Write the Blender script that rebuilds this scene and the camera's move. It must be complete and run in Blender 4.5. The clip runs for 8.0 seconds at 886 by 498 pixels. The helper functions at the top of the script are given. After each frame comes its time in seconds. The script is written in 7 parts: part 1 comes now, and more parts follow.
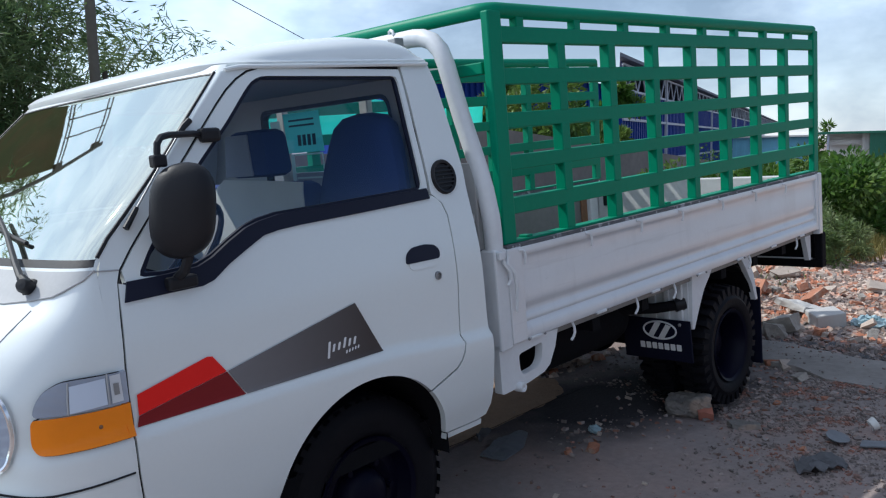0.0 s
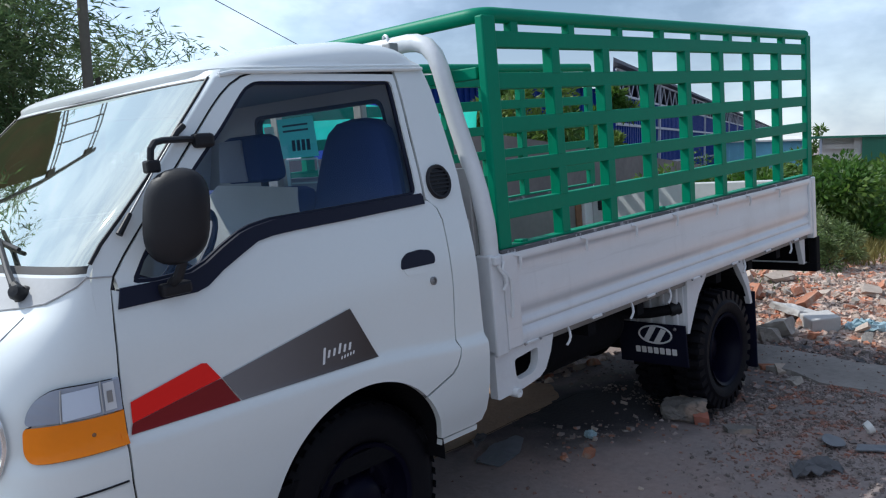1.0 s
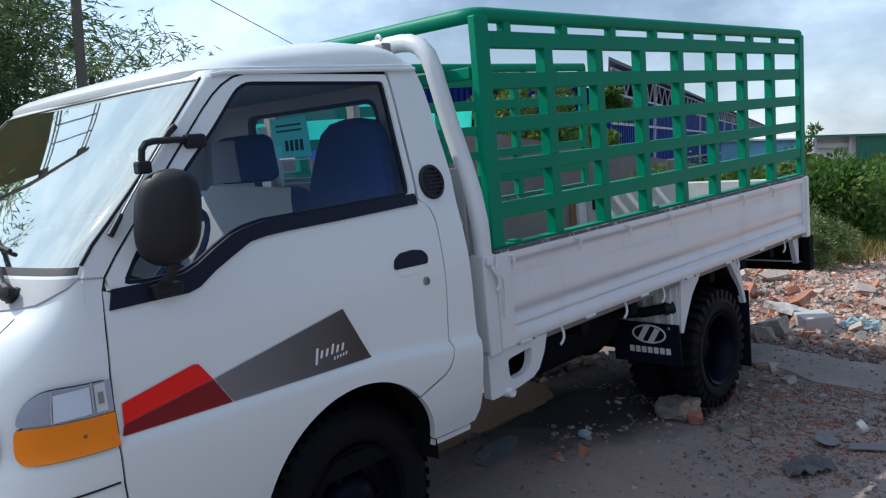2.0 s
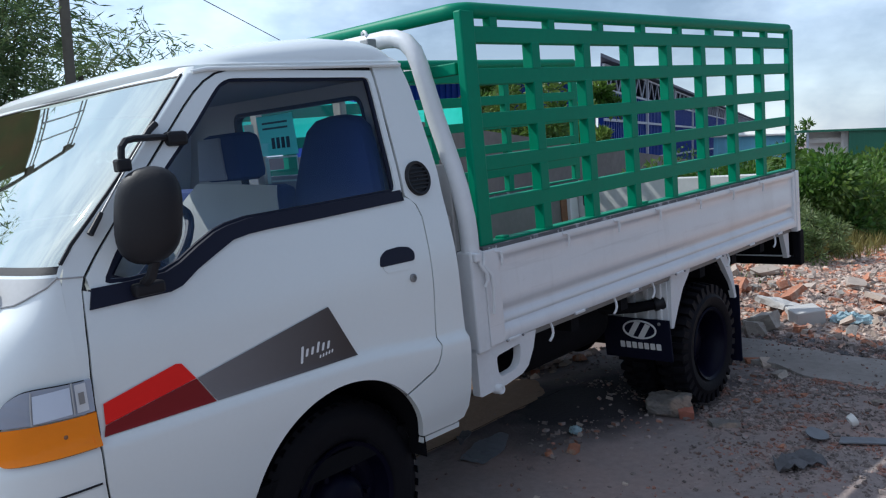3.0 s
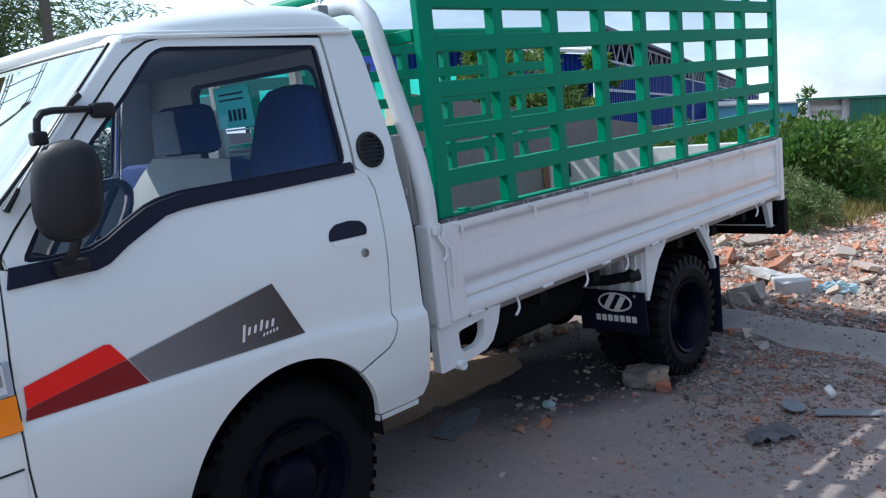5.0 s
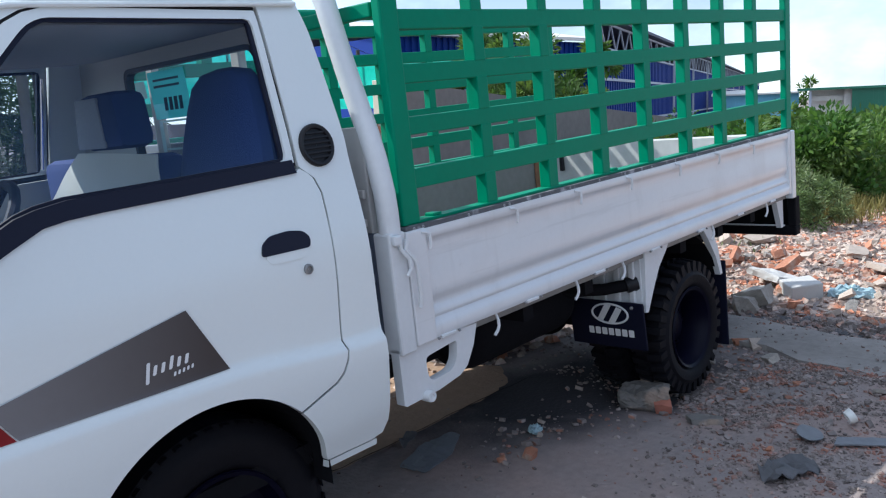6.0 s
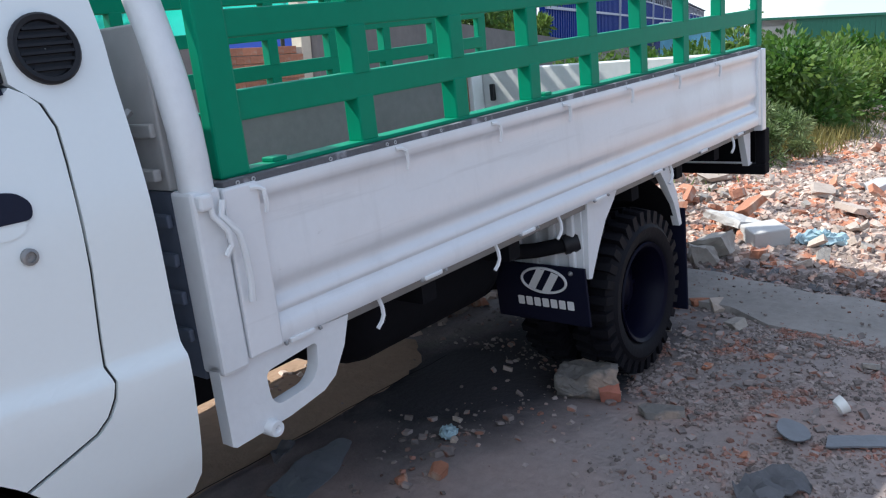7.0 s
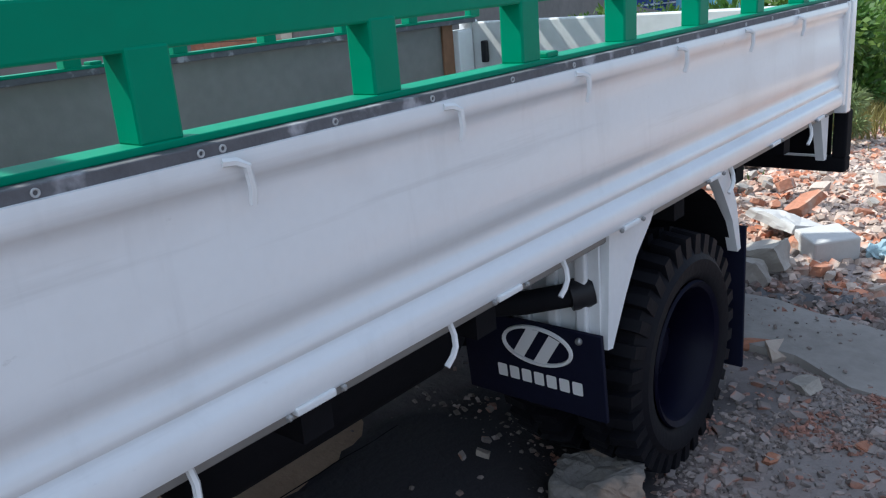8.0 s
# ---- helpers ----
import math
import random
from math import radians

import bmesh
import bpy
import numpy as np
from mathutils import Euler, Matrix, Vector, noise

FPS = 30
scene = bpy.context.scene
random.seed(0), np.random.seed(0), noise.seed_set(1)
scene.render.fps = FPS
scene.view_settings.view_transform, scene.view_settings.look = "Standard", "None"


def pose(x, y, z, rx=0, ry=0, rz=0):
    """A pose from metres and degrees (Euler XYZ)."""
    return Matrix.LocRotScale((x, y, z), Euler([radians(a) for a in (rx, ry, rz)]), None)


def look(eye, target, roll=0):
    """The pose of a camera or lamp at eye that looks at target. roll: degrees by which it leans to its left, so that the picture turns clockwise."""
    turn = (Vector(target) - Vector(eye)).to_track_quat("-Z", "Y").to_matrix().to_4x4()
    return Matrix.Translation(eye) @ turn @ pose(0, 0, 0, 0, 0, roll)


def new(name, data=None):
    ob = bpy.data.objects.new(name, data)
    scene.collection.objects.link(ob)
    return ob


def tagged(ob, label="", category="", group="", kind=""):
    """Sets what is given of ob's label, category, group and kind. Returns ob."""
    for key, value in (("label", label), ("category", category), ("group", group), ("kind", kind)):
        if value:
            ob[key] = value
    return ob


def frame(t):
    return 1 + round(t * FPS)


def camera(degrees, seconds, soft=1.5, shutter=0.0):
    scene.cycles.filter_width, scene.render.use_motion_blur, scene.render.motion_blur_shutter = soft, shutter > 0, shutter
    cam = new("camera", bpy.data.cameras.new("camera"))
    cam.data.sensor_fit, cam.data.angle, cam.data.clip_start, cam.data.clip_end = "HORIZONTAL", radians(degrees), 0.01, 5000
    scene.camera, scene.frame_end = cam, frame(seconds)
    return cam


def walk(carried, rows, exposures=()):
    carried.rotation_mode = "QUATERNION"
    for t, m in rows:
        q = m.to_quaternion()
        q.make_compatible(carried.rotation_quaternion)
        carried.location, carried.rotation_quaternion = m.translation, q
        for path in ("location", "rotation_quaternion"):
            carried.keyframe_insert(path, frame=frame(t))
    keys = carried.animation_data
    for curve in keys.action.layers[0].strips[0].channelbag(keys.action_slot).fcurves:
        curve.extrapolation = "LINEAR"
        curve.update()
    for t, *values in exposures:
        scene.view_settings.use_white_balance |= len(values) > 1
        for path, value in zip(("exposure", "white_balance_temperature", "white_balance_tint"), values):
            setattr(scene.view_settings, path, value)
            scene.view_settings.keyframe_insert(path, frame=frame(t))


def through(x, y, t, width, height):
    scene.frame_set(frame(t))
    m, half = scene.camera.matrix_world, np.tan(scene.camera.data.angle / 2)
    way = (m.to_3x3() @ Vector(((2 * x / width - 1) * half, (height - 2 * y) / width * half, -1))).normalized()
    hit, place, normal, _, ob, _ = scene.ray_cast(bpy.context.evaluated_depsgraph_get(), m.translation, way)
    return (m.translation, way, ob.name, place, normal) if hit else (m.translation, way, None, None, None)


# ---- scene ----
cam = camera(56.2, 8.0, soft=1.2)
PATH = [
    (0, (-1.708, -2.794, 1.414), (-0.273, -1.423, 1.169), -1.29),
    (0.5, (-1.696, -2.796, 1.412), (-0.264, -1.421, 1.176), -1.32),
    (1, (-1.704, -2.786, 1.413), (-0.258, -1.424, 1.180), -1.43),
    (1.5, (-1.704, -2.788, 1.416), (-0.254, -1.431, 1.184), -1.42),
    (3, (-1.669, -2.801, 1.410), (-0.208, -1.457, 1.169), -1.88),
    (3.5, (-1.661, -2.805, 1.406), (-0.198, -1.462, 1.172), -2.19),
    (4, (-1.638, -2.849, 1.408), (-0.191, -1.492, 1.153), -2.39),
    (4.5, (-1.582, -2.907, 1.395), (-0.137, -1.554, 1.110), -2.54),
    (6, (-1.102, -2.640, 1.392), (0.345, -1.300, 1.062), -2.40),
    (6.5, (-0.721, -2.506, 1.359), (0.704, -1.154, 0.986), -2.73),
    (7, (-0.333, -2.228, 1.295), (1.167, -0.998, 0.809), -2.60),
    (7.5, (0.115, -1.944, 1.257), (1.680, -0.821, 0.719), -3.39),
    (8, (0.597, -1.666, 1.221), (2.069, -0.441, 0.644), -1.17),
]
EXPOSURE = [(0.0, -0.40, 5980, 8), (3.0, -0.43, 5930, 8), (4.0, -0.37, 5880, 8), (4.5, -0.22, 5860, 7), (6.0, 0.16, 5900, 7), (6.5, 0.20, 5950, 8), (7.0, 0.34, 6080, 8), (7.5, 0.37, 6120, 8), (8.0, 0.27, 5930, 5)]
walk(cam, [(t, look(eye, target, roll)) for t, eye, target, roll in PATH], EXPOSURE)

# ---- light: morning sun over the truck's far front corner, blue sky with broken cloud ----
SUN_WAY = Vector((0.40, -0.89, -1.0)).normalized()
sun_data = bpy.data.lights.new("sun", "SUN")
sun_data.energy, sun_data.angle, sun_data.color = 5.0, radians(0.6), (1.0, 0.95, 0.86)
sun = new("sun", sun_data)
sun.matrix_world = Matrix.Translation((-10, 25, 30)) @ SUN_WAY.to_track_quat("-Z", "Y").to_matrix().to_4x4()

world = bpy.data.worlds.new("sky")
scene.world = world
world.use_nodes = True
wn, wl = world.node_tree.nodes, world.node_tree.links
wn.clear()
sky = wn.new("ShaderNodeTexSky")
sky.sky_type, sky.sun_disc = "NISHITA", False
sky.sun_elevation = math.asin(-SUN_WAY.z)
sky.sun_rotation = math.atan2(-SUN_WAY.x, -SUN_WAY.y)
sky.air_density, sky.dust_density, sky.ozone_density = 0.9, 0.2, 1.5
coord = wn.new("ShaderNodeTexCoord")
stretch = wn.new("ShaderNodeMapping")
stretch.inputs["Scale"].default_value = (1.0, 1.0, 2.0)
stretch.inputs["Location"].default_value = (0.35, 0.1, 0.0)
clouds = wn.new("ShaderNodeTexNoise")
clouds.inputs["Scale"].default_value, clouds.inputs["Detail"].default_value, clouds.inputs["Roughness"].default_value = 2.6, 7.0, 0.55
edge = wn.new("ShaderNodeValToRGB")
edge.color_ramp.elements[0].position, edge.color_ramp.elements[1].position = 0.36, 0.57
blend = wn.new("ShaderNodeMix")
blend.data_type = "RGBA"
lit = wn.new("ShaderNodeMix")
lit.data_type, lit.blend_type = "RGBA", "ADD"
lit.inputs["Factor"].default_value = 0.9
puff, body = wn.new("ShaderNodeTexNoise"), wn.new("ShaderNodeMix")
puff.inputs["Scale"].default_value, puff.inputs["Detail"].default_value, puff.inputs["Roughness"].default_value = 7.0, 6.0, 0.6
thick_at = wn.new("ShaderNodeMapRange")
thick_at.inputs["From Min"].default_value, thick_at.inputs["From Max"].default_value = 0.38, 0.62
body.data_type = "RGBA"
body.inputs["A"].default_value = (5.3, 5.7, 6.3, 1)
body.inputs["B"].default_value = (8.2, 8.4, 8.7, 1)
wl.new(thick_at.outputs["Result"], body.inputs["Factor"])
wl.new(body.outputs["Result"], lit.inputs["B"])
back = wn.new("ShaderNodeBackground")
back.inputs["Strength"].default_value = 0.122
wout = wn.new("ShaderNodeOutputWorld")
wl.new(coord.outputs["Generated"], stretch.inputs["Vector"])
wl.new(stretch.outputs["Vector"], clouds.inputs["Vector"])
wl.new(stretch.outputs["Vector"], puff.inputs["Vector"])
wl.new(puff.outputs["Fac"], thick_at.inputs["Value"])
drift, cover = wn.new("ShaderNodeVectorMath"), wn.new("ShaderNodeMath")
drift.operation = "DOT_PRODUCT"
drift.inputs[1].default_value = (-0.20, 0.18, 0.12)
wl.new(coord.outputs["Generated"], drift.inputs[0])
wl.new(clouds.outputs["Fac"], cover.inputs[0])
wl.new(drift.outputs["Value"], cover.inputs[1])
wl.new(cover.outputs[0], edge.inputs["Fac"])
wl.new(edge.outputs["Color"], blend.inputs["Factor"])
# pale blue haze low over the land
apart, low_down, haze = wn.new("ShaderNodeSeparateXYZ"), wn.new("ShaderNodeMapRange"), wn.new("ShaderNodeMix")
low_down.inputs["From Min"].default_value, low_down.inputs["From Max"].default_value = 0.0, 0.30
low_down.inputs["To Min"].default_value, low_down.inputs["To Max"].default_value = 0.75, 0.0
haze.data_type = "RGBA"
haze.inputs["B"].default_value = (6.0, 6.9, 8.3, 1)
wl.new(coord.outputs["Generated"], apart.inputs[0])
wl.new(apart.outputs["Z"], low_down.inputs["Value"])
wl.new(low_down.outputs["Result"], haze.inputs["Factor"])
wl.new(sky.outputs["Color"], haze.inputs["A"])
wl.new(haze.outputs["Result"], blend.inputs["A"])
wl.new(sky.outputs["Color"], lit.inputs["A"])
wl.new(lit.outputs["Result"], blend.inputs["B"])
wl.new(blend.outputs["Result"], back.inputs["Color"])
wl.new(back.outputs["Background"], wout.inputs["Surface"])


# ---- materials ----
def material(name, colour, rough=0.6, metal=0.0, grain=40.0, vary=0.12, stain=2.0, stain_vary=0.1, bump=0.1, bump_scale=None,
             coat=0.0, second=None, random_vary=0.0, island=0.0, spec=0.5, second_at=(0.5, 0.65), coat_rough=0.06):
    """A painted, stone or cloth surface: fine grain and broad stains in its colour and gloss, and a fine relief."""
    mat = bpy.data.materials.new(name)
    mat.use_nodes = True
    n, l = mat.node_tree.nodes, mat.node_tree.links
    b = n["Principled BSDF"]
    b.inputs["Metallic"].default_value = metal
    b.inputs["Coat Weight"].default_value = coat
    b.inputs["Coat Roughness"].default_value = coat_rough
    b.inputs["Specular IOR Level"].default_value = spec
    co = n.new("ShaderNodeTexCoord")
    fine = n.new("ShaderNodeTexNoise")
    fine.inputs["Scale"].default_value, fine.inputs["Detail"].default_value = grain, 5
    broad = n.new("ShaderNodeTexNoise")
    broad.inputs["Scale"].default_value, broad.inputs["Detail"].default_value = stain, 4
    l.new(co.outputs["Object"], fine.inputs["Vector"])
    l.new(co.outputs["Object"], broad.inputs["Vector"])
    base = n.new("ShaderNodeRGB")
    base.outputs[0].default_value = (*colour, 1)
    last = base.outputs[0]
    if second is not None:
        ramp = n.new("ShaderNodeValToRGB")
        ramp.color_ramp.elements[0].position, ramp.color_ramp.elements[1].position = second_at
        l.new(broad.outputs["Fac"], ramp.inputs["Fac"])
        mix = n.new("ShaderNodeMix")
        mix.data_type = "RGBA"
        mix.inputs["B"].default_value = (*second, 1)
        l.new(ramp.outputs["Color"], mix.inputs["Factor"])
        l.new(last, mix.inputs["A"])
        last = mix.outputs["Result"]
    total = None
    for source, amount in ((fine, vary), (broad, stain_vary)):
        m = n.new("ShaderNodeMath")
        m.operation = "MULTIPLY_ADD"
        m.inputs[1].default_value, m.inputs[2].default_value = 2 * amount, -amount
        l.new(source.outputs["Fac"], m.inputs[0])
        if total is None:
            total = m.outputs[0]
        else:
            a = n.new("ShaderNodeMath")
            l.new(total, a.inputs[0])
            l.new(m.outputs[0], a.inputs[1])
            total = a.outputs[0]
    for amount, kind in ((random_vary, "o"), (island, "i")):
        if amount:
            info = n.new("ShaderNodeObjectInfo" if kind == "o" else "ShaderNodeNewGeometry")
            m = n.new("ShaderNodeMath")
            m.operation = "MULTIPLY_ADD"
            m.inputs[1].default_value, m.inputs[2].default_value = 2 * amount, -amount
            l.new(info.outputs["Random" if kind == "o" else "Random Per Island"], m.inputs[0])
            a = n.new("ShaderNodeMath")
            l.new(total, a.inputs[0])
            l.new(m.outputs[0], a.inputs[1])
            total = a.outputs[0]
    one = n.new("ShaderNodeMath")
    one.inputs[1].default_value = 1.0
    l.new(total, one.inputs[0])
    scale = n.new("ShaderNodeVectorMath")
    scale.operation = "SCALE"
    l.new(last, scale.inputs[0])
    l.new(one.outputs[0], scale.inputs["Scale"])
    l.new(scale.outputs[0], b.inputs["Base Color"])
    r = n.new("ShaderNodeMath")
    r.operation = "MULTIPLY_ADD"
    r.inputs[1].default_value, r.inputs[2].default_value = 0.2 * rough, 0.9 * rough
    l.new(broad.outputs["Fac"], r.inputs[0])
    l.new(r.outputs[0], b.inputs["Roughness"])
    if bump:
        relief = fine
        if bump_scale:
            relief = n.new("ShaderNodeTexNoise")
            relief.inputs["Scale"].default_value, relief.inputs["Detail"].default_value = bump_scale, 6
            l.new(co.outputs["Object"], relief.inputs["Vector"])
        bp = n.new("ShaderNodeBump")
        bp.inputs["Strength"].default_value, bp.inputs["Distance"].default_value = bump, 0.02
        l.new(relief.outputs["Fac"], bp.inputs["Height"])
        l.new(bp.outputs["Normal"], b.inputs["Normal"])
    return mat


def glass(name, tint, mirror, shine=(0.8, 0.8, 0.8)):
    """A thin pane: mostly see-through, with a clear mirror gloss."""
    mat = bpy.data.materials.new(name)
    mat.use_nodes = True
    n, l = mat.node_tree.nodes, mat.node_tree.links
    n.clear()
    see, gloss, mix = n.new("ShaderNodeBsdfTransparent"), n.new("ShaderNodeBsdfGlossy"), n.new("ShaderNodeMixShader")
    see.inputs["Color"].default_value = (*tint, 1)
    gloss.inputs["Roughness"].default_value = 0.02
    gloss.inputs["Color"].default_value = (*shine, 1)
    facing, power, add = n.new("ShaderNodeLayerWeight"), n.new("ShaderNodeMath"), n.new("ShaderNodeMath")
    facing.inputs["Blend"].default_value = 0.5
    power.operation, add.operation = "POWER", "MULTIPLY_ADD"
    power.inputs[1].default_value = 5.0
    add.inputs[1].default_value, add.inputs[2].default_value = 0.9, 0.05 + mirror
    out = n.new("ShaderNodeOutputMaterial")
    l.new(facing.outputs["Facing"], power.inputs[0])
    l.new(power.outputs[0], add.inputs[0])
    l.new(add.outputs[0], mix.inputs[0])
    l.new(see.outputs[0], mix.inputs[1])
    l.new(gloss.outputs[0], mix.inputs[2])
    l.new(mix.outputs[0], out.inputs["Surface"])
    return mat


WHITE = material("white_paint", (0.775, 0.812, 0.803), 0.32, grain=90, vary=0.015, stain=1.4, stain_vary=0.03, bump=0.005, bump_scale=9, coat=0.55, coat_rough=0.2)
BEDWHITE = material("white_bed_paint", (0.73, 0.74, 0.755), 0.30, grain=60, vary=0.03, stain=2.6, stain_vary=0.05, second=(0.61, 0.605, 0.605), second_at=(0.54, 0.78), bump=0.035, bump_scale=4, coat=0.6, coat_rough=0.12)
# grime on the bed's sides: thin runs down the sheet, smears along it, and a few bare scuffs
def grimy(mat, runs, smears, dirt):
    n, l = mat.node_tree.nodes, mat.node_tree.links
    b = n["Principled BSDF"]
    co = n.new("ShaderNodeTexCoord")
    last = b.inputs["Base Color"].links[0].from_socket
    for scale, lo, hi, amount in ((runs, 0.57, 0.78, 0.20), (smears, 0.57, 0.74, 0.33), ((14.0, 14.0, 20.0), 0.68, 0.735, 0.45)):
        mp, nz, rg, mx = n.new("ShaderNodeMapping"), n.new("ShaderNodeTexNoise"), n.new("ShaderNodeMapRange"), n.new("ShaderNodeMix")
        mp.inputs["Scale"].default_value = scale
        nz.inputs["Scale"].default_value, nz.inputs["Detail"].default_value, nz.inputs["Roughness"].default_value = 1.0, 7, 0.6
        rg.inputs["From Min"].default_value, rg.inputs["From Max"].default_value, rg.inputs["To Max"].default_value = lo, hi, amount
        mx.data_type = "RGBA"
        mx.inputs["B"].default_value = (*dirt, 1)
        l.new(co.outputs["Object"], mp.inputs["Vector"])
        l.new(mp.outputs["Vector"], nz.inputs["Vector"])
        l.new(nz.outputs["Fac"], rg.inputs["Value"])
        l.new(rg.outputs["Result"], mx.inputs["Factor"])
        l.new(last, mx.inputs["A"])
        last = mx.outputs["Result"]
    l.new(last, b.inputs["Base Color"])


grimy(BEDWHITE, (16.0, 16.0, 2.2), (1.3, 6.0, 26.0), (0.39, 0.385, 0.385))
CHASSISWHITE = material("white_bracket_paint", (0.70, 0.71, 0.72), 0.45, grain=50, vary=0.05, stain=5, stain_vary=0.08, bump=0.06)
GREEN = material("green_enamel", (0.003, 0.215, 0.115), 0.5, grain=30, vary=0.08, stain=3, stain_vary=0.12, bump=0.04, bump_scale=25, spec=0.18)
NAVY = material("navy_trim", (0.008, 0.010, 0.026), 0.5, spec=0.25, grain=80, vary=0.1, bump=0.03)
BLACK = material("black_plastic", (0.012, 0.012, 0.015), 0.5, spec=0.3, grain=120, vary=0.1, bump=0.04)
RUBBER = material("tyre_rubber", (0.007, 0.007, 0.010), 0.6, spec=0.14, grain=60, vary=0.2, stain=5, stain_vary=0.25, bump=0.08)
RIM = material("dark_rim_paint", (0.003, 0.003, 0.012), 0.42, spec=0.10, grain=60, vary=0.2, stain=6, stain_vary=0.2, bump=0.04)
FLAP = material("mud_flap_rubber", (0.006, 0.007, 0.020), 0.7, spec=0.14, grain=50, vary=0.15, stain=5, stain_vary=0.2, bump=0.05)
CHASSIS = material("chassis_black", (0.006, 0.006, 0.008), 0.85, spec=0.15, grain=40, vary=0.2, bump=0.1)
RED = material("red_film", (0.84, 0.014, 0.010), 0.5, vary=0.03, bump=0.0, spec=0.25)
DARKRED = material("dark_red_film", (0.21, 0.010, 0.012), 0.5, vary=0.03, bump=0.0, spec=0.25)
GREY = material("grey_film", (0.19, 0.18, 0.185), 0.45, vary=0.05, stain=3, stain_vary=0.12, bump=0.0, spec=0.3)
# the grey stripe is printed with a fade from grey to dark brown along the door
gn, gl = GREY.node_tree.nodes, GREY.node_tree.links
place, split, fade, mixer = gn.new("ShaderNodeTexCoord"), gn.new("ShaderNodeSeparateXYZ"), gn.new("ShaderNodeMapRange"), gn.new("ShaderNodeMix")
fade.inputs["From Min"].default_value, fade.inputs["From Max"].default_value = -0.50, -0.02
mixer.data_type = "RGBA"
mixer.inputs["B"].default_value = (0.062, 0.050, 0.048, 1)
gl.new(place.outputs["Object"], split.inputs[0])
gl.new(split.outputs["X"], fade.inputs["Value"])
gl.new(fade.outputs["Result"], mixer.inputs["Factor"])
gl.new(gn["Principled BSDF"].inputs["Base Color"].links[0].from_socket, mixer.inputs["A"])
gl.new(mixer.outputs["Result"], gn["Principled BSDF"].inputs["Base Color"])
LETTER = material("white_lettering", (0.75, 0.75, 0.75), 0.5, vary=0.02, bump=0.0)
AMBER = material("amber_lens", (0.95, 0.25, 0.003), 0.3, grain=25, vary=0.05, stain=9, stain_vary=0.12, bump=0.02, coat=0.1, spec=0.3)
LENS = material("clear_lens", (0.34, 0.38, 0.46), 0.12, grain=18, vary=0.08, stain=8, stain_vary=0.2, bump=0.03, coat=0.6)


def fluted(mat, scale, strength):
    """Upright ribs moulded into a lamp glass."""
    n, l = mat.node_tree.nodes, mat.node_tree.links
    co, wave, bump = n.new("ShaderNodeTexCoord"), n.new("ShaderNodeTexWave"), n.new("ShaderNodeBump")
    wave.bands_direction = "DIAGONAL"
    wave.inputs["Scale"].default_value = scale
    bump.inputs["Strength"].default_value, bump.inputs["Distance"].default_value = strength, 0.004
    l.new(co.outputs["Object"], wave.inputs["Vector"])
    l.new(wave.outputs["Fac"], bump.inputs["Height"])
    l.new(bump.outputs["Normal"], n["Principled BSDF"].inputs["Normal"])


fluted(AMBER, 26.0, 0.12)
fluted(LENS, 22.0, 0.2)
LAMPGLASS = material("bluish_lamp_glass", (0.62, 0.70, 0.82), 0.16, vary=0.04, grain=14, stain=6, stain_vary=0.12, bump=0.02, coat=0.8)
CHROME = material("bright_metal", (0.75, 0.75, 0.76), 0.18, metal=1.0, vary=0.03, bump=0.0)
STEEL = material("worn_steel", (0.30, 0.30, 0.30), 0.5, metal=0.6, grain=40, vary=0.2, bump=0.1)
STRIP = material("grey_rubber_strip", (0.10, 0.10, 0.11), 0.7, grain=60, vary=0.25, stain=16, stain_vary=0.3, bump=0.15, second=(0.30, 0.30, 0.32), second_at=(0.58, 0.68))
SEAT = material("navy_seat_cloth", (0.012, 0.034, 0.15), 0.85, grain=160, vary=0.2, bump=0.1)
SEATGREY = material("grey_seat_cloth", (0.38, 0.40, 0.45), 0.85, grain=160, vary=0.15, bump=0.1)
TRIM = material("pale_cab_lining", (0.54, 0.54, 0.49), 0.8, grain=90, vary=0.06, bump=0.05)
LINING = material("grey_headlining", (0.32, 0.33, 0.34), 0.9, grain=120, vary=0.08, bump=0.05)
INNERBED = material("bare_bed_metal", (0.22, 0.215, 0.205), 0.5, metal=0.25, grain=22, vary=0.14, stain=2.5, stain_vary=0.2, bump=0.08)
DUSTYGREY = material("dusty_grey_paint", (0.42, 0.41, 0.40), 0.6, grain=22, vary=0.12, stain=2.5, stain_vary=0.2, bump=0.08)
DARKBOARD = material("dark_blue_grey_steel", (0.10, 0.12, 0.165), 0.55, grain=22, vary=0.12, stain=2.5, stain_vary=0.2, bump=0.08)
PALEBED = material("pale_bed_metal", (0.58, 0.58, 0.57), 0.42, metal=0.2, grain=22, vary=0.1, stain=2.5, stain_vary=0.14, bump=0.08)
RUST = material("rusty_steel", (0.22, 0.11, 0.06), 0.8, grain=25, vary=0.25, stain=5, stain_vary=0.3, bump=0.2)


def film(name, colour, through):
    """A thin printed film on glass that lets daylight shine through."""
    mat = material(name, colour, 0.5, vary=0.05, bump=0.0)
    n, l = mat.node_tree.nodes, mat.node_tree.links
    thin, mix = n.new("ShaderNodeBsdfTranslucent"), n.new("ShaderNodeMixShader")
    mix.inputs[0].default_value = through
    thin.inputs["Color"].default_value = (*colour, 1)
    l.new(n["Principled BSDF"].outputs[0], mix.inputs[1])
    l.new(thin.outputs[0], mix.inputs[2])
    l.new(mix.outputs[0], n["Material Output"].inputs["Surface"])
    return mat


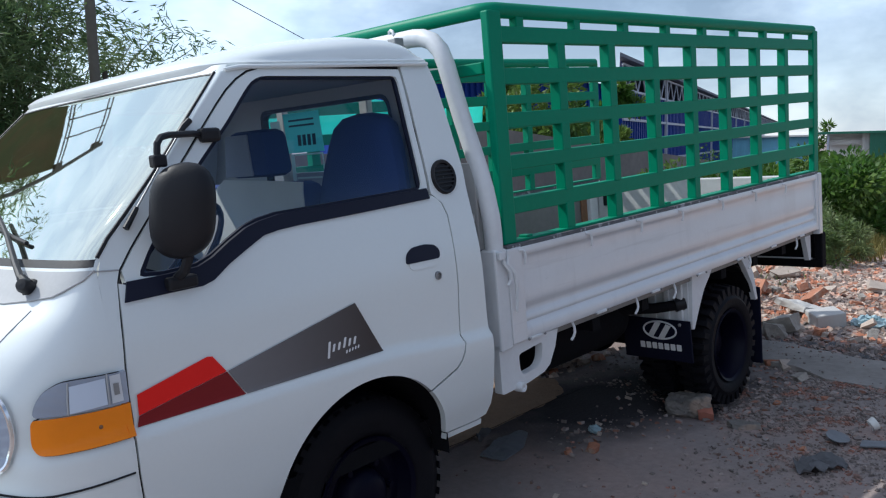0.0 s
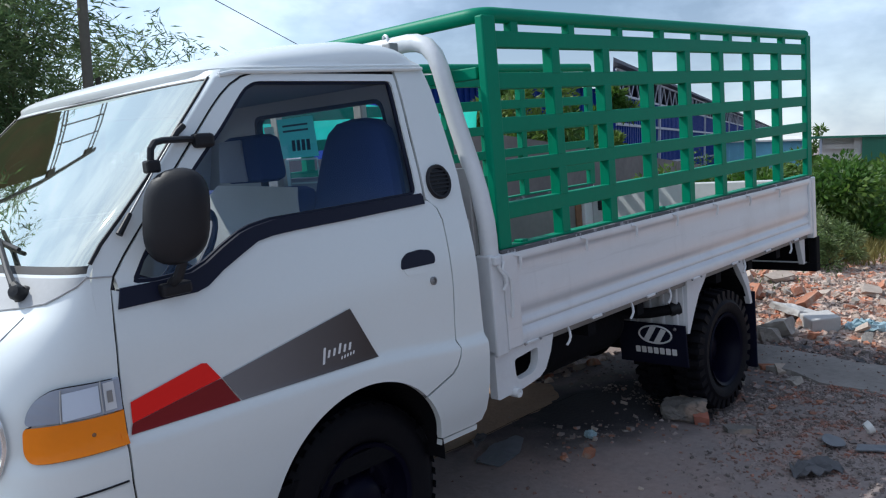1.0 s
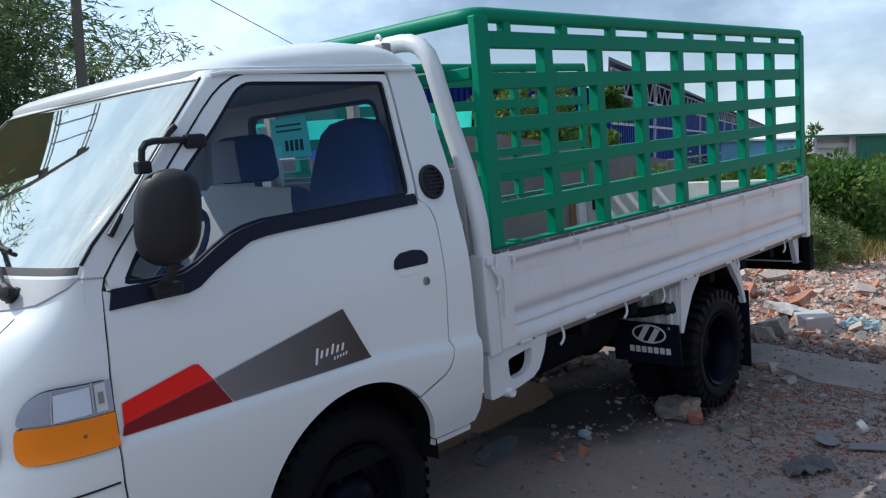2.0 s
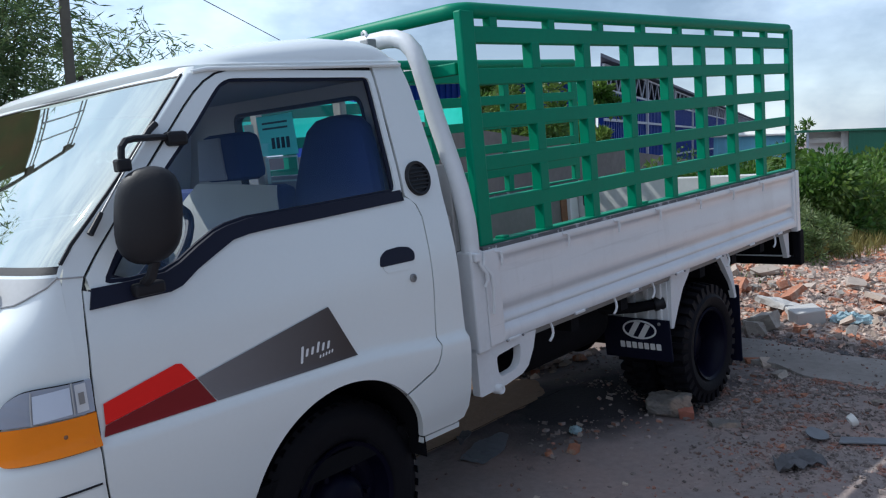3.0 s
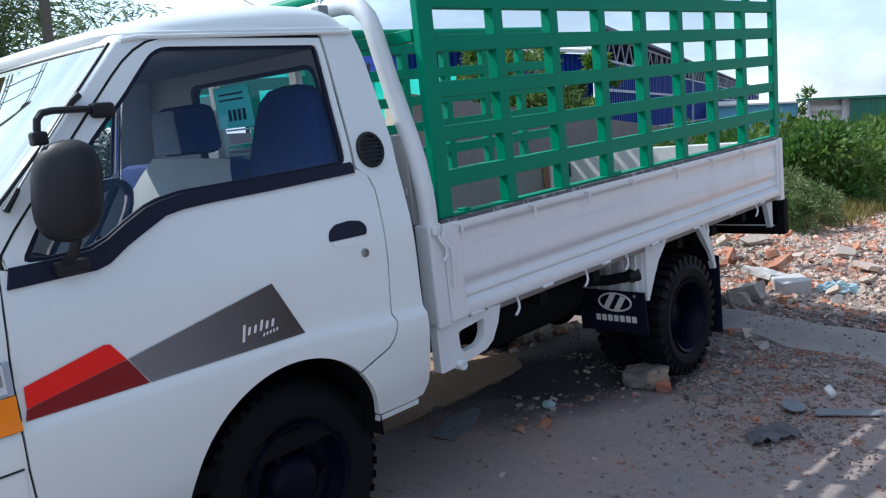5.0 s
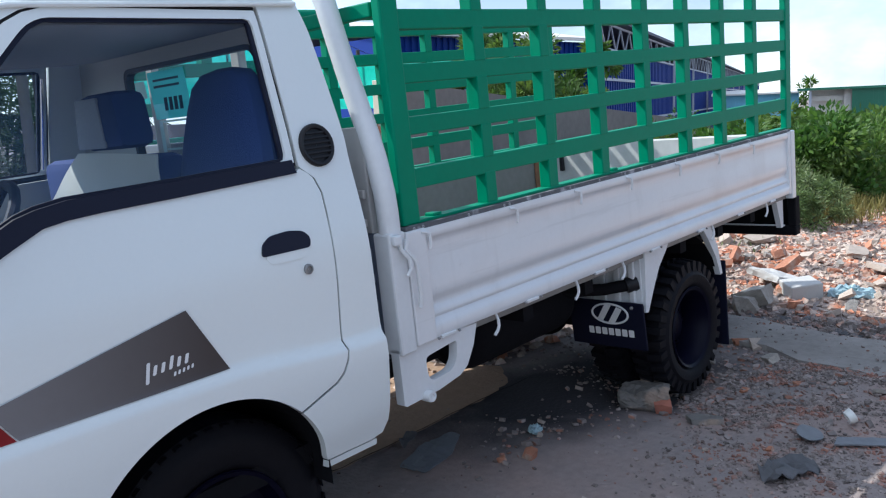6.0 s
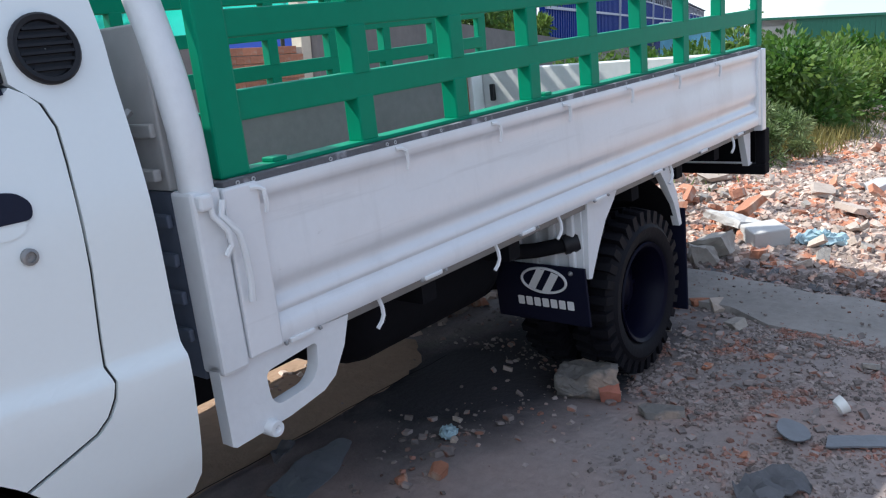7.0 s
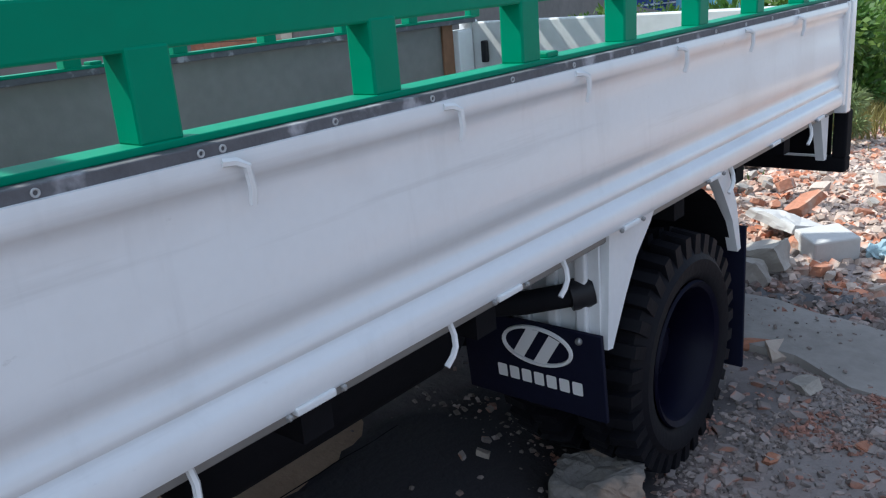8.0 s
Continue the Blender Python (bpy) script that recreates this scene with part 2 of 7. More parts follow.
COWL = material("matt_grey_cowl", (0.40, 0.405, 0.41), 0.6, grain=60, vary=0.06, stain=5, stain_vary=0.1, bump=0.03)
STICKER = film("teal_sticker", (0.14, 0.66, 0.60), 0.85)
PRINT = material("dark_teal_print", (0.012, 0.07, 0.09), 0.6, vary=0.05, bump=0.0)
COVERCLOTH = material("pale_seat_cover", (0.74, 0.73, 0.66), 0.85, grain=90, vary=0.06, stain=4, stain_vary=0.1, bump=0.05)
PAPER = film("pale_notice", (0.55, 0.68, 0.62), 0.7)
PALE = material("lamp_reflector", (0.68, 0.71, 0.74), 0.3, metal=0.1, vary=0.06, grain=30, stain=12, stain_vary=0.12, bump=0.03, coat=0.5)
PLASTER = material("cream_plaster", (0.62, 0.55, 0.44), 0.85, grain=25, vary=0.1, stain=3, stain_vary=0.15, bump=0.1)
GLASS = glass("window_glass", (0.86, 0.92, 1.0), 0.012, (0.62, 0.70, 0.85))
SCREEN = glass("windscreen_glass", (0.50, 0.58, 0.55), 0.64, (0.96, 0.99, 0.85))

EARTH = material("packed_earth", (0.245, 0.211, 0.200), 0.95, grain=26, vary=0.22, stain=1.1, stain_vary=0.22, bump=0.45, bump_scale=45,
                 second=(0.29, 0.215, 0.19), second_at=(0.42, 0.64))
# shade under the truck before the rear wheel, painted as a ragged dark patch
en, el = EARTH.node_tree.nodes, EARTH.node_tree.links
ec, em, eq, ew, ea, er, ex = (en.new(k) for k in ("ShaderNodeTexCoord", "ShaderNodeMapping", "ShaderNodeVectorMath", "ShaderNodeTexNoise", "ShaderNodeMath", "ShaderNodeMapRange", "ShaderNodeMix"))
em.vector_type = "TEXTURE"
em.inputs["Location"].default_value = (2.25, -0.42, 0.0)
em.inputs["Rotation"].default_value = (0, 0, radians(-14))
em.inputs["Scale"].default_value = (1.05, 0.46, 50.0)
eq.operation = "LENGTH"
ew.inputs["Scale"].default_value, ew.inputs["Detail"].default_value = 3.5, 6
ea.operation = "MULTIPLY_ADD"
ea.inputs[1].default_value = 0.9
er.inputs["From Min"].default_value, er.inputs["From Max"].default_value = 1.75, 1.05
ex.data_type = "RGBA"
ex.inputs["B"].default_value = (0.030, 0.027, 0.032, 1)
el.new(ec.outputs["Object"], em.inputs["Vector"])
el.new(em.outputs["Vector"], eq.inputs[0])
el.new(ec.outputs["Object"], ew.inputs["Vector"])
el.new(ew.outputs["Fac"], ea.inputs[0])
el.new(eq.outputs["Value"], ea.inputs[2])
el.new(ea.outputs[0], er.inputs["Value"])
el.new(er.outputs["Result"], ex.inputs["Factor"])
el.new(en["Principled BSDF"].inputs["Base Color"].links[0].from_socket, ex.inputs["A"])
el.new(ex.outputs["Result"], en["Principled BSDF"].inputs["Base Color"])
CONCRETE = material("grey_concrete", (0.33, 0.298, 0.265), 0.9, grain=22, vary=0.2, stain=3.5, stain_vary=0.3, bump=0.4, random_vary=0.12)
BRICK = material("orange_brick", (0.43, 0.185, 0.110), 0.9, grain=30, vary=0.2, stain=7, stain_vary=0.2, bump=0.35, random_vary=0.22,
                 second=(0.42, 0.33, 0.27), second_at=(0.54, 0.68))
MORTAR = material("pale_mortar", (0.42, 0.345, 0.29), 0.95, grain=30, vary=0.18, stain=5, stain_vary=0.18, bump=0.3, random_vary=0.2)
MIXED = material("mixed_rubble", (0.40, 0.315, 0.265), 0.95, grain=30, vary=0.2, stain=6, stain_vary=0.3, bump=0.3, island=0.35,
                 second=(0.46, 0.19, 0.11), second_at=(0.46, 0.60))


# ---- building blocks ----
def part(name, bm, mat, parent, label="", smooth=False):
    """One mesh object out of a bmesh, under a thing or a part."""
    bmesh.ops.recalc_face_normals(bm, faces=bm.faces[:])
    for f in bm.faces:
        f.smooth = smooth
    if smooth:
        for e in bm.edges:
            e.smooth = len(e.link_faces) == 2 and e.calc_face_angle(0) < 0.6
    me = bpy.data.meshes.new(name)
    bm.to_mesh(me)
    bm.free()
    me.materials.append(mat)
    ob = new(name, me)
    ob.parent = parent
    if label:
        tagged(ob, label)
    return ob


def thing(name, label, category, group="", kind="", m=Matrix()):
    ob = new(name)
    ob.empty_display_size = 0.1
    ob.matrix_world = m
    return tagged(ob, label, category, group, kind)


def box(bm, lo, hi, bevel=0.0, m=None):
    """A block between two corners, its edges rounded by bevel."""
    g = bmesh.ops.create_cube(bm, size=1.0)["verts"]
    c, s = (Vector(lo) + Vector(hi)) / 2, Vector(hi) - Vector(lo)
    for v in g:
        v.co = Vector((v.co.x * s.x, v.co.y * s.y, v.co.z * s.z)) + c
    if bevel:
        edges = list({e for v in g for e in v.link_edges})
        r = bmesh.ops.bevel(bm, geom=edges, offset=bevel, segments=2, affect="EDGES", profile=0.5)
        g = list({v for f in r["faces"] for v in f.verts} | {v for v in g if v.is_valid})
    if m is not None:
        bmesh.ops.transform(bm, matrix=m, verts=g)
    return g


def one_box(lo, hi, bevel=0.0, m=None):
    bm = bmesh.new()
    box(bm, lo, hi, bevel, m)
    return bm


def tube(bm, pts, r, seg=10, r_end=None):
    """A round bar along a line of points."""
    pts = [Vector(p) for p in pts]
    rings = []
    side = None
    for i, p in enumerate(pts):
        d = (pts[min(i + 1, len(pts) - 1)] - pts[max(i - 1, 0)]).normalized()
        if side is None:
            side = d.orthogonal().normalized()
        side = (side - d * side.dot(d)).normalized()
        up = d.cross(side)
        rr = r if r_end is None else r + (r_end - r) * i / (len(pts) - 1)
        rings.append([bm.verts.new(p + rr * (math.cos(a) * side + math.sin(a) * up)) for a in (2 * math.pi * k / seg for k in range(seg))])
    for a, b in zip(rings, rings[1:]):
        for k in range(seg):
            bm.faces.new((a[k], a[(k + 1) % seg], b[(k + 1) % seg], b[k]))
    bm.faces.new(rings[0][::-1])
    bm.faces.new(rings[-1])


def one_tube(pts, r, seg=10, r_end=None):
    bm = bmesh.new()
    tube(bm, pts, r, seg, r_end)
    return bm


def arc(centre, r, a0, a1, n, axis_a, axis_b):
    c, u, v = Vector(centre), Vector(axis_a), Vector(axis_b)
    return [c + r * (math.cos(t) * u + math.sin(t) * v) for t in (radians(a0 + (a1 - a0) * k / n) for k in range(n + 1))]


def turned(bm, profile, seg, m, cap=False):
    """A body turned about the y axis from (radius, y) points."""
    rings = []
    for r, y in profile:
        rings.append([bm.verts.new(m @ Vector((r * math.cos(a), y, r * math.sin(a)))) for a in (2 * math.pi * k / seg for k in range(seg))])
    for a, b in zip(rings, rings[1:]):
        for k in range(seg):
            bm.faces.new((a[k], a[(k + 1) % seg], b[(k + 1) % seg], b[k]))
    if cap:
        bm.faces.new(rings[0][::-1])
        bm.faces.new(rings[-1])


def sheet(bm, outline, place, holes=(), cut_a=0.0, cut_b=0.0, thick=None):
    """A plate with an outline and holes in the plane (a, b), cut into a fine mesh, bent by place(a, b) and given a thickness."""
    start = set(bm.verts)
    edges = []
    for loop in (outline, *holes):
        vs = [bm.verts.new((a, b, 0)) for a, b in loop]
        edges += [bm.edges.new((p, q)) for p, q in zip(vs, vs[1:] + vs[:1])]
    faces = [f for f in bmesh.ops.triangle_fill(bm, use_beauty=True, use_dissolve=False, edges=edges)["geom"] if isinstance(f, bmesh.types.BMFace)]
    las, lbs = [p[0] for p in outline], [p[1] for p in outline]
    for low, high, step, no in ((min(las), max(las), cut_a, (1, 0, 0)), (min(lbs), max(lbs), cut_b, (0, 1, 0))):
        if step:
            for k in range(1, int((high - low) / step) + 1):
                own = [v for v in bm.verts if v not in start]
                geom = own + list({e for v in own for e in v.link_edges}) + list({f for v in own for f in v.link_faces})
                co = (low + k * step, 0, 0) if no[0] else (0, low + k * step, 0)
                bmesh.ops.bisect_plane(bm, geom=geom, plane_co=co, plane_no=no, dist=1e-5)
    own = [v for v in bm.verts if v not in start]
    for v in own:
        v.co = place(v.co.x, v.co.y)
    if thick is not None:
        faces = list({f for v in own for f in v.link_faces})
        bmesh.ops.recalc_face_normals(bm, faces=faces)
        g = bmesh.ops.extrude_face_region(bm, geom=faces, use_keep_orig=True)["geom"]
        bmesh.ops.translate(bm, verts=[v for v in g if isinstance(v, bmesh.types.BMVert)], vec=thick)


def one_sheet(*a, **k):
    bm = bmesh.new()
    sheet(bm, *a, **k)
    return bm


def curve(points):
    """A smooth function through (key, value) points, flat beyond the ends."""
    ks, vs = [p[0] for p in points], [p[1] for p in points]
    ms = [0.0] * len(ks)
    for i in range(1, len(ks) - 1):
        d0, d1 = (vs[i] - vs[i - 1]) / (ks[i] - ks[i - 1]), (vs[i + 1] - vs[i]) / (ks[i + 1] - ks[i])
        ms[i] = 0.0 if d0 * d1 <= 0 else 2 * d0 * d1 / (d0 + d1)
    ms[0], ms[-1] = (vs[1] - vs[0]) / (ks[1] - ks[0]), (vs[-1] - vs[-2]) / (ks[-1] - ks[-2])

    def f(k):
        if k <= ks[0]:
            return vs[0]
        if k >= ks[-1]:
            return vs[-1]
        i = max(j for j in range(len(ks)) if ks[j] <= k)
        h = ks[i + 1] - ks[i]
        t = (k - ks[i]) / h
        return ((2 * t ** 3 - 3 * t * t + 1) * vs[i] + (t ** 3 - 2 * t * t + t) * h * ms[i]
                + (-2 * t ** 3 + 3 * t * t) * vs[i + 1] + (t ** 3 - t * t) * h * ms[i + 1])
    return f


def dense(points, step):
    """The same line with points at most a step apart."""
    out = []
    for (a, b), (c, d) in zip(points, points[1:]):
        n = max(1, int(math.hypot(c - a, d - b) / step))
        out += [(a + (c - a) * k / n, b + (d - b) * k / n) for k in range(n)]
    return out + [points[-1]]


def rounded(points, r, n=4):
    """A closed outline with its corners rounded."""
    out = []
    for i, p in enumerate(points):
        p, a, b = Vector(p), Vector(points[i - 1]), Vector(points[(i + 1) % len(points)])
        ra, rb = min(r, (a - p).length * 0.45), min(r, (b - p).length * 0.45)
        s, e = p + (a - p).normalized() * ra, p + (b - p).normalized() * rb
        for k in range(n + 1):
            t = k / n
            q = (1 - t) ** 2 * s + 2 * t * (1 - t) * p + t * t * e
            out.append((q.x, q.y))
    return out


# ---- the truck: x runs to its tail, its driver's side is at minus y, z = 0 is the ground under the front axle ----
TRUCK = pose(-0.0236, -0.048, -0.0286, -2.299, -2.828, 0.306)
truck = thing("pickup_truck", "white cab-over pickup truck with dual rear wheels, parked on rubble ground", "truck", m=TRUCK)

width_at = curve([(0.1, 0.84), (0.40, 0.884), (0.52, 0.918), (0.64, 0.932), (0.74, 0.938), (0.782, 0.937), (0.815, 0.919), (0.84, 0.917), (0.972, 0.911), (1.1, 0.890), (1.244, 0.859),
                  (1.29, 0.852), (1.45, 0.815), (1.63, 0.770), (1.665, 0.757), (1.70, 0.745), (1.85, 0.70)])
crease_at = curve([(-0.8, 0.797), (-0.48, 0.790), (-0.2, 0.785), (0.03, 0.778), (0.39, 0.737), (0.56, 0.722)])
corner_at = curve([(0.3, -0.812), (1.0, -0.812), (1.1, -0.812), (1.18, -0.808), (1.22, -0.785), (1.3, -0.700), (1.42, -0.565), (1.52, -0.465), (1.6, -0.383), (1.654, -0.327), (1.70, -0.28)])
nose_at = curve([(0.3, -1.17), (0.6, -1.21), (0.8, -1.205), (0.9, -1.19), (1.0, -1.13), (1.06, -1.06), (1.12, -0.975), (1.15, -0.945), (1.2, -0.890), (1.3, -0.782), (1.6, -0.446), (1.654, -0.386), (1.70, -0.335)])


def side_y(x, z):
    """Half the cab's width: a soft crease runs along the door and drops towards the rear."""
    near = max(0.0, 1 - abs(z - 0.77) / 0.30)
    near = near * near * (3 - 2 * near)
    return width_at(z + (0.80 - crease_at(x)) * near) - 0.03 * (x + 0.15)


def tuck(z):
    """The cab sits off the chassis centre: its passenger's side is nearer the middle, the more so towards the roof."""
    return 0.07 + 0.05 * min(1.0, max(0.0, (z - 1.15) / 0.45))


def flank(sign, out=0.0):
    """The skin of the cab's side, out metres proud of it."""
    return lambda x, z: Vector((x, sign * (side_y(x, z) + out - (tuck(z) if sign > 0 else 0)), z))


def nose(out=0.0):
    """The skin of the cab's front: f runs from the driver's side corner (0) over the middle (1) to the other corner (2)."""
    def place(f, z):
        a = radians(90 * f)
        c, s = math.cos(a), math.sin(a)
        x0 = corner_at(z)
        k = min(1.0, max(0.0, (z - 1.06) / 0.14))
        square = 0.70 + 0.18 * k * k * (3 - 2 * k)
        x = x0 - (x0 - nose_at(z) + out) * max(s, 0) ** square
        y = -(side_y(x0, z) + out - (tuck(z) if c < 0 else 0)) * math.copysign(abs(c) ** square, c)
        return Vector((x, y, z))
    return place


def arch(n, a0, a1):
    """The edge of the front wheel arch, from angle a0 to a1."""
    return [(-0.055 + 0.362 * math.cos(a), 0.38 + 0.337 * math.sin(a)) for a in (radians(a0 + (a1 - a0) * k / n) for k in range(n + 1))]


REAR_LINE = [(0.370, 1.664), (0.360, 1.238), (0.405, 1.200), (0.418, 1.16), (0.416, 1.103), (0.405, 0.92), (0.392, 0.80), (0.387, 0.75), (0.392, 0.722), (0.384, 0.698), (0.366, 0.670), (0.340, 0.650), (0.212, 0.608)]
BELT = [(0.344, 1.248), (0.0, 1.240), (-0.20, 1.238), (-0.27, 1.236), (-0.34, 1.226), (-0.385, 1.214), (-0.445, 1.186), (-0.505, 1.154), (-0.55, 1.138), (-0.64, 1.134), (-0.745, 1.134)]
BELT_LOW = [(0.351, 1.222), (0.0, 1.212), (-0.20, 1.208), (-0.28, 1.204), (-0.334, 1.196), (-0.398, 1.168), (-0.461, 1.139), (-0.515, 1.107), (-0.55, 1.098), (-0.64, 1.098), (-0.760, 1.097)]
FRONT_LINE = [(-0.764, 1.143), (-0.775, 1.05), (-0.786, 0.95), (-0.797, 0.79), (-0.798, 0.70), (-0.792, 0.61), (-0.79, 0.36)]
# the gap between the door's window frame and the windscreen pillar, from the waist up and along the roof
FRAME_GAP = [(-0.764, 1.143), (-0.752, 1.172), (-0.714, 1.217), (-0.62, 1.317), (-0.523, 1.416), (-0.426, 1.514), (-0.376, 1.564), (-0.336, 1.600), (-0.296, 1.629), (-0.252, 1.651), (-0.20, 1.664)]
WINDOW = [(0.330, 1.256), (0.343, 1.637), (-0.21, 1.638), (-0.25, 1.622), (-0.285, 1.59), (-0.365, 1.51), (-0.475, 1.412), (-0.572, 1.314), (-0.665, 1.216), (-0.715, 1.148),
          (-0.64, 1.142), (-0.55, 1.146), (-0.505, 1.162), (-0.445, 1.194), (-0.385, 1.222), (-0.34, 1.234), (-0.27, 1.244), (0.0, 1.248)]
GLAZED = [(0.319, 1.264), (0.331, 1.627), (-0.206, 1.628), (-0.241, 1.613), (-0.275, 1.582), (-0.355, 1.502), (-0.465, 1.404), (-0.562, 1.306), (-0.655, 1.208), (-0.690, 1.156),
          (-0.64, 1.151), (-0.55, 1.155), (-0.50, 1.171), (-0.44, 1.203), (-0.38, 1.231), (-0.34, 1.243), (-0.27, 1.253), (0.0, 1.257)]
GAP = 0.006


def screen_edge(z):
    """How far round the front the windscreen's side edge lies at a height."""
    return 0.042 + 0.105 * (z - 1.22) / 0.43


for sign, which in ((-1, "driver's"), (1, "passenger's")):
    inward = Vector((0, -sign * 0.022, 0))
    # rear pillar and lower quarter, behind the door
    quarter = [(x + GAP, z - (GAP if z < 0.7 else 0)) for x, z in REAR_LINE] + arch(9, 42, 10) + \
        [(0.308, 0.425), (0.48, 0.418), (0.525, 0.424), (0.544, 0.46), (0.543, 0.60), (0.544, 0.80), (0.549, 1.05), (0.552, 1.30), (0.543, 1.45), (0.530, 1.60), (0.515, 1.69), (0.376, 1.69)]
    part("rear_quarter", one_sheet(quarter, flank(sign), cut_a=0.05, cut_b=0.012, thick=inward), WHITE, truck, smooth=True)
    bm = one_sheet([(0.312, 0.418), (0.505, 0.411), (0.505, 0.392), (0.312, 0.398)], flank(sign, -0.004), thick=inward)
    part("sill", bm, WHITE, truck)
    # wing, windscreen pillar and the strip over the door, in one pressing
    wing = [(x - GAP, z) for x, z in FRONT_LINE[1:]] + [(-0.815, 0.36), (-0.815, 0.6), (-0.815, 0.9)] + \
        [(corner_at(z), z) for z in (1.10, 1.16, 1.21, 1.25, 1.30, 1.36, 1.42, 1.48, 1.54, 1.60, 1.654, 1.668)] + \
        [(0.376, 1.690), (0.376, 1.671)] + [(x - GAP * 0.5, z + GAP * 0.4) for x, z in FRAME_GAP[::-1]]
    part("front_wing", one_sheet(wing, flank(sign), cut_a=0.05, cut_b=0.02, thick=inward), WHITE, truck, smooth=True)
    # the door
    body = REAR_LINE[2:] + arch(36, 42, 186)[1:] + [(-0.79, 0.345)] + FRONT_LINE[::-1][1:] + BELT_LOW[::-1][1:] + [(0.364, 1.232), (0.388, 1.219)]
    door = part("door", one_sheet(body, flank(sign), cut_a=0.04, cut_b=0.012, thick=inward), WHITE, truck, smooth=True)
    frame_out = [(0.364, 1.660), (0.354, 1.250)] + BELT[1:] + [(x + GAP * 0.5, z - GAP * 0.35) for x, z in FRAME_GAP[1:]]
    inner = rounded(WINDOW, 0.02, 2)
    part("window_frame", one_sheet(frame_out, flank(sign), [inner], cut_a=0.08, cut_b=0.05, thick=inward), WHITE, door, smooth=True)
    seal_in = GLAZED
    part("window_seal", one_sheet(inner, flank(sign, -0.008), [seal_in], cut_a=0.08, cut_b=0.06, thick=inward * 0.5), NAVY, door, smooth=True)
    pane = part("window_pane", one_sheet(seal_in, flank(sign, -0.016), cut_a=0.12, cut_b=0.08), GLASS, door, smooth=True)
    pane.visible_shadow = False
    # bright rod standing in for the highlight on the far window frame's rear edge
    if sign > 0:
        part("window_channel", one_tube([flank(1, -0.03)(0.345, 1.61), flank(1, -0.03)(0.335, 1.27)], 0.005, 6), CHROME, door, "bright rod added as the highlight on the window frame's edge", smooth=True)
    trim = [(x, z + 0.010) for x, z in BELT] + BELT_LOW[::-1]
    part("belt_moulding", one_sheet(trim, flank(sign, 0.006), cut_a=0.08, cut_b=0.03, thick=inward), NAVY, door, "navy waist moulding", smooth=True)
    # black shut lines
    for line in (REAR_LINE[2:], FRONT_LINE):
        bm = bmesh.new()
        tube(bm, [flank(sign, -0.016)(x + (GAP / 2 if x > 0 else -GAP / 2), z) for x, z in line], 0.011, 6)
        part("door_gasket", bm, BLACK, truck, smooth=True)
    bm = bmesh.new()
    tube(bm, [flank(sign, -0.010)(x, z) for x, z in FRAME_GAP + [(0.0, 1.666), (0.367, 1.666), (0.365, 1.45), (0.358, 1.24)]], 0.006, 6)
    part("frame_gasket", bm, BLACK, truck, smooth=True)
    bm = bmesh.new()
    tube(bm, [nose(0.001)(screen_edge(z) if sign < 0 else 2 - screen_edge(z), z) for z in (1.21, 1.25, 1.3, 1.36, 1.42, 1.5, 1.6, 1.650)], 0.005, 6)
    part("windscreen_edge", bm, BLACK, truck, smooth=True)
    # handle cup, flap and lock
    cup = rounded([(0.174, 1.029), (0.334, 1.026), (0.340, 1.052), (0.320, 1.072), (0.275, 1.080), (0.213, 1.077), (0.184, 1.060)], 0.012)
    handle = part("door_handle", one_sheet(cup, flank(sign, 0.004), cut_a=0.03, cut_b=0.02, thick=inward * 0.4), NAVY, door, "dark navy pull handle", smooth=True)
    low = rounded([(0.198, 1.004), (0.312, 1.002), (0.330, 1.030), (0.182, 1.032)], 0.02)
    part("handle_recess", one_sheet(low, flank(sign, 0.002), cut_a=0.03, cut_b=0.02, thick=inward * 0.3), WHITE, door, smooth=True)
    bm = bmesh.new()
    turned(bm, [(0.014, 0.0), (0.014, 0.008), (0.009, 0.010), (0.009, 0.005), (0.001, 0.005)], 20, Matrix.Translation(flank(sign, -0.002)(0.312, 0.970)) @ Matrix.Diagonal((1, sign, 1, 1)))
    part("door_lock", bm, STEEL, door, "round chrome key lock", smooth=True)
    # round air outlet in the rear pillar
    cx, cz = 0.443, 1.287
    skin = flank(sign)
    ux, uz = (skin(cx + 0.06, cz) - skin(cx - 0.06, cz)).normalized(), (skin(cx, cz + 0.06) - skin(cx, cz - 0.06)).normalized()
    uy = uz.cross(ux).normalized()
    uz = ux.cross(uy)
    grille = Matrix.Translation(skin(cx, cz)) @ Matrix((ux, uy, uz)).transposed().to_4x4()
    bm = bmesh.new()
    turned(bm, [(0.060, -0.012 * sign), (0.060, 0.006 * sign), (0.056, 0.010 * sign), (0.048, 0.008 * sign), (0.046, 0.001 * sign), (0.001, 0.001 * sign)], 32, grille)
    vent = part("air_vent", bm, BLACK, truck, "round black louvred air outlet", smooth=True)
    for k in range(6):
        z = -0.034 + 0.0136 * k
        half = math.sqrt(0.047 ** 2 - z * z)
        part("slat", one_box((-half, 0.005 * sign - 0.003, z - 0.0025), (half, 0.005 * sign + 0.003, z + 0.0025), 0.0, grille), BLACK, vent)
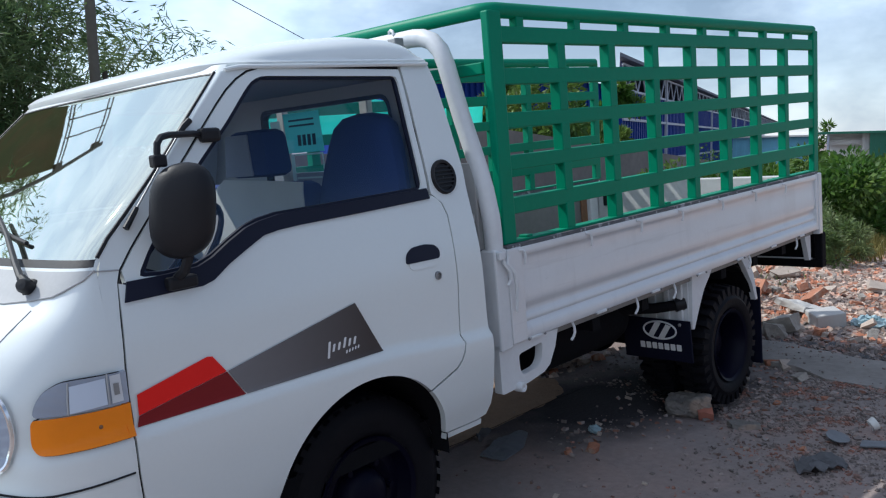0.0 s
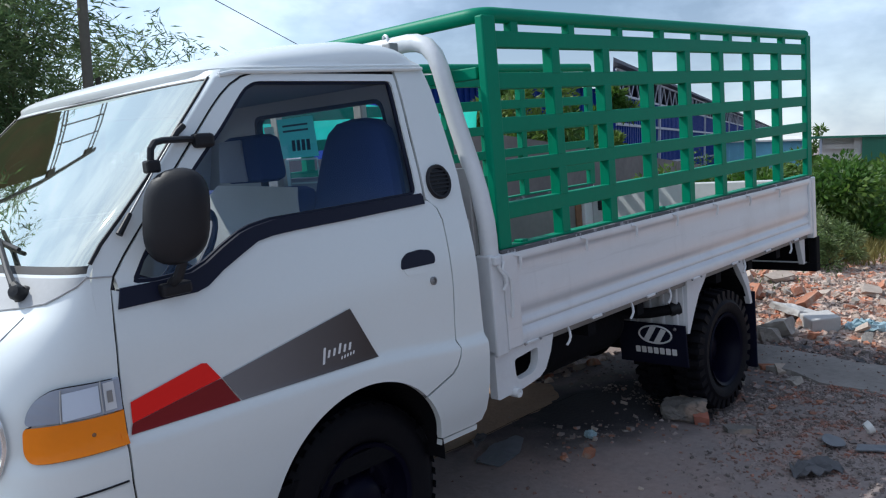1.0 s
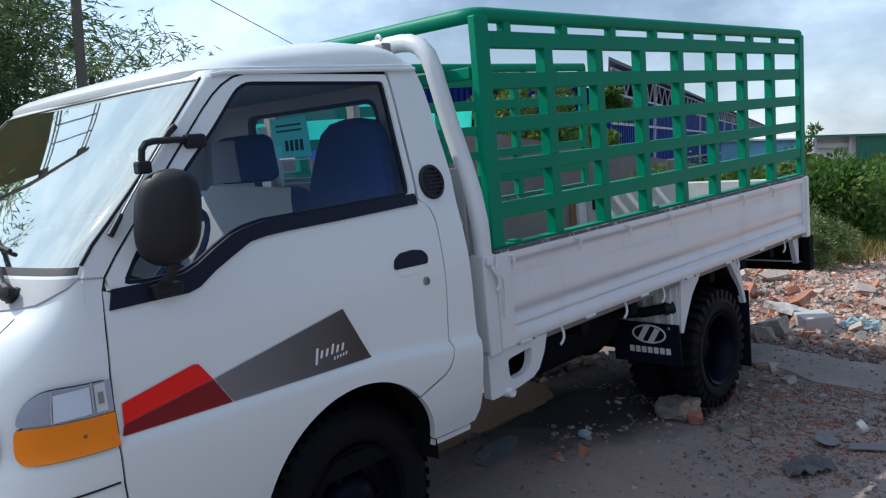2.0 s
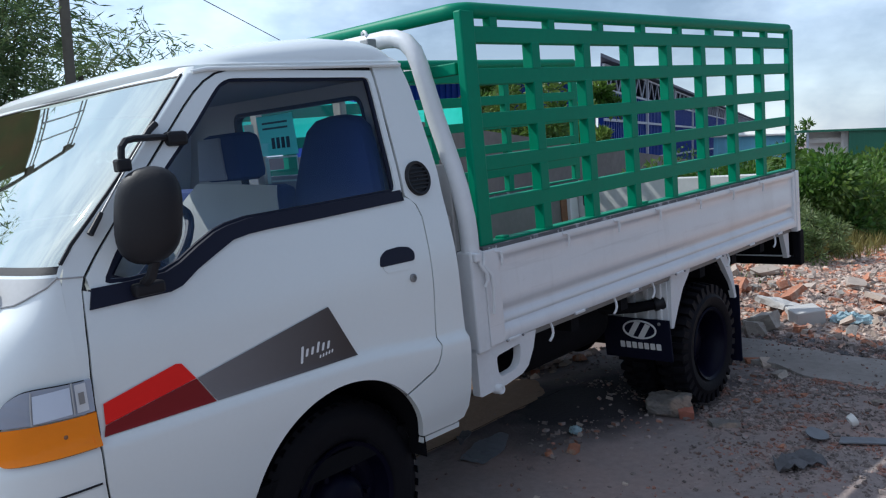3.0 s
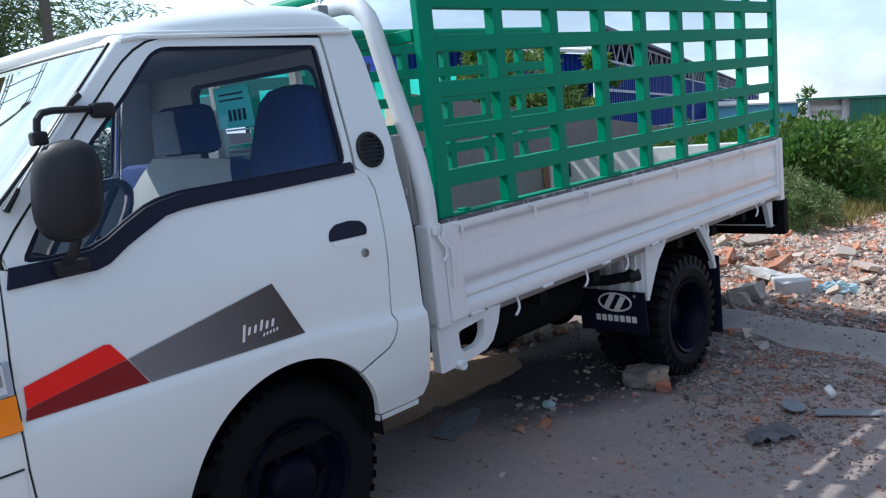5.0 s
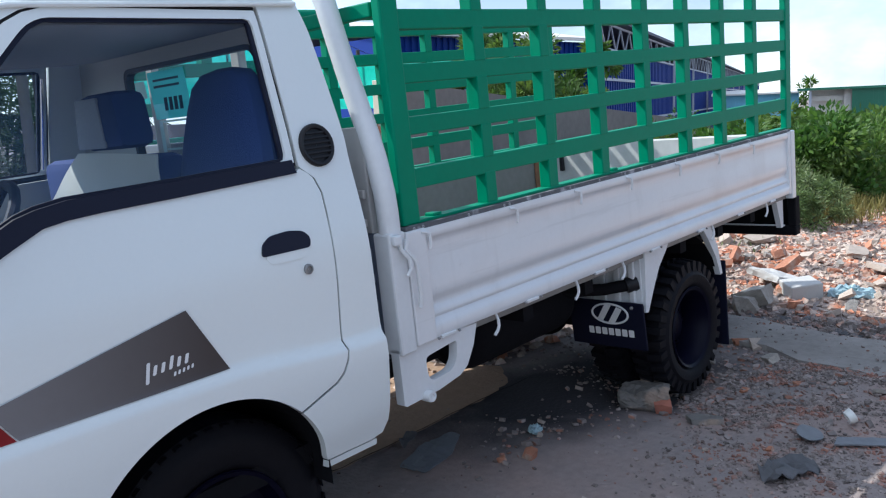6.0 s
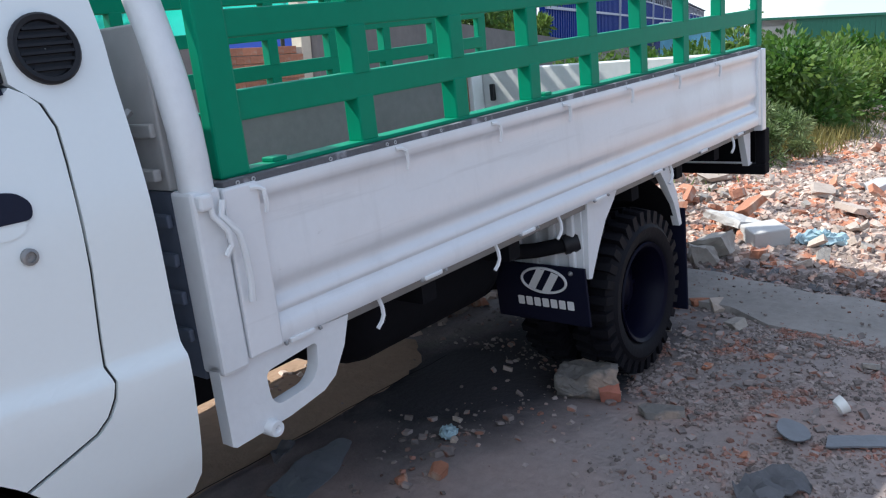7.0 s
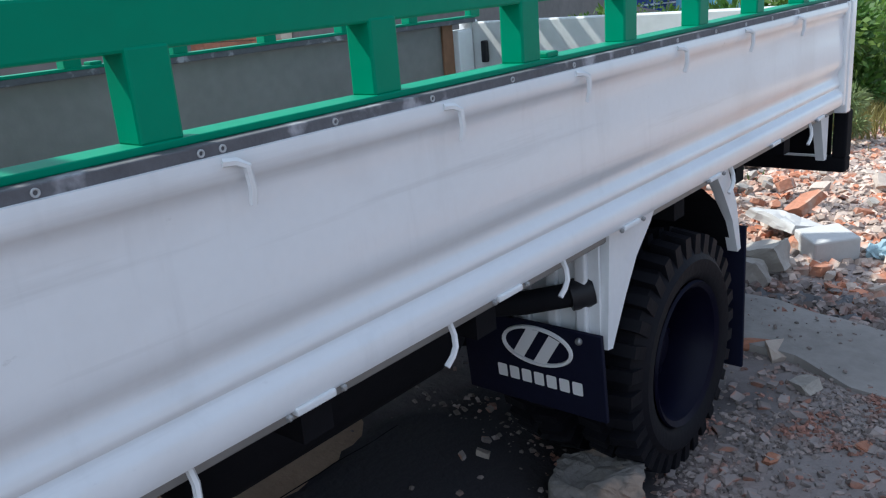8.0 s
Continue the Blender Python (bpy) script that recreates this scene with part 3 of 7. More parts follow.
    # stripes on the door
    for name, pts, mat in (("red_stripe", [(-0.774, 0.880), (-0.577, 0.922), (-0.562, 0.919), (-0.527, 0.871), (-0.777, 0.830)], RED),
                           ("dark_red_stripe", [(-0.777, 0.829), (-0.5265, 0.870), (-0.481, 0.798), (-0.785, 0.805)], DARKRED),
                           ("grey_stripe", [(-0.523, 0.8705), (-0.066, 0.956), (0.023, 0.788), (-0.477, 0.798)], GREY)):
        part(name, one_sheet(pts, flank(sign, 0.0035), cut_a=0.02, cut_b=0.006), mat, door, smooth=True)
    if sign < 0:
        # the model name as slanted strokes, and smaller ones under it
        for x0, step, n, z0, tall, wide, drop_first in ((-0.196, 0.0205, 6, 0.832, 0.022, 0.0090, 0.014), (-0.126, 0.0118, 5, 0.816, 0.010, 0.0062, 0.0)):
            for k in range(n):
                x, rise = x0 + step * k, tall * (1.5 if k == 0 and drop_first else (1.35 if k == 3 and n == 6 else 1.0))
                low = z0 - (drop_first if k == 0 else 0) + 0.10 * (x - x0) * (0.4 if n == 6 else 1.0)
                lean = 0.35 * rise
                stroke = rounded([(x, low), (x + wide, low), (x + wide + lean, low + rise + (drop_first if k == 0 else 0)), (x + lean, low + rise + (drop_first if k == 0 else 0))], 0.003, 2)
                part("lettering", one_sheet(stroke, flank(-1, 0.0045)), LETTER, door, "white slanted stroke of the model mark")
        # door lining seen through the far window
    part("door_lining", one_sheet([(0.34, 1.23), (-0.25, 1.21), (-0.42, 1.15), (-0.70, 1.08), (-0.74, 0.78), (0.34, 0.78)], flank(sign, -0.06), cut_a=0.1, cut_b=0.05, thick=inward), TRIM, door, smooth=True)

# front skin below the windscreen, in one piece round both corners
bm = bmesh.new()
sheet(bm, [(0, 0.36), (2, 0.36), (2, 1.19), (0, 1.19)], nose(), cut_a=0.03, cut_b=0.02)
part("front_panel", bm, WHITE, truck, smooth=True)
def seam_z(f):
    """The height of the seam between front panel and bumper."""
    return 0.706 + 0.045 * min(1.0, max(0.0, (min(f, 2 - f) - 0.2) / 0.3)) ** 1.5


def bumper_skin(f, v):
    """The bumper: v runs from the seam (0) out over the ledge (0.3) and down to its foot (1)."""
    k = min(1.0, max(0.0, (min(f, 2 - f) - 0.14) / 0.22))
    k = k * k * (3 - 2 * k)
    u = min(1.0, v / 0.3)
    z = seam_z(f) - 0.006 - 0.022 * u * u * k
    return nose(0.002 + 0.075 * k * math.sin(u * math.pi / 2))(f, z if v <= 0.3 else z + (0.22 - z) * (v - 0.3) / 0.7)


part("front_bumper", one_sheet([(0.0, 0.0), (2.0, 0.0), (2.0, 1.0), (0.0, 1.0)], bumper_skin, cut_a=0.04, cut_b=0.05), WHITE, truck, smooth=True)
bm = bmesh.new()
tube(bm, [nose(0.001)(f, seam_z(f)) for f in (0.04 * k for k in range(51))], 0.0028, 6)
part("panel_seam", bm, BLACK, truck, smooth=True)
bm = bmesh.new()
sheet(bm, [(0.035, 1.205), (1.965, 1.205), (1.862, 1.652), (0.138, 1.652)], nose(-0.004), cut_a=0.1, cut_b=0.06)
windscreen = part("windscreen", bm, SCREEN, truck, "curved windscreen mirroring sky and trees", smooth=True)
windscreen.visible_shadow = False
bm = bmesh.new()
sheet(bm, [(0.032, 1.190), (1.968, 1.190), (1.857, 1.658), (0.143, 1.658)], nose(-0.001), [[(0.046, 1.207), (1.954, 1.207), (1.845, 1.645), (0.155, 1.645)]], cut_a=0.1, cut_b=0.06)
part("windscreen_rubber", bm, BLACK, truck, smooth=True)
bm = bmesh.new()
sheet(bm, [(0.0, 1.649), (2.0, 1.649), (2.0, 1.672), (0.0, 1.672)], nose(0.0), cut_a=0.1)
part("windscreen_header", bm, WHITE, truck, smooth=True)
for side in (0, 1):
    face = [(0.0, 1.185), (0.036, 1.185), (0.146, 1.652), (0.0, 1.652)]
    part("pillar_face", one_sheet([(2 - a if side else a, b) for a, b in face], nose(), cut_a=0.04, cut_b=0.05), WHITE, truck, smooth=True)
bm = bmesh.new()
edge_line = [(0.027, 1.184), (0.120, 1.164), (0.235, 1.143), (0.291, 1.132), (0.398, 1.124), (0.524, 1.116), (0.747, 1.112), (1.000, 1.110)]
sheet(bm, edge_line + [(2 - a, b) for a, b in edge_line[-2::-1]], nose(0.003), cut_a=0.03, cut_b=0.01)
part("cowl_panel", bm, COWL, truck, "matt grey cowl under the windscreen", smooth=True)
bm = bmesh.new()
tube(bm, [nose(0.004)(a, b) for a, b in edge_line + [(2 - a, b) for a, b in edge_line[-2::-1]]], 0.0025, 6)
part("bonnet_edge", bm, COWL, truck, smooth=True)
bm = bmesh.new()
tube(bm, [nose(0.001)(a, b) for a, b in ((0.37, 1.105), (0.40, 1.07), (0.43, 1.03), (0.46, 1.0), (0.52, 0.975), (0.75, 0.965), (1.25, 0.965), (1.48, 0.975), (1.54, 1.0), (1.57, 1.03), (1.60, 1.07), (1.63, 1.105))], 0.0014, 6)
part("bonnet_seam", bm, COWL, truck, smooth=True)
for sign in (-1, 1):
    f = 0 if sign < 0 else 2
    bm = bmesh.new()
    tube(bm, [nose(0.001)(abs(f - 0.05), 1.182), nose(0.001)(abs(f - 0.02), 1.180), flank(sign, 0.001)(-0.795, 1.178), flank(sign, 0.001)(-0.757, 1.174)], 0.0022, 6)
    part("wing_seam", bm, COWL, truck, smooth=True)

# lamps round the corner
def squared(points, r):
    """An outline with rounded corners but for its first two, which stay square."""
    return points[:2] + [p for p in rounded(points, r) if p[0] > 0.03]


for k in (0, 1):
    def fold(p):
        return [(2 - a if k else a, b) for a, b in p]
    lens = fold(squared([(0.000, 0.873), (0.000, 0.947), (0.100, 0.953), (0.150, 0.953), (0.197, 0.938), (0.219, 0.917), (0.229, 0.886)], 0.02))
    lamp = part("corner_lamp", one_sheet(lens, nose(0.012), cut_a=0.015, cut_b=0.02), LENS, truck, "clear corner lamp over amber indicator", smooth=True)
    for a0, a1, z0, z1, mat in ((0.0, 0.0135, 0.880, 0.944, PALE), (0.022, 0.116, 0.881, 0.942, LAMPGLASS), (0.002, 0.009, 0.898, 0.925, STEEL)):
        off = 0.0145 if mat is not STEEL else 0.0165
        part("reflector", one_sheet(fold([(a0, z0), (a1, z0), (a1, z1), (a0, z1)]), nose(off), cut_a=0.04), mat, lamp, smooth=True)
    for a in (0.120, 0.018):
        part("lens_divider", one_tube([nose(0.014)(*q) for q in fold([(a, 0.878), (a, 0.91), (a, 0.950)])], 0.0022, 5), COWL, lamp, smooth=True)
    amber = fold(squared([(0.000, 0.793), (0.000, 0.870), (0.233, 0.881), (0.236, 0.825), (0.219, 0.802), (0.174, 0.798)], 0.015))
    part("indicator_lens", one_sheet(amber, nose(0.012), cut_a=0.015, cut_b=0.02), AMBER, lamp, "amber indicator lens", smooth=True)
    bm = bmesh.new()
    bmesh.ops.create_icosphere(bm, subdivisions=2, radius=0.006, matrix=Matrix.Translation(nose(0.009)(0.042 if not k else 1.958, 0.834)))
    part("bulb", bm, RUST, lamp, "dark bulb behind the amber lens", smooth=True)
    rim_line = [(1 - (1 - a) * 1.006, b) for a, b in lens[1:] + amber[2:] + amber[:1]] if not k else [(1 + (a - 1) * 1.006, b) for a, b in lens[1:] + amber[2:] + amber[:1]]
    bm = bmesh.new()
    tube(bm, [nose(0.009)(a, b) for a, b in dense([(min(2.0, max(0.0, a)), b) for a, b in rim_line], 0.02)], 0.0022, 6)
    part("lamp_bezel", bm, BLACK, lamp, smooth=True)
    # the lamp's end wraps onto the wing
    sign = 1 if k else -1
    for name, z0, z1, mat in (("clear_end", 0.873, 0.947, LENS), ("amber_end", 0.793, 0.870, AMBER)):
        part(name, one_sheet([(-0.8135, z0), (-0.7985, z0), (-0.7965, z1), (-0.8135, z1)], flank(sign, 0.0122), cut_b=0.03, thick=Vector((0, -sign * 0.012, 0))), mat, lamp, smooth=True)
    big = fold(rounded([(0.286, 0.841), (0.302, 0.902), (0.335, 0.936), (0.398, 0.955), (0.494, 0.965), (0.757, 0.968), (0.818, 0.880), (0.798, 0.795), (0.696, 0.775), (0.398, 0.770), (0.355, 0.775), (0.313, 0.796)], 0.05))
    headlamp = part("headlamp", one_sheet(big, nose(0.010), cut_a=0.02, cut_b=0.02), LENS, truck, "large clear glass headlamp", smooth=True)
    bm = bmesh.new()
    tube(bm, [nose(0.008)(a, b) for a, b in dense(big + big[:1], 0.02)], 0.006, 6)
    part("headlamp_bezel", bm, CHROME, headlamp, smooth=True)

# roof dome and rain gutter
bm = bmesh.new()
S = side_y(-0.25, 1.69) + 0.006
near = [Vector((x, -(side_y(x, 1.69) + 0.008), 0)) for x in (0.505, 0.40, 0.25, 0.1, -0.05, -0.12, -0.19)]
near += [Vector((-0.205 - 0.158 * math.sin(a), -S - 0.004 + 0.115 * (1 - math.cos(a)), 0)) for a in (radians(7.5 * k) for k in range(1, 12))]
near += [Vector((-0.366 - 0.030 * (1 - (y / 0.62) ** 2), -y, 0)) for y in (0.58, 0.48, 0.36, 0.24, 0.12)]
plan = near + [Vector((-0.396, 0, 0))] + [Vector((p.x, -p.y - 0.12, 0)) for p in reversed(near)] + [Vector((0.535, y, 0)) for y in (0.62, 0.4, 0.0, -0.4, -0.62)]
mid = Vector((0.12, 0, 0))


def even(loop, n):
    """A closed line cut into n equal steps."""
    legs = [(b - a).length for a, b in zip(loop, loop[1:] + loop[:1])]
    out, k, gone = [], 0, 0.0
    for i in range(n):
        want = sum(legs) * i / n
        while gone + legs[k] < want:
            gone += legs[k]
            k += 1
        out.append(loop[k].lerp(loop[(k + 1) % len(loop)], (want - gone) / legs[k]))
    return out


plan = even(plan, 120)
rings = []
done = 0
def roof_z(x, h):
    """The height of the roof skin: the dome sinks towards the windscreen."""
    fall = min(1.0, max(0.0, (0.28 - x) / 0.66)) ** 1.4
    return 1.677 + 0.020 * (x - 0.28) + (h if h < 0.02 else 0.02 + (h - 0.02) * (1 - 0.80 * fall))


for s, h, soft in ((0.99, -0.010, 0), (1.0, 0.002, 0), (1.0, 0.012, 0), (0.988, 0.018, 0), (0.982, 0.030, 2), (0.968, 0.052, 5), (0.94, 0.074, 10), (0.89, 0.093, 18), (0.78, 0.112, 30), (0.58, 0.128, 45), (0.3, 0.138, 60), (0.1, 0.142, 60)):
    while done < soft:
        plan = [(plan[i - 1] + 2 * p + plan[(i + 1) % len(plan)]) / 4 for i, p in enumerate(plan)]
        done += 1
    rings.append([bm.verts.new((x, p.y * s, roof_z(x, h))) for p in plan for x in (mid.x + (p.x - mid.x) * s,)])
for a, b in zip(rings, rings[1:]):
    for i in range(len(plan)):
        bm.faces.new((a[i], a[(i + 1) % len(plan)], b[(i + 1) % len(plan)], b[i]))
bm.faces.new(rings[-1])
part("roof", bm, WHITE, truck, smooth=True)
bm = one_sheet([(p.x, p.y * 0.98) for p in plan], lambda a, b: Vector((a, b, 1.648)))
part("headlining", bm, LINING, truck)

for sign in (-1, 1):
    edge = [Vector((x, sign * (side_y(x, 1.685) + 0.013), roof_z(x, -0.002))) for x in (0.505, 0.40, 0.25, 0.1, -0.05, -0.15, -0.22)]
    edge += [Vector((-0.28, sign * (side_y(-0.28, 1.67) + 0.010), 1.663)), Vector((-0.325, sign * (side_y(-0.32, 1.66) + 0.004), 1.655))]
    part("rain_gutter", one_tube([p - Vector((0, 0.12 if sign > 0 else 0, 0)) for p in edge], 0.0065, 8), WHITE, truck, "narrow white rain gutter over the door", smooth=True)

# cab rear wall with its window, floor, dash and seats
wall_x = curve([(0.4, 0.522), (0.87, 0.525), (1.36, 0.532), (1.7, 0.508)])
outline = [(-side_y(0.54, z) + 0.018, z) for z in (0.42, 0.7, 0.95, 1.1, 1.25, 1.45, 1.66)] + [(side_y(0.54, z) - tuck(z) - 0.018, z) for z in (1.66, 1.45, 1.25, 1.1, 0.95, 0.7, 0.42)]
gap_out = rounded([(-0.56, 1.25), (0.30, 1.25), (0.28, 1.60), (-0.54, 1.60)], 0.05)
part("rear_wall", one_sheet(outline, lambda y, z: Vector((wall_x(z), y, z)), [gap_out], cut_b=0.06, thick=Vector((-0.02, 0, 0))), TRIM, truck, "pale cab back wall", smooth=True)
bm = one_sheet(outline, lambda y, z: Vector((wall_x(z) + 0.006, y, z)), [gap_out], cut_b=0.06)
part("rear_skin", bm, WHITE, truck, smooth=True)
gap_in = rounded([(-0.545, 1.265), (0.285, 1.265), (0.265, 1.585), (-0.525, 1.585)], 0.045)
part("rear_window_seal", one_sheet(gap_out, lambda y, z: Vector((wall_x(z) - 0.022, y, z)), [gap_in], thick=Vector((0.03, 0, 0))), BLACK, truck)
rear_pane = part("rear_window", one_sheet(gap_in, lambda y, z: Vector((wall_x(z) - 0.005, y, z))), GLASS, truck)
rear_pane.visible_shadow = False
sticker = part("sticker", one_sheet([(-0.11, 1.41), (0.135, 1.41), (0.135, 1.575), (-0.11, 1.575)], lambda y, z: Vector((wall_x(z) - 0.009, y, z))), STICKER, rear_pane, "teal sticker with dark printed bars")
for k in range(4):
    part("printed_bar", one_box((0, 0, 0), (0.001, 0.022, 0.045), 0, Matrix.Translation((wall_x(1.44) - 0.016, -0.070 + 0.033 * k, 1.438))), PRINT, sticker)
for k in range(2):
    part("printed_bar", one_box((0, 0, 0), (0.001, 0.17, 0.008), 0, Matrix.Translation((wall_x(1.53) - 0.016, -0.075, 1.518 + 0.022 * k))), PRINT, sticker)
part("pale_decal", one_sheet([(0.165, 1.49), (0.235, 1.49), (0.235, 1.55), (0.165, 1.55)], lambda y, z: Vector((wall_x(z) - 0.009, y, z))), PAPER, rear_pane)
for lo, hi in (((-0.10, 1.398), (0.09, 1.405)), ((-0.10, 1.300), (0.09, 1.307)), ((-0.10, 1.307), (-0.093, 1.398)), ((0.095, 1.275), (0.12, 1.405))):
    part("notice_edge", one_sheet([(lo[0], lo[1]), (hi[0], lo[1]), (hi[0], hi[1]), (lo[0], hi[1])], lambda y, z: Vector((wall_x(z) - 0.010, y, z))), PAPER, rear_pane)
part("cab_floor", one_box((-0.80, -0.80, 0.40), (0.51, 0.80, 0.46)), CHASSIS, truck)
part("engine_cover", one_box((-0.30, -0.22, 0.46), (0.50, 0.22, 0.80), 0.03), BLACK, truck)
bm = bmesh.new()
sheet(bm, [(-0.80, 0.75), (-0.45, 0.75), (-0.40, 0.95), (-0.46, 1.08), (-0.62, 1.15), (-0.80, 1.15)], lambda x, z: Vector((x, -0.74, z)), thick=Vector((0, 1.48, 0)))
part("dashboard", bm, NAVY, truck)
bm = bmesh.new()
ring = arc((0, 0, 0), 0.19, 0, 360, 28, (1, 0, 0), (0, 1, 0))
tube(bm, ring, 0.014, 8)
tube(bm, [(-0.18, 0, 0), (0, 0, -0.02), (0.18, 0, 0)], 0.014, 6)
tube(bm, [(0, 0, -0.02), (0, 0, -0.35)], 0.025, 8)
bmesh.ops.transform(bm, matrix=Matrix.Translation((-0.34, -0.40, 1.13)) @ Matrix.Rotation(radians(-50), 4, "Y"), verts=bm.verts[:])
part("steering_wheel", bm, NAVY, truck, smooth=True)
seat = part("driver_seat", one_box((-0.14, -0.72, 0.62), (0.40, -0.27, 0.82), 0.05), SEAT, truck, "navy cloth seat with tall backrest", smooth=True)
bm = bmesh.new()
rows = []
for z, half, t in ((0.78, 0.235, 0.06), (1.0, 0.24, 0.065), (1.15, 0.24, 0.06), (1.26, 0.228, 0.055), (1.34, 0.208, 0.055), (1.42, 0.182, 0.055), (1.485, 0.155, 0.05), (1.52, 0.11, 0.035), (1.532, 0.04, 0.012)):
    x = 0.315 + (z - 0.78) * 0.14
    n = 16
    rows.append([bm.verts.new((x + t * math.copysign(abs(math.sin(a)) ** 0.7, math.sin(a)), -0.49 + half * math.copysign(abs(math.cos(a)) ** 0.6, math.cos(a)), z)) for a in (2 * math.pi * k / n for k in range(n))])
for a, b in zip(rows, rows[1:]):
    for i in range(16):
        bm.faces.new((a[i], a[(i + 1) % 16], b[(i + 1) % 16], b[i]))
bm.faces.new(rows[-1])
part("backrest", bm, SEAT, seat, smooth=True)
bench = part("passenger_bench", one_box((-0.14, -0.20, 0.62), (0.40, 0.64, 0.82), 0.05), SEAT, truck, "navy cloth bench with a pale cover over its back", smooth=True)
part("backrest", one_box((0.285, -0.225, 0.80), (0.42, 0.62, 1.30), 0.04), SEAT, bench, smooth=True)
cover = [(-0.25, 0.84), (-0.262, 1.15), (-0.245, 1.30), (0.02, 1.312), (0.30, 1.322), (0.56, 1.15), (0.61, 0.84)]
part("seat_cover", one_sheet(cover, lambda a, b: Vector((0.277 + 0.012 * max(0, b - 1.24) / 0.06 + 0.006 * noise.noise(Vector((a * 7, b * 5, 3))), a, b)), cut_a=0.06, cut_b=0.06, thick=Vector((0.006, 0, 0))), COVERCLOTH, bench, "pale cloth over the backrest", smooth=True)
bm = one_box((0.285, -0.045, 1.325), (0.42, 0.265, 1.515), 0.035)
for v in bm.verts:
    v.co.y += (0.11 - v.co.y) * 0.22 * (v.co.z - 1.325) / 0.19
rest = part("headrest", bm, SEAT, bench, smooth=True)
bm = one_box((0.277, 0.06, 1.332), (0.290, 0.258, 1.500), 0.006)
for v in bm.verts:
    v.co.y += (0.13 - v.co.y) * 0.22 * (v.co.z - 1.332) / 0.17
part("headrest_face", bm, SEATGREY, rest, "grey cloth headrest face", smooth=True)

# door mirror on its arm
base = Vector((-0.43, -0.812, 1.478))
mirror = part("mirror_arm", one_tube([base, base + Vector((-0.05, -0.02, 0.006)), base + Vector((-0.155, -0.082, 0.004)), base + Vector((-0.187, -0.100, -0.001)), base + Vector((-0.203, -0.109, -0.016)), base + Vector((-0.207, -0.111, -0.036)), base + Vector((-0.207, -0.111, -0.062))], 0.0085, 8), BLACK, truck, "black bent tube mirror arm", smooth=True)
part("mirror_foot", one_box((-0.032, -0.026, -0.019), (0.030, 0.02, 0.019), 0.010, Matrix.Translation(base)), BLACK, mirror)
part("clamp", one_box((-0.018, -0.015, -0.017), (0.018, 0.015, 0.014), 0.006, Matrix.Translation(base + Vector((-0.207, -0.111, -0.056)))), BLACK, mirror)
bm = bmesh.new()
rows = []
for k in range(17):
    v = math.sin(math.pi / 2 * (-1 + k / 8))
    half = 0.079 * (1 - abs(v) ** 3.2) ** 0.5
    n = 24
    rows.append([bm.verts.new((half * math.copysign(abs(math.cos(a)) ** 0.7, math.cos(a)) + 0.012 * v * v * v, (0.05 * (1 - abs(v) ** 3) ** 0.5) * math.sin(a) * (1 if math.sin(a) < 0 else 0.3), 0.118 * v)) for a in (2 * math.pi * i / n for i in range(n))])
for a, b in zip(rows, rows[1:]):
    for i in range(24):
        bm.faces.new((a[i], a[(i + 1) % 24], b[(i + 1) % 24], b[i]))
bmesh.ops.remove_doubles(bm, verts=bm.verts[:], dist=0.0005)
MIRROR_AT = Vector((-0.608, -0.958, 1.297))
bmesh.ops.transform(bm, matrix=Matrix.Translation(MIRROR_AT) @ Matrix.Rotation(radians(-42), 4, "Z") @ Matrix.Rotation(radians(8), 4, "Y"), verts=bm.verts[:])
part("mirror_housing", bm, BLACK, mirror, "oval black mirror housing", smooth=True)
part("mirror_stay", one_tube([MIRROR_AT + Vector((0.0, 0.0, -0.11)), MIRROR_AT + Vector((-0.01, 0.01, -0.145)), MIRROR_AT + Vector((-0.015, 0.04, -0.165))], 0.013, 8), BLACK, mirror, smooth=True)
part("mirror_bracket", one_box((-0.03, -0.02, -0.018), (0.05, 0.03, 0.014), 0.008, Matrix.Translation(MIRROR_AT + Vector((-0.015, 0.045, -0.175)))), BLACK, mirror)
# wipers
for f in (0.43, 1.28):
    foot = nose(0.014)(f, 1.152)
    wiper = part("wiper", one_tube([foot, nose(0.045)(f + 0.03, 1.172), nose(0.040)(f + 0.10, 1.20), nose(0.034)(f + 0.26, 1.262), nose(0.030)(f + 0.40, 1.31)], 0.010, 8, 0.006), BLACK, truck, "black wiper arm and blade", smooth=True)
    part("wiper_blade", one_tube([nose(0.010)(f + 0.155, 1.243), nose(0.016)(f + 0.25, 1.257), nose(0.012)(f + 0.42, 1.285), nose(0.012)(f + 0.62, 1.325)], 0.006, 6), BLACK, wiper, smooth=True)
    bm = bmesh.new()
    turned(bm, [(0.001, -0.030), (0.013, -0.029), (0.018, -0.020), (0.018, 0.004), (0.024, 0.008), (0.024, 0.016)], 18, Matrix.Translation(foot) @ Matrix.Rotation(radians(-55), 4, "Z") @ Matrix.Rotation(radians(-25), 4, "X"))
    part("wiper_pivot", bm, BLACK, wiper, smooth=True)
    part("arm_head", one_tube([foot + Vector((-0.005, -0.008, 0.006)), nose(0.046)(f + 0.035, 1.176)], 0.017, 8, 0.011), BLACK, wiper, smooth=True)
# folded aerial along the windscreen pillar
skin = flank(-1, 0.014)
aerial = part("aerial", one_tube([skin(-0.690, 1.306), skin(-0.60, 1.405), skin(-0.513, 1.495)], 0.0026, 8), STEEL, truck, "slim folded rod aerial on the windscreen pillar", smooth=True)
part("aerial_base", one_tube([skin(-0.722, 1.268), skin(-0.712, 1.280), skin(-0.690, 1.306), skin(-0.684, 1.314)], 0.0085, 8, 0.006), BLACK, aerial, smooth=True)
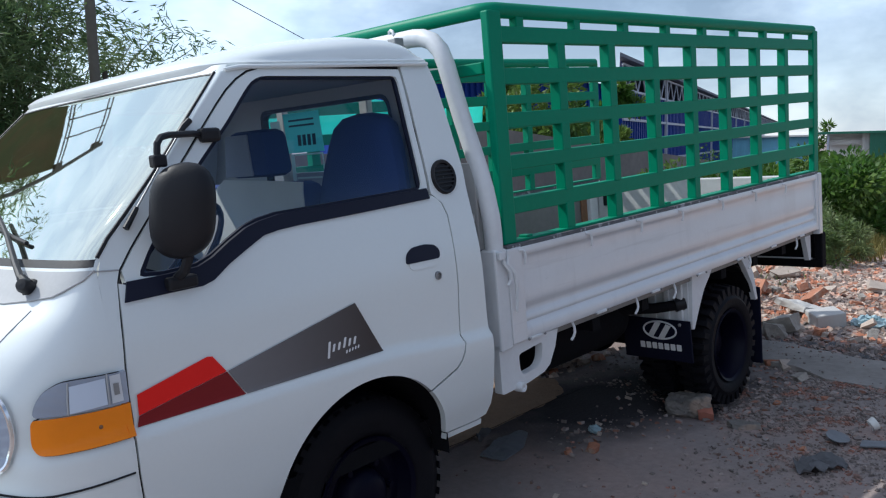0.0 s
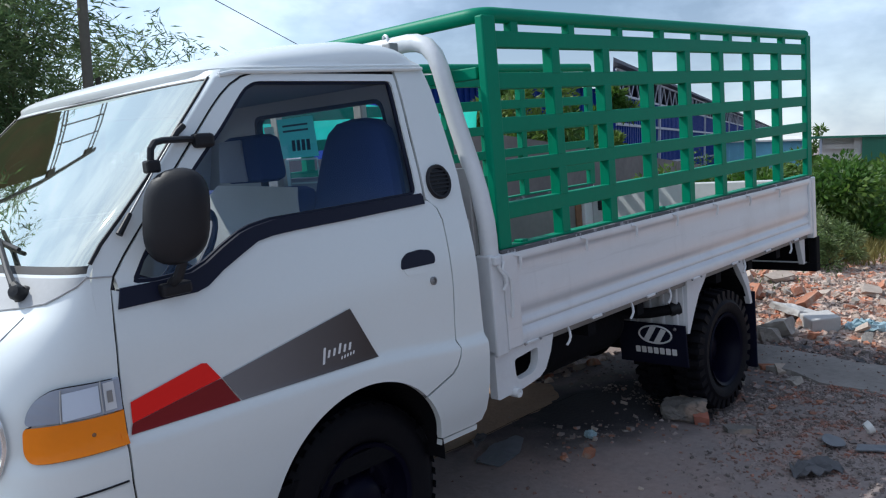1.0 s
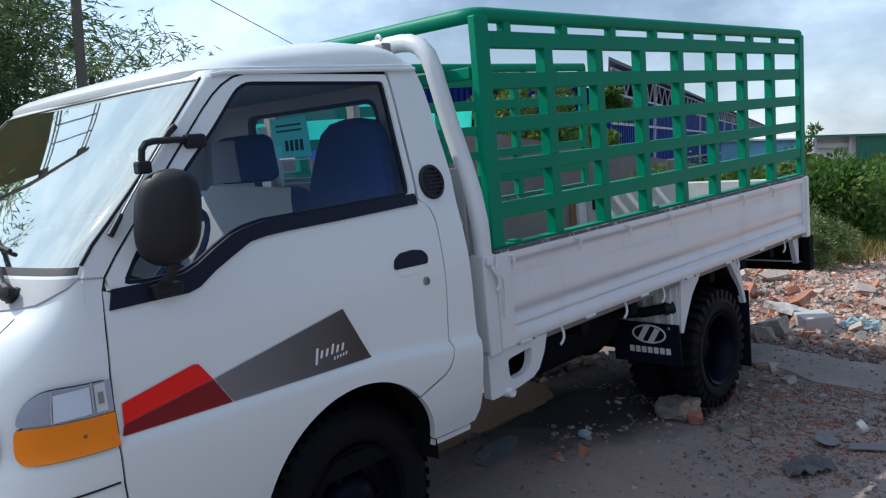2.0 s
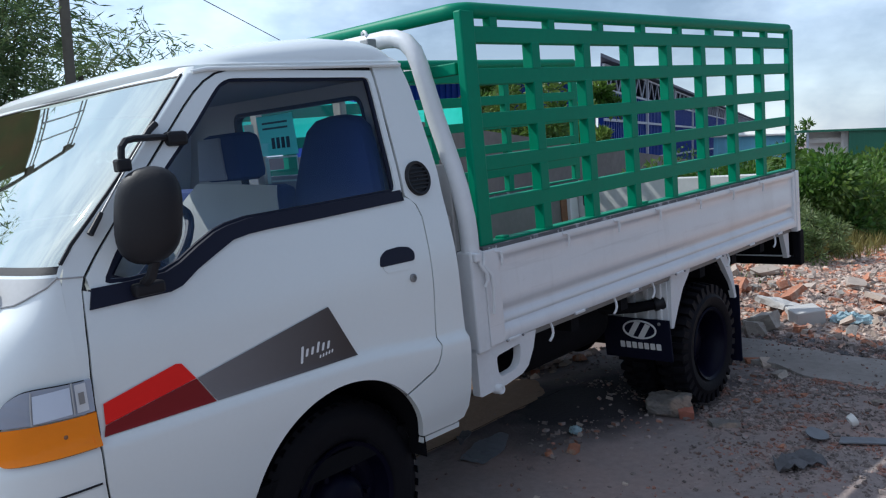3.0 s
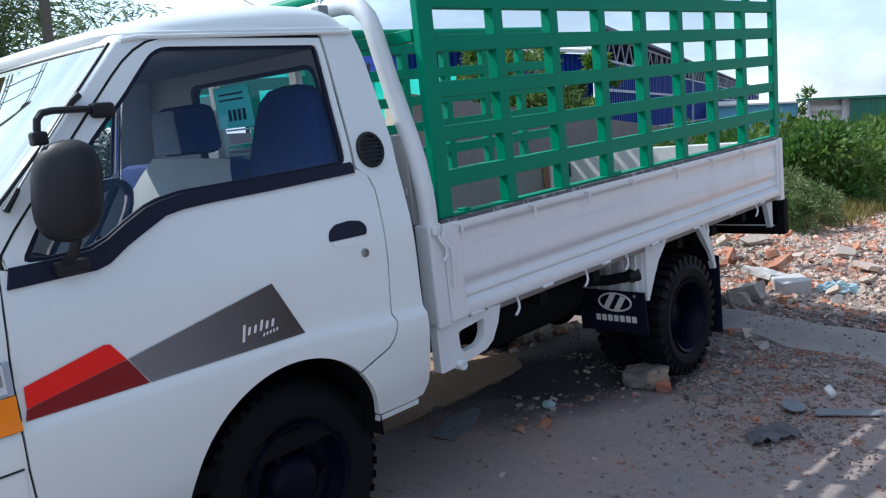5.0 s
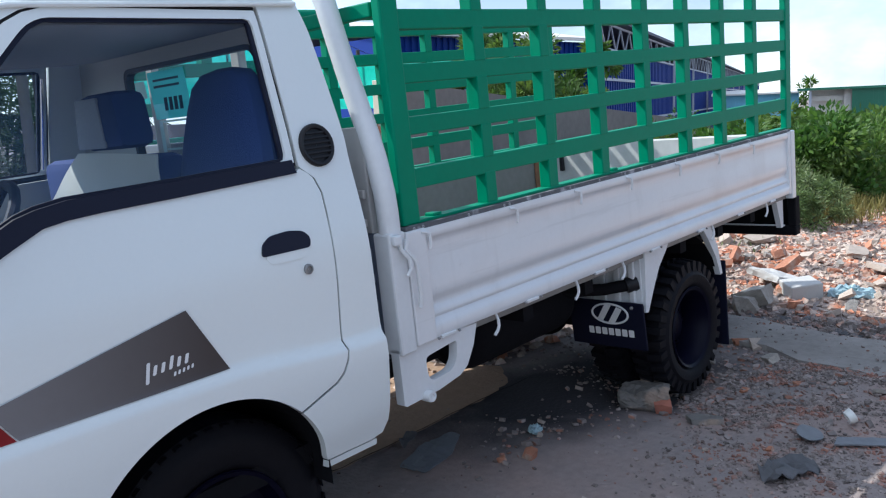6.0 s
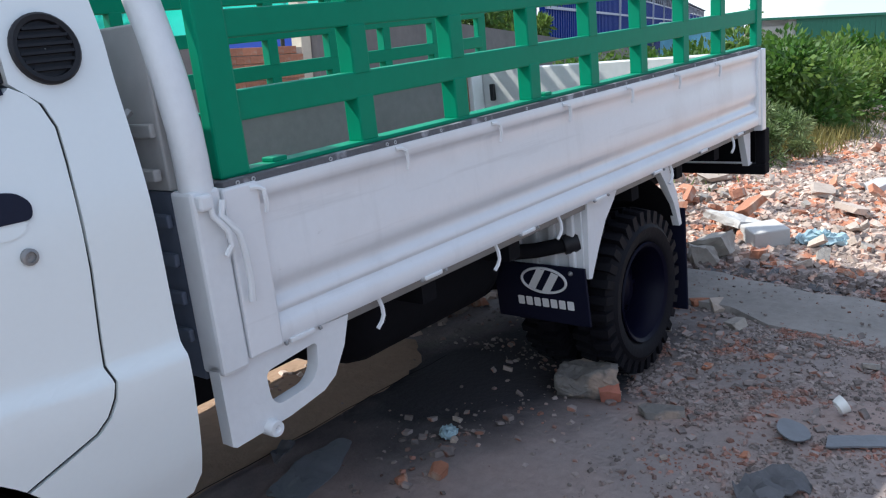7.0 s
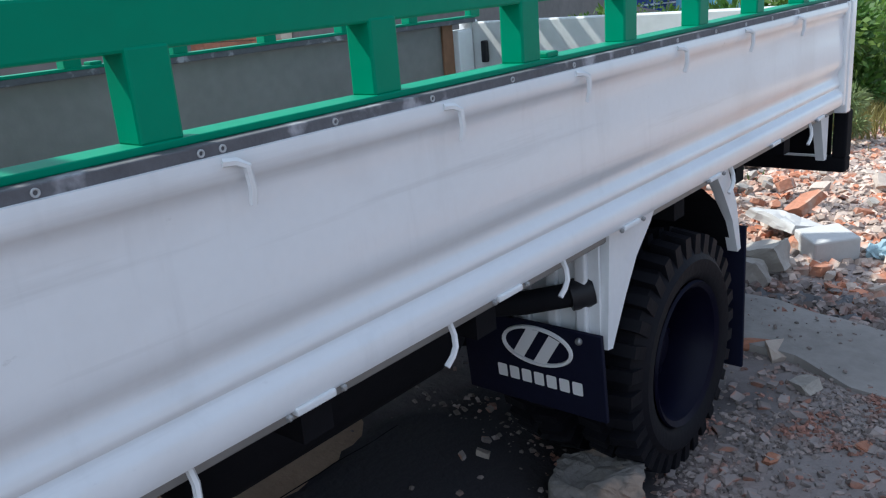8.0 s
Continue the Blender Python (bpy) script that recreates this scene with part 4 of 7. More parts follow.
part("aerial_clip", one_tube([skin(-0.520, 1.488), skin(-0.505, 1.503), skin(-0.482, 1.519)], 0.0085, 8), BLACK, aerial, smooth=True)

# ---- load bed ----
BED0, BED1, HALF = 0.715, 3.935, 0.86
PANEL = [(0.990, 0.858), (0.988, 0.864), (0.975, 0.866), (0.962, 0.8655), (0.955, 0.861), (0.948, 0.855), (0.935, 0.8525), (0.91, 0.852), (0.87, 0.8545), (0.83, 0.857), (0.80, 0.858), (0.778, 0.8575), (0.766, 0.8535),
         (0.754, 0.8465), (0.743, 0.8435), (0.733, 0.8455), (0.722, 0.8515), (0.712, 0.855), (0.704, 0.8545), (0.698, 0.850), (0.692, 0.852), (0.684, 0.860), (0.672, 0.865), (0.645, 0.866), (0.634, 0.862), (0.632, 0.832), (0.990, 0.832)]


def extruded(bm, profile, x0, x1, sign):
    """A pressed profile of (z, y) points drawn along the bed."""
    a = [bm.verts.new((x0, sign * y, z)) for z, y in profile]
    b = [bm.verts.new((x1, sign * y, z)) for z, y in profile]
    for i in range(len(profile)):
        bm.faces.new((a[i], a[(i + 1) % len(profile)], b[(i + 1) % len(profile)], b[i]))
    bm.faces.new(a[::-1])
    bm.faces.new(b)


part("bed_floor", one_box((0.66, -0.83, 0.60), (BED1 - 0.02, 0.83, 0.65), 0.004), INNERBED, truck, "bare steel bed floor")
for x in [0.95 + 0.42 * k for k in range(8)]:
    part("cross_member", one_box((x - 0.03, -0.80, 0.535), (x + 0.03, 0.80, 0.60)), CHASSIS, truck)
HOOKS = [0.812, 1.262, 1.668, 2.056, 2.496, 2.912, 3.338, 3.745]
for sign in (-1, 1):
    if sign < 0:
        bm = bmesh.new()
        extruded(bm, PANEL, BED0 + 0.085, BED1 - 0.075, sign)
        gate = part("drop_side", bm, BEDWHITE, truck, "white pressed-steel drop side with ribs", smooth=True)
        for x0, x1 in ((BED0, BED0 + 0.09), (BED1 - 0.08, BED1 - 0.05)):
            lo, hi = sorted((sign * 0.832, sign * 0.868))
            part("end_plate", one_box((x0, lo, 0.630), (x1, hi, 0.992), 0.006), BEDWHITE, gate)
        for x in HOOKS[:-1]:
            bm = bmesh.new()
            y = sign * 0.872
            tube(bm, [(x - 0.030, sign * 0.866, 0.980), (x - 0.014, y, 0.979), (x - 0.004, y - 0.006, 0.972), (x, y - 0.005, 0.945), (x + 0.001, y, 0.924)], 0.0055, 6)
            part("rope_hook", bm, BEDWHITE, gate, smooth=True)
        for x in (0.86, 1.32, 1.78, 2.24, 2.70, 3.16, 3.60):
            hinge = part("hinge", one_box((x - 0.036, sign * 0.866 - 0.003, 0.626), (x + 0.036, sign * 0.866 + 0.012, 0.638), 0.003), CHASSISWHITE, gate)
            for d in (-0.05, 0.05):
                bm = bmesh.new()
                bmesh.ops.create_icosphere(bm, subdivisions=1, radius=0.006, matrix=Matrix.Translation((x + d, sign * 0.868, 0.632)))
                part("bolt", bm, STEEL, hinge, smooth=True)
        for x in (1.13, 1.635, 1.99, 2.86, 3.55):
            bm = bmesh.new()
            tube(bm, [(x, -0.842, 0.63), (x + 0.002, -0.850, 0.605), (x, -0.853, 0.585), (x - 0.008, -0.852, 0.570), (x - 0.022, -0.849, 0.556)], 0.0058, 6)
            part("lower_rope_hook", bm, BEDWHITE, gate, smooth=True)
    else:
        bm = bmesh.new()
        extruded(bm, [(z, y) for z, y in PANEL], BED0, BED1 - 0.16, sign)
        part("drop_side", bm, INNERBED, truck, "bare grey steel drop side", smooth=True)
        part("wear_plate", one_box((3.70, 0.818, 0.66), (3.775, 0.831, 0.985), 0.003), RUST, truck, "rusty wear plate by the tail corner")
        part("corner_stake", one_box((3.78, 0.79, 0.62), (3.885, 0.868, 0.955), 0.006), CHASSISWHITE, truck, "white stake at the tail corner")
        part("corner_latch", one_box((3.862, 0.70, 0.80), (3.888, 0.73, 0.90), 0.006), BLACK, truck)
    lo, hi = sorted((sign * 0.790, sign * 0.831))
    # ledge under the cage
    part("rubber_strip", one_box((BED0 + 0.01, *((-0.8605, 0.984) if sign < 0 else (0.79, 0.984))), (BED1 - 0.02, *((-0.79, 1.004) if sign < 0 else (0.8605, 1.004))), 0.002), STRIP, truck, "worn grey rubber strip with bolts")
    # posts at the ends of the side
    lo, hi = sorted((sign * 0.800, sign * 0.872))
    part("front_post", one_box((0.640, lo, 0.62), (0.708, hi, 1.0), 0.008), CHASSISWHITE, truck)
    part("rear_post", one_box((BED1 - 0.045, lo, 0.60), (BED1 + 0.012, hi, 0.995), 0.006), BEDWHITE, truck)
    plate = [(0.640, 0.462), (0.65, 0.456), (0.80, 0.462), (0.905, 0.478), (0.945, 0.500), (0.985, 0.56), (1.010, 0.628), (0.640, 0.640)]
    hole = rounded([(0.752, 0.585), (0.905, 0.600), (0.895, 0.535), (0.868, 0.508), (0.775, 0.500), (0.756, 0.520)], 0.018)
    part("step_bracket", one_sheet(plate, lambda a, b: Vector((a, sign * 0.856, b)), [hole], thick=Vector((0, -sign * 0.035, 0))), CHASSISWHITE, truck, "white cut-out bracket under the bed corner")
    if sign < 0:
        bm = bmesh.new()
        turned(bm, [(0.001, -0.022), (0.007, -0.024), (0.009, -0.028), (0.017, -0.028), (0.019, -0.022), (0.019, 0.01)], 16, Matrix.Translation((0.741, -0.852, 0.462)))
        part("step_bolt", bm, CHASSISWHITE, truck, smooth=True)
        # over-centre latch on the front post
        y = -0.885
        latch = part("gate_latch", one_tube([(0.652, y, 0.975), (0.668, y, 0.985), (0.672, y, 0.95), (0.695, y - 0.008, 0.915), (0.700, y - 0.006, 0.885), (0.688, y, 0.865)], 0.0065, 8), CHASSISWHITE, truck, "white wire latch on the front corner", smooth=True)
        part("latch_bar", one_tube([(0.700, y, 0.975), (0.690, y, 0.945), (0.720, y - 0.008, 0.905), (0.728, y - 0.006, 0.86), (0.735, y, 0.80), (0.733, y + 0.004, 0.755)], 0.0075, 8), CHASSISWHITE, latch, smooth=True)
        part("latch_pivot", one_box((0.645, -0.892, 0.962), (0.676, -0.870, 0.994), 0.006), CHASSISWHITE, latch)
        for k, x in enumerate([0.76, 0.80, 1.02, 1.21, 1.24, 1.42, 1.62, 1.83, 2.03, 2.26, 2.48, 2.70, 2.9, 3.1, 3.33, 3.6]):
            bm = bmesh.new()
            turned(bm, [(0.0050, 0.002), (0.0050, -0.0015), (0.0038, -0.0022), (0.0027, -0.0015), (0.0025, 0.001), (0.0005, 0.001)], 12, Matrix.Translation((x, -0.8605, 0.9955)))
            part("strip_screw", bm, COWL, truck, "small pale ring-headed screw", smooth=True)

# headboard behind the cab, with pressed ribs, and the hoop over it
board = part("headboard", one_box((0.645, -0.80, 1.0), (0.668, 0.80, 1.32), 0.004), DUSTYGREY, truck, "dusty grey steel headboard behind the cab")
part("pressed_rib", one_box((0.632, -0.79, 1.106), (0.645, 0.79, 1.134), 0.004), DUSTYGREY, board)
lower = part("headboard_foot", one_box((0.645, -0.80, 0.60), (0.668, 0.80, 0.998), 0.004), DARKBOARD, truck, "dark blue-grey lower headboard with pressed ribs")
for z in (0.70, 0.78, 0.86, 0.94):
    part("pressed_rib", one_box((0.632, -0.79, z - 0.014), (0.645, 0.79, z + 0.014), 0.004), DARKBOARD, lower)
part("headboard_rail", one_box((0.622, -0.79, 1.022), (0.640, 0.79, 1.046), 0.004), DUSTYGREY, truck)
part("rope_loop", one_tube([(0.628, -0.74, 1.16), (0.60, -0.74, 1.14), (0.60, -0.74, 1.09), (0.625, -0.73, 1.07)], 0.009, 6), STEEL, truck, smooth=True)
hoop = [Vector((0.676, y, z)) for y, z in ((-0.840, 0.98), (-0.840, 1.06), (-0.836, 1.12), (-0.818, 1.22), (-0.796, 1.30), (-0.733, 1.49), (-0.690, 1.64), (-0.676, 1.69), (-0.655, 1.74), (-0.618, 1.778), (-0.57, 1.797), (-0.52, 1.803))]
hoop += [Vector((p.x, -p.y, p.z)) for p in reversed(hoop)]
part("guard_hoop", one_tube(hoop, 0.034, 14), CHASSISWHITE, truck, "white bent tube hoop behind the cab", smooth=True)
part("hoop_hook", one_tube([(0.665, -0.40, 1.825), (0.662, -0.405, 1.842), (0.657, -0.42, 1.847), (0.652, -0.435, 1.840), (0.650, -0.44, 1.825)], 0.006, 6), CHASSISWHITE, truck, smooth=True)
part("cab_stay", one_box((0.50, -0.60, 1.66), (0.545, -0.56, 1.79), 0.004), STEEL, truck)
for y in (-0.28, 0.28):
    part("guard_bar", one_box((0.60, y - 0.025, 1.0), (0.63, y + 0.025, 1.80), 0.006), PLASTER, truck, "cream upright bar of the headboard")

# tailgate, rear frame and lamp bar
bm = bmesh.new()
box(bm, (BED1 - 0.04, -0.80, 0.632), (BED1, 0.80, 0.985), 0.008)
part("tailgate", bm, PALEBED, truck)
part("underrun_bar", one_box((3.945, -0.865, 0.368), (4.018, 0.865, 0.424), 0.008), CHASSIS, truck)
part("underrun_lip", one_box((3.938, -0.80, 0.425), (3.948, 0.80, 0.434), 0.002), CHASSISWHITE, truck)
part("underrun_panel", one_box((3.99, -0.80, 0.424), (4.0, 0.80, 0.60), 0.002), CHASSIS, truck)
for y in (-0.865, 0.815):
    part("underrun_post", one_box((3.945, y, 0.422), (4.018, y + 0.05, 0.60), 0.008), CHASSIS, truck)
part("tail_bracket", one_sheet([(3.755, 0.63), (3.865, 0.63), (3.865, 0.435), (3.835, 0.435)], lambda a, b: Vector((a, -0.82, b)), thick=Vector((0, 0.03, 0))), CHASSISWHITE, truck)

# chassis, tank, pipe
for y in (-0.40, 0.32):
    part("chassis_rail", one_box((-0.9, y, 0.36), (3.98, y + 0.08, 0.535), 0.005), CHASSIS, truck)
bm = bmesh.new()
turned(bm, [(0.001, -0.40), (0.07, -0.395), (0.11, -0.375), (0.137, -0.34), (0.148, -0.29), (0.148, 0.29), (0.137, 0.34), (0.11, 0.375), (0.07, 0.395), (0.001, 0.40)], 28, Matrix.Translation((1.68, -0.43, 0.435)) @ Matrix.Rotation(radians(90), 4, "Z"))
part("fuel_tank", bm, CHASSIS, truck, smooth=True)
bm = bmesh.new()
turned(bm, [(0.001, -0.28), (0.11, -0.28), (0.13, -0.26), (0.13, 0.26), (0.11, 0.28), (0.001, 0.28)], 24, Matrix.Translation((1.45, 0.10, 0.43)) @ Matrix.Rotation(radians(90), 4, "Z"))
part("gearbox", bm, CHASSIS, truck, smooth=True)
part("filler_pipe", one_tube([(1.75, -0.40, 0.50), (1.98, -0.58, 0.480), (2.09, -0.68, 0.470), (2.165, -0.765, 0.480)], 0.027, 12), CHASSIS, truck, smooth=True)
part("filler_cap", one_tube([(2.155, -0.755, 0.478), (2.190, -0.792, 0.486)], 0.036, 14), BLACK, truck, smooth=True)
for y in (-0.72, 0.66):
    part("rear_axle", one_tube([(2.605, -0.7, 0.17), (2.605, 0.7, 0.17)], 0.06, 12), CHASSIS, truck) if y < 0 else None
part("front_axle", one_tube([(0.012, -0.7, 0.283), (0.012, 0.7, 0.283)], 0.05, 12), CHASSIS, truck)
# driveline and springs, added to block light under the bed
part("propshaft", one_tube([(0.6, 0.02, 0.33), (2.6, 0.0, 0.17)], 0.045, 12), CHASSIS, truck, smooth=True)
for y in (-0.37, 0.37):
    part("leaf_spring", one_sheet([(2.02, 0.34), (2.3, 0.27), (2.65, 0.235), (3.0, 0.27), (3.3, 0.34), (3.3, 0.31), (3.0, 0.23), (2.65, 0.175), (2.3, 0.23), (2.02, 0.31)], lambda a, b: Vector((a, y - 0.03, b)), thick=Vector((0, 0.06, 0))), CHASSIS, truck)
bm = bmesh.new()
bmesh.ops.create_icosphere(bm, subdivisions=3, radius=0.13, matrix=Matrix.Translation((2.60, 0.02, 0.17)))
part("axle_housing", bm, CHASSIS, truck, smooth=True)
# tyre disc added unseen, hiding sunlit ground behind the axle
bm = bmesh.new()
turned(bm, [(0.001, -0.08), (0.17, -0.08), (0.20, -0.09), (0.31, -0.07), (0.325, 0.0), (0.31, 0.07), (0.20, 0.09), (0.001, 0.08)], 32, Matrix.Translation((3.42, 0.10, 0.30)) @ Matrix.Rotation(radians(90), 4, "X"))
part("spare_tyre", bm, RUBBER, truck, smooth=True)
part("sump", one_box((-0.5, -0.35, 0.25), (0.6, 0.35, 0.5), 0.04), CHASSIS, truck)

# mud guards, flaps
for sign in (-1, 1):
    inward = Vector((0, -sign * 0.03, 0))
    guard = part("mud_guard", one_sheet([(2.190, 0.625), (2.41, 0.625), (2.385, 0.595), (2.315, 0.535), (2.262, 0.46), (2.215, 0.385), (2.195, 0.352), (2.172, 0.356)], lambda a, b: Vector((a, sign * 0.838, b)), thick=inward), CHASSISWHITE, truck, "white rear mud guard")
    part("guard_tail", one_sheet([(2.77, 0.625), (2.855, 0.625), (2.93, 0.50), (2.970, 0.358), (2.945, 0.355), (2.90, 0.46), (2.83, 0.555)], lambda a, b: Vector((a, sign * 0.838, b)), thick=inward), CHASSISWHITE, guard)
    bm = bmesh.new()
    for k in range(9):
        a0, a1 = radians(20 + 15.5 * k), radians(20 + 15.5 * (k + 1))
        lo, hi = sorted((sign * 0.820, sign * 0.40))
        q = [bm.verts.new((2.57 + 0.40 * math.cos(a), y, 0.225 + 0.40 * math.sin(a))) for a in (a0, a1) for y in (lo, hi)]
        bm.faces.new((q[0], q[1], q[3], q[2]))
    part("wheel_arch", bm, CHASSIS, guard, smooth=True)
    lo, hi = sorted((sign * 0.82, sign * 0.42))
    part("guard_front", one_box((2.172, lo, 0.355), (2.180, hi, 0.61), 0.001), CHASSISWHITE, guard)
    for k in range(4):
        y = sign * (0.78 - 0.075 * k)
        part("guard_rib", one_box((2.156, y - 0.014, 0.37), (2.173, y + 0.014, 0.60), 0.005), CHASSISWHITE, guard)
    # flap ahead of the wheel
    lo, hi = sorted((sign * 0.845, sign * 0.46))
    hang = Matrix.Translation((2.135, 0, 0.405)) @ Matrix.Rotation(radians(-5), 4, "Y")
    flap = part("mud_flap", one_box((-0.006, lo, -0.22), (0.006, hi, 0.0), 0.002, hang), FLAP, truck, "navy rubber mud flap with white maker's oval and lettering")
    part("tail_flap", one_box((2.985, lo, -0.03), (2.998, hi, 0.42), 0.003), FLAP, truck, "black rubber mud flap behind the wheel")
    if sign < 0:
        face = hang @ Matrix.Translation((-0.008, -0.675, -0.058)) @ Matrix.Rotation(radians(-90), 4, "Z") @ Matrix.Rotation(radians(90), 4, "X")
        bm = bmesh.new()
        tube(bm, [(0.092 * math.cos(a), 0.047 * math.sin(a), 0.0) for a in (2 * math.pi * k / 32 for k in range(33))], 0.005, 5)
        bmesh.ops.transform(bm, matrix=face, verts=bm.verts[:])
        part("emblem_ring", bm, LETTER, flap, smooth=True)
        bm = bmesh.new()
        for pts in ([(-0.066, -0.026), (-0.038, -0.036), (0.012, 0.042), (-0.022, 0.043)], [(-0.012, -0.042), (0.022, -0.043), (0.066, 0.026), (0.038, 0.036)]):
            sheet(bm, pts, lambda a, b: face @ Vector((a, b, 0.002)))
        part("emblem_bar", bm, LETTER, flap)
        # the maker's name as plain bars
        low = face @ Matrix.Translation((0, -0.086, 0.002))
        for k in range(7):
            x0 = -0.118 + 0.0345 * k
            bar = rounded([(x0, -0.017), (x0 + 0.027, -0.017), (x0 + 0.027, 0.017), (x0, 0.017)], 0.004, 2)
            part("name_bar", one_sheet(bar, lambda a, b: low @ Vector((a, b, 0))), LETTER, flap)
        bm = bmesh.new()
        bmesh.ops.create_icosphere(bm, subdivisions=2, radius=0.009, matrix=hang @ Matrix.Translation((-0.008, -0.79, -0.02)))
        part("flap_bolt", bm, STEEL, flap, smooth=True)


# ---- wheels ----
def wheel(name, at, sign, r, wide, lugs, rim_r, deep, tread=0.030):
    """A tyre with open shoulder lugs on a dished steel rim; sign gives the side that its face looks to."""
    m = Matrix.Translation(at) @ Matrix.Diagonal((1, sign, 1, 1))
    h = wide / 2
    bm = bmesh.new()
    body = r - tread
    turned(bm, [(rim_r - 0.005, h - 0.030), (rim_r + 0.012, h - 0.006), (rim_r + 0.03, h + 0.004), ((rim_r + body) / 2 + 0.01, h + 0.008), (body - 0.03, h - 0.002), (body, h - 0.022), (body + 0.005, 0),
                (body, -h + 0.022), (body - 0.03, -h + 0.002), ((rim_r + body) / 2, -h - 0.006), (rim_r, -h + 0.010), (rim_r - 0.005, -h + 0.03)], 64, m)
    tyre = part("tyre", bm, RUBBER, None, smooth=True)
    for k in range(lugs):
        for s in (1, -1):
            a = 2 * math.pi * (k + (0.5 if s < 0 else 0)) / lugs
            w = 2 * math.pi * r / lugs * 0.26
            q = Matrix.Rotation(-a, 4, "Y")
            lug = bmesh.new()
            vs = [lug.verts.new(p) for p in ((body - 1.5 * tread, h * 1.0, -w), (body - 1.5 * tread, h * 1.0, w), (r - 0.010, h - 0.004, w * 0.9), (r - 0.010, h - 0.004, -w * 0.9),
                                             (body, h * 0.12, -w * 0.9), (body, h * 0.12, w * 0.9), (r, h * 0.12, w * 0.8), (r, h * 0.12, -w * 0.8))]
            for f in ((0, 1, 2, 3), (4, 7, 6, 5), (3, 2, 6, 7), (0, 4, 5, 1), (0, 3, 7, 4), (1, 5, 6, 2)):
                lug.faces.new([vs[i] for i in f])
            bmesh.ops.transform(lug, matrix=m @ q @ Matrix.Diagonal((1, s, 1, 1)), verts=lug.verts[:])
            bmesh.ops.recalc_face_normals(lug, faces=lug.faces[:])
            me = bpy.data.meshes.new("lug")
            lug.to_mesh(me)
            lug.free()
            if k == 0 and s == 1:
                joined = bmesh.new()
            joined.from_mesh(me)
            bpy.data.meshes.remove(me)
    ob = new(name)
    ob.parent = truck
    tagged(ob, "black lug-tread tyre on a dark steel rim")
    tyre.parent = ob
    part("tread", joined, RUBBER, ob)
    bm = bmesh.new()
    turned(bm, [(rim_r + 0.008, h - 0.004), (rim_r + 0.004, h + 0.004), (rim_r - 0.010, h - 0.004), (rim_r - 0.018, h - 0.03), (rim_r - 0.03, h - 0.05), (rim_r - 0.035, h - deep), (0.13, h - deep + 0.006),
                (0.10, h - deep - 0.015), (0.085, h - deep + 0.03), (0.06, h - deep + 0.05), (0.02, h - deep + 0.055), (0.001, h - deep + 0.055)], 48, m)
    rim = part("rim", bm, RIM, ob, smooth=True)
    for k in range(6):
        a = 2 * math.pi * k / 6
        bm = bmesh.new()
        bmesh.ops.create_cone(bm, cap_ends=True, segments=6, radius1=0.013, radius2=0.011, depth=0.03, matrix=m @ Matrix.Translation((0.112 * math.cos(a), h - deep + 0.012, 0.112 * math.sin(a))) @ Matrix.Rotation(radians(-90), 4, "X"))
        part("wheel_nut", bm, RIM, rim)
    return ob


for sign in (-1, 1):
    wheel("front_wheel", (0.012, sign * 0.715, 0.283), sign, 0.337, 0.175, 44, 0.195, 0.05, 0.006)
    wheel("rear_wheel", (2.605, sign * 0.757, 0.170), sign, 0.332, 0.165, 32, 0.192, 0.135)
    wheel("rear_wheel", (2.605, sign * 0.53, 0.170), sign, 0.332, 0.165, 32, 0.198, 0.06)
    bm = bmesh.new()
    for k in range(32):
        a0, a1 = radians(-5 + 6 * k), radians(-5 + 6 * (k + 1))
        lo, hi = sorted((sign * 0.875, sign * 0.45))
        q = [bm.verts.new((-0.055 + 0.372 * math.cos(a), y, 0.38 + 0.347 * math.sin(a))) for a in (a0, a1) for y in (lo, hi)]
        bm.faces.new((q[0], q[1], q[3], q[2]))
    part("arch_liner", bm, CHASSIS, truck, "black front wheel arch liner", smooth=True)

# ---- green stake cage standing on the bed sides ----
cage = thing("stake_cage", "green painted steel stake cage on the truck bed", "cage", m=TRUCK)
RAILS = [1.777, 1.625, 1.463, 1.305, 1.143]
RAIL_HALF = dict(zip(RAILS, (0.030, 0.030, 0.029, 0.028, 0.031)))
PICKETS = [1.180, 1.552, 1.925, 2.300, 2.680, 3.070, 3.475]
FRONT_X, TAIL_X, TOP = 0.764, 3.92, 1.866
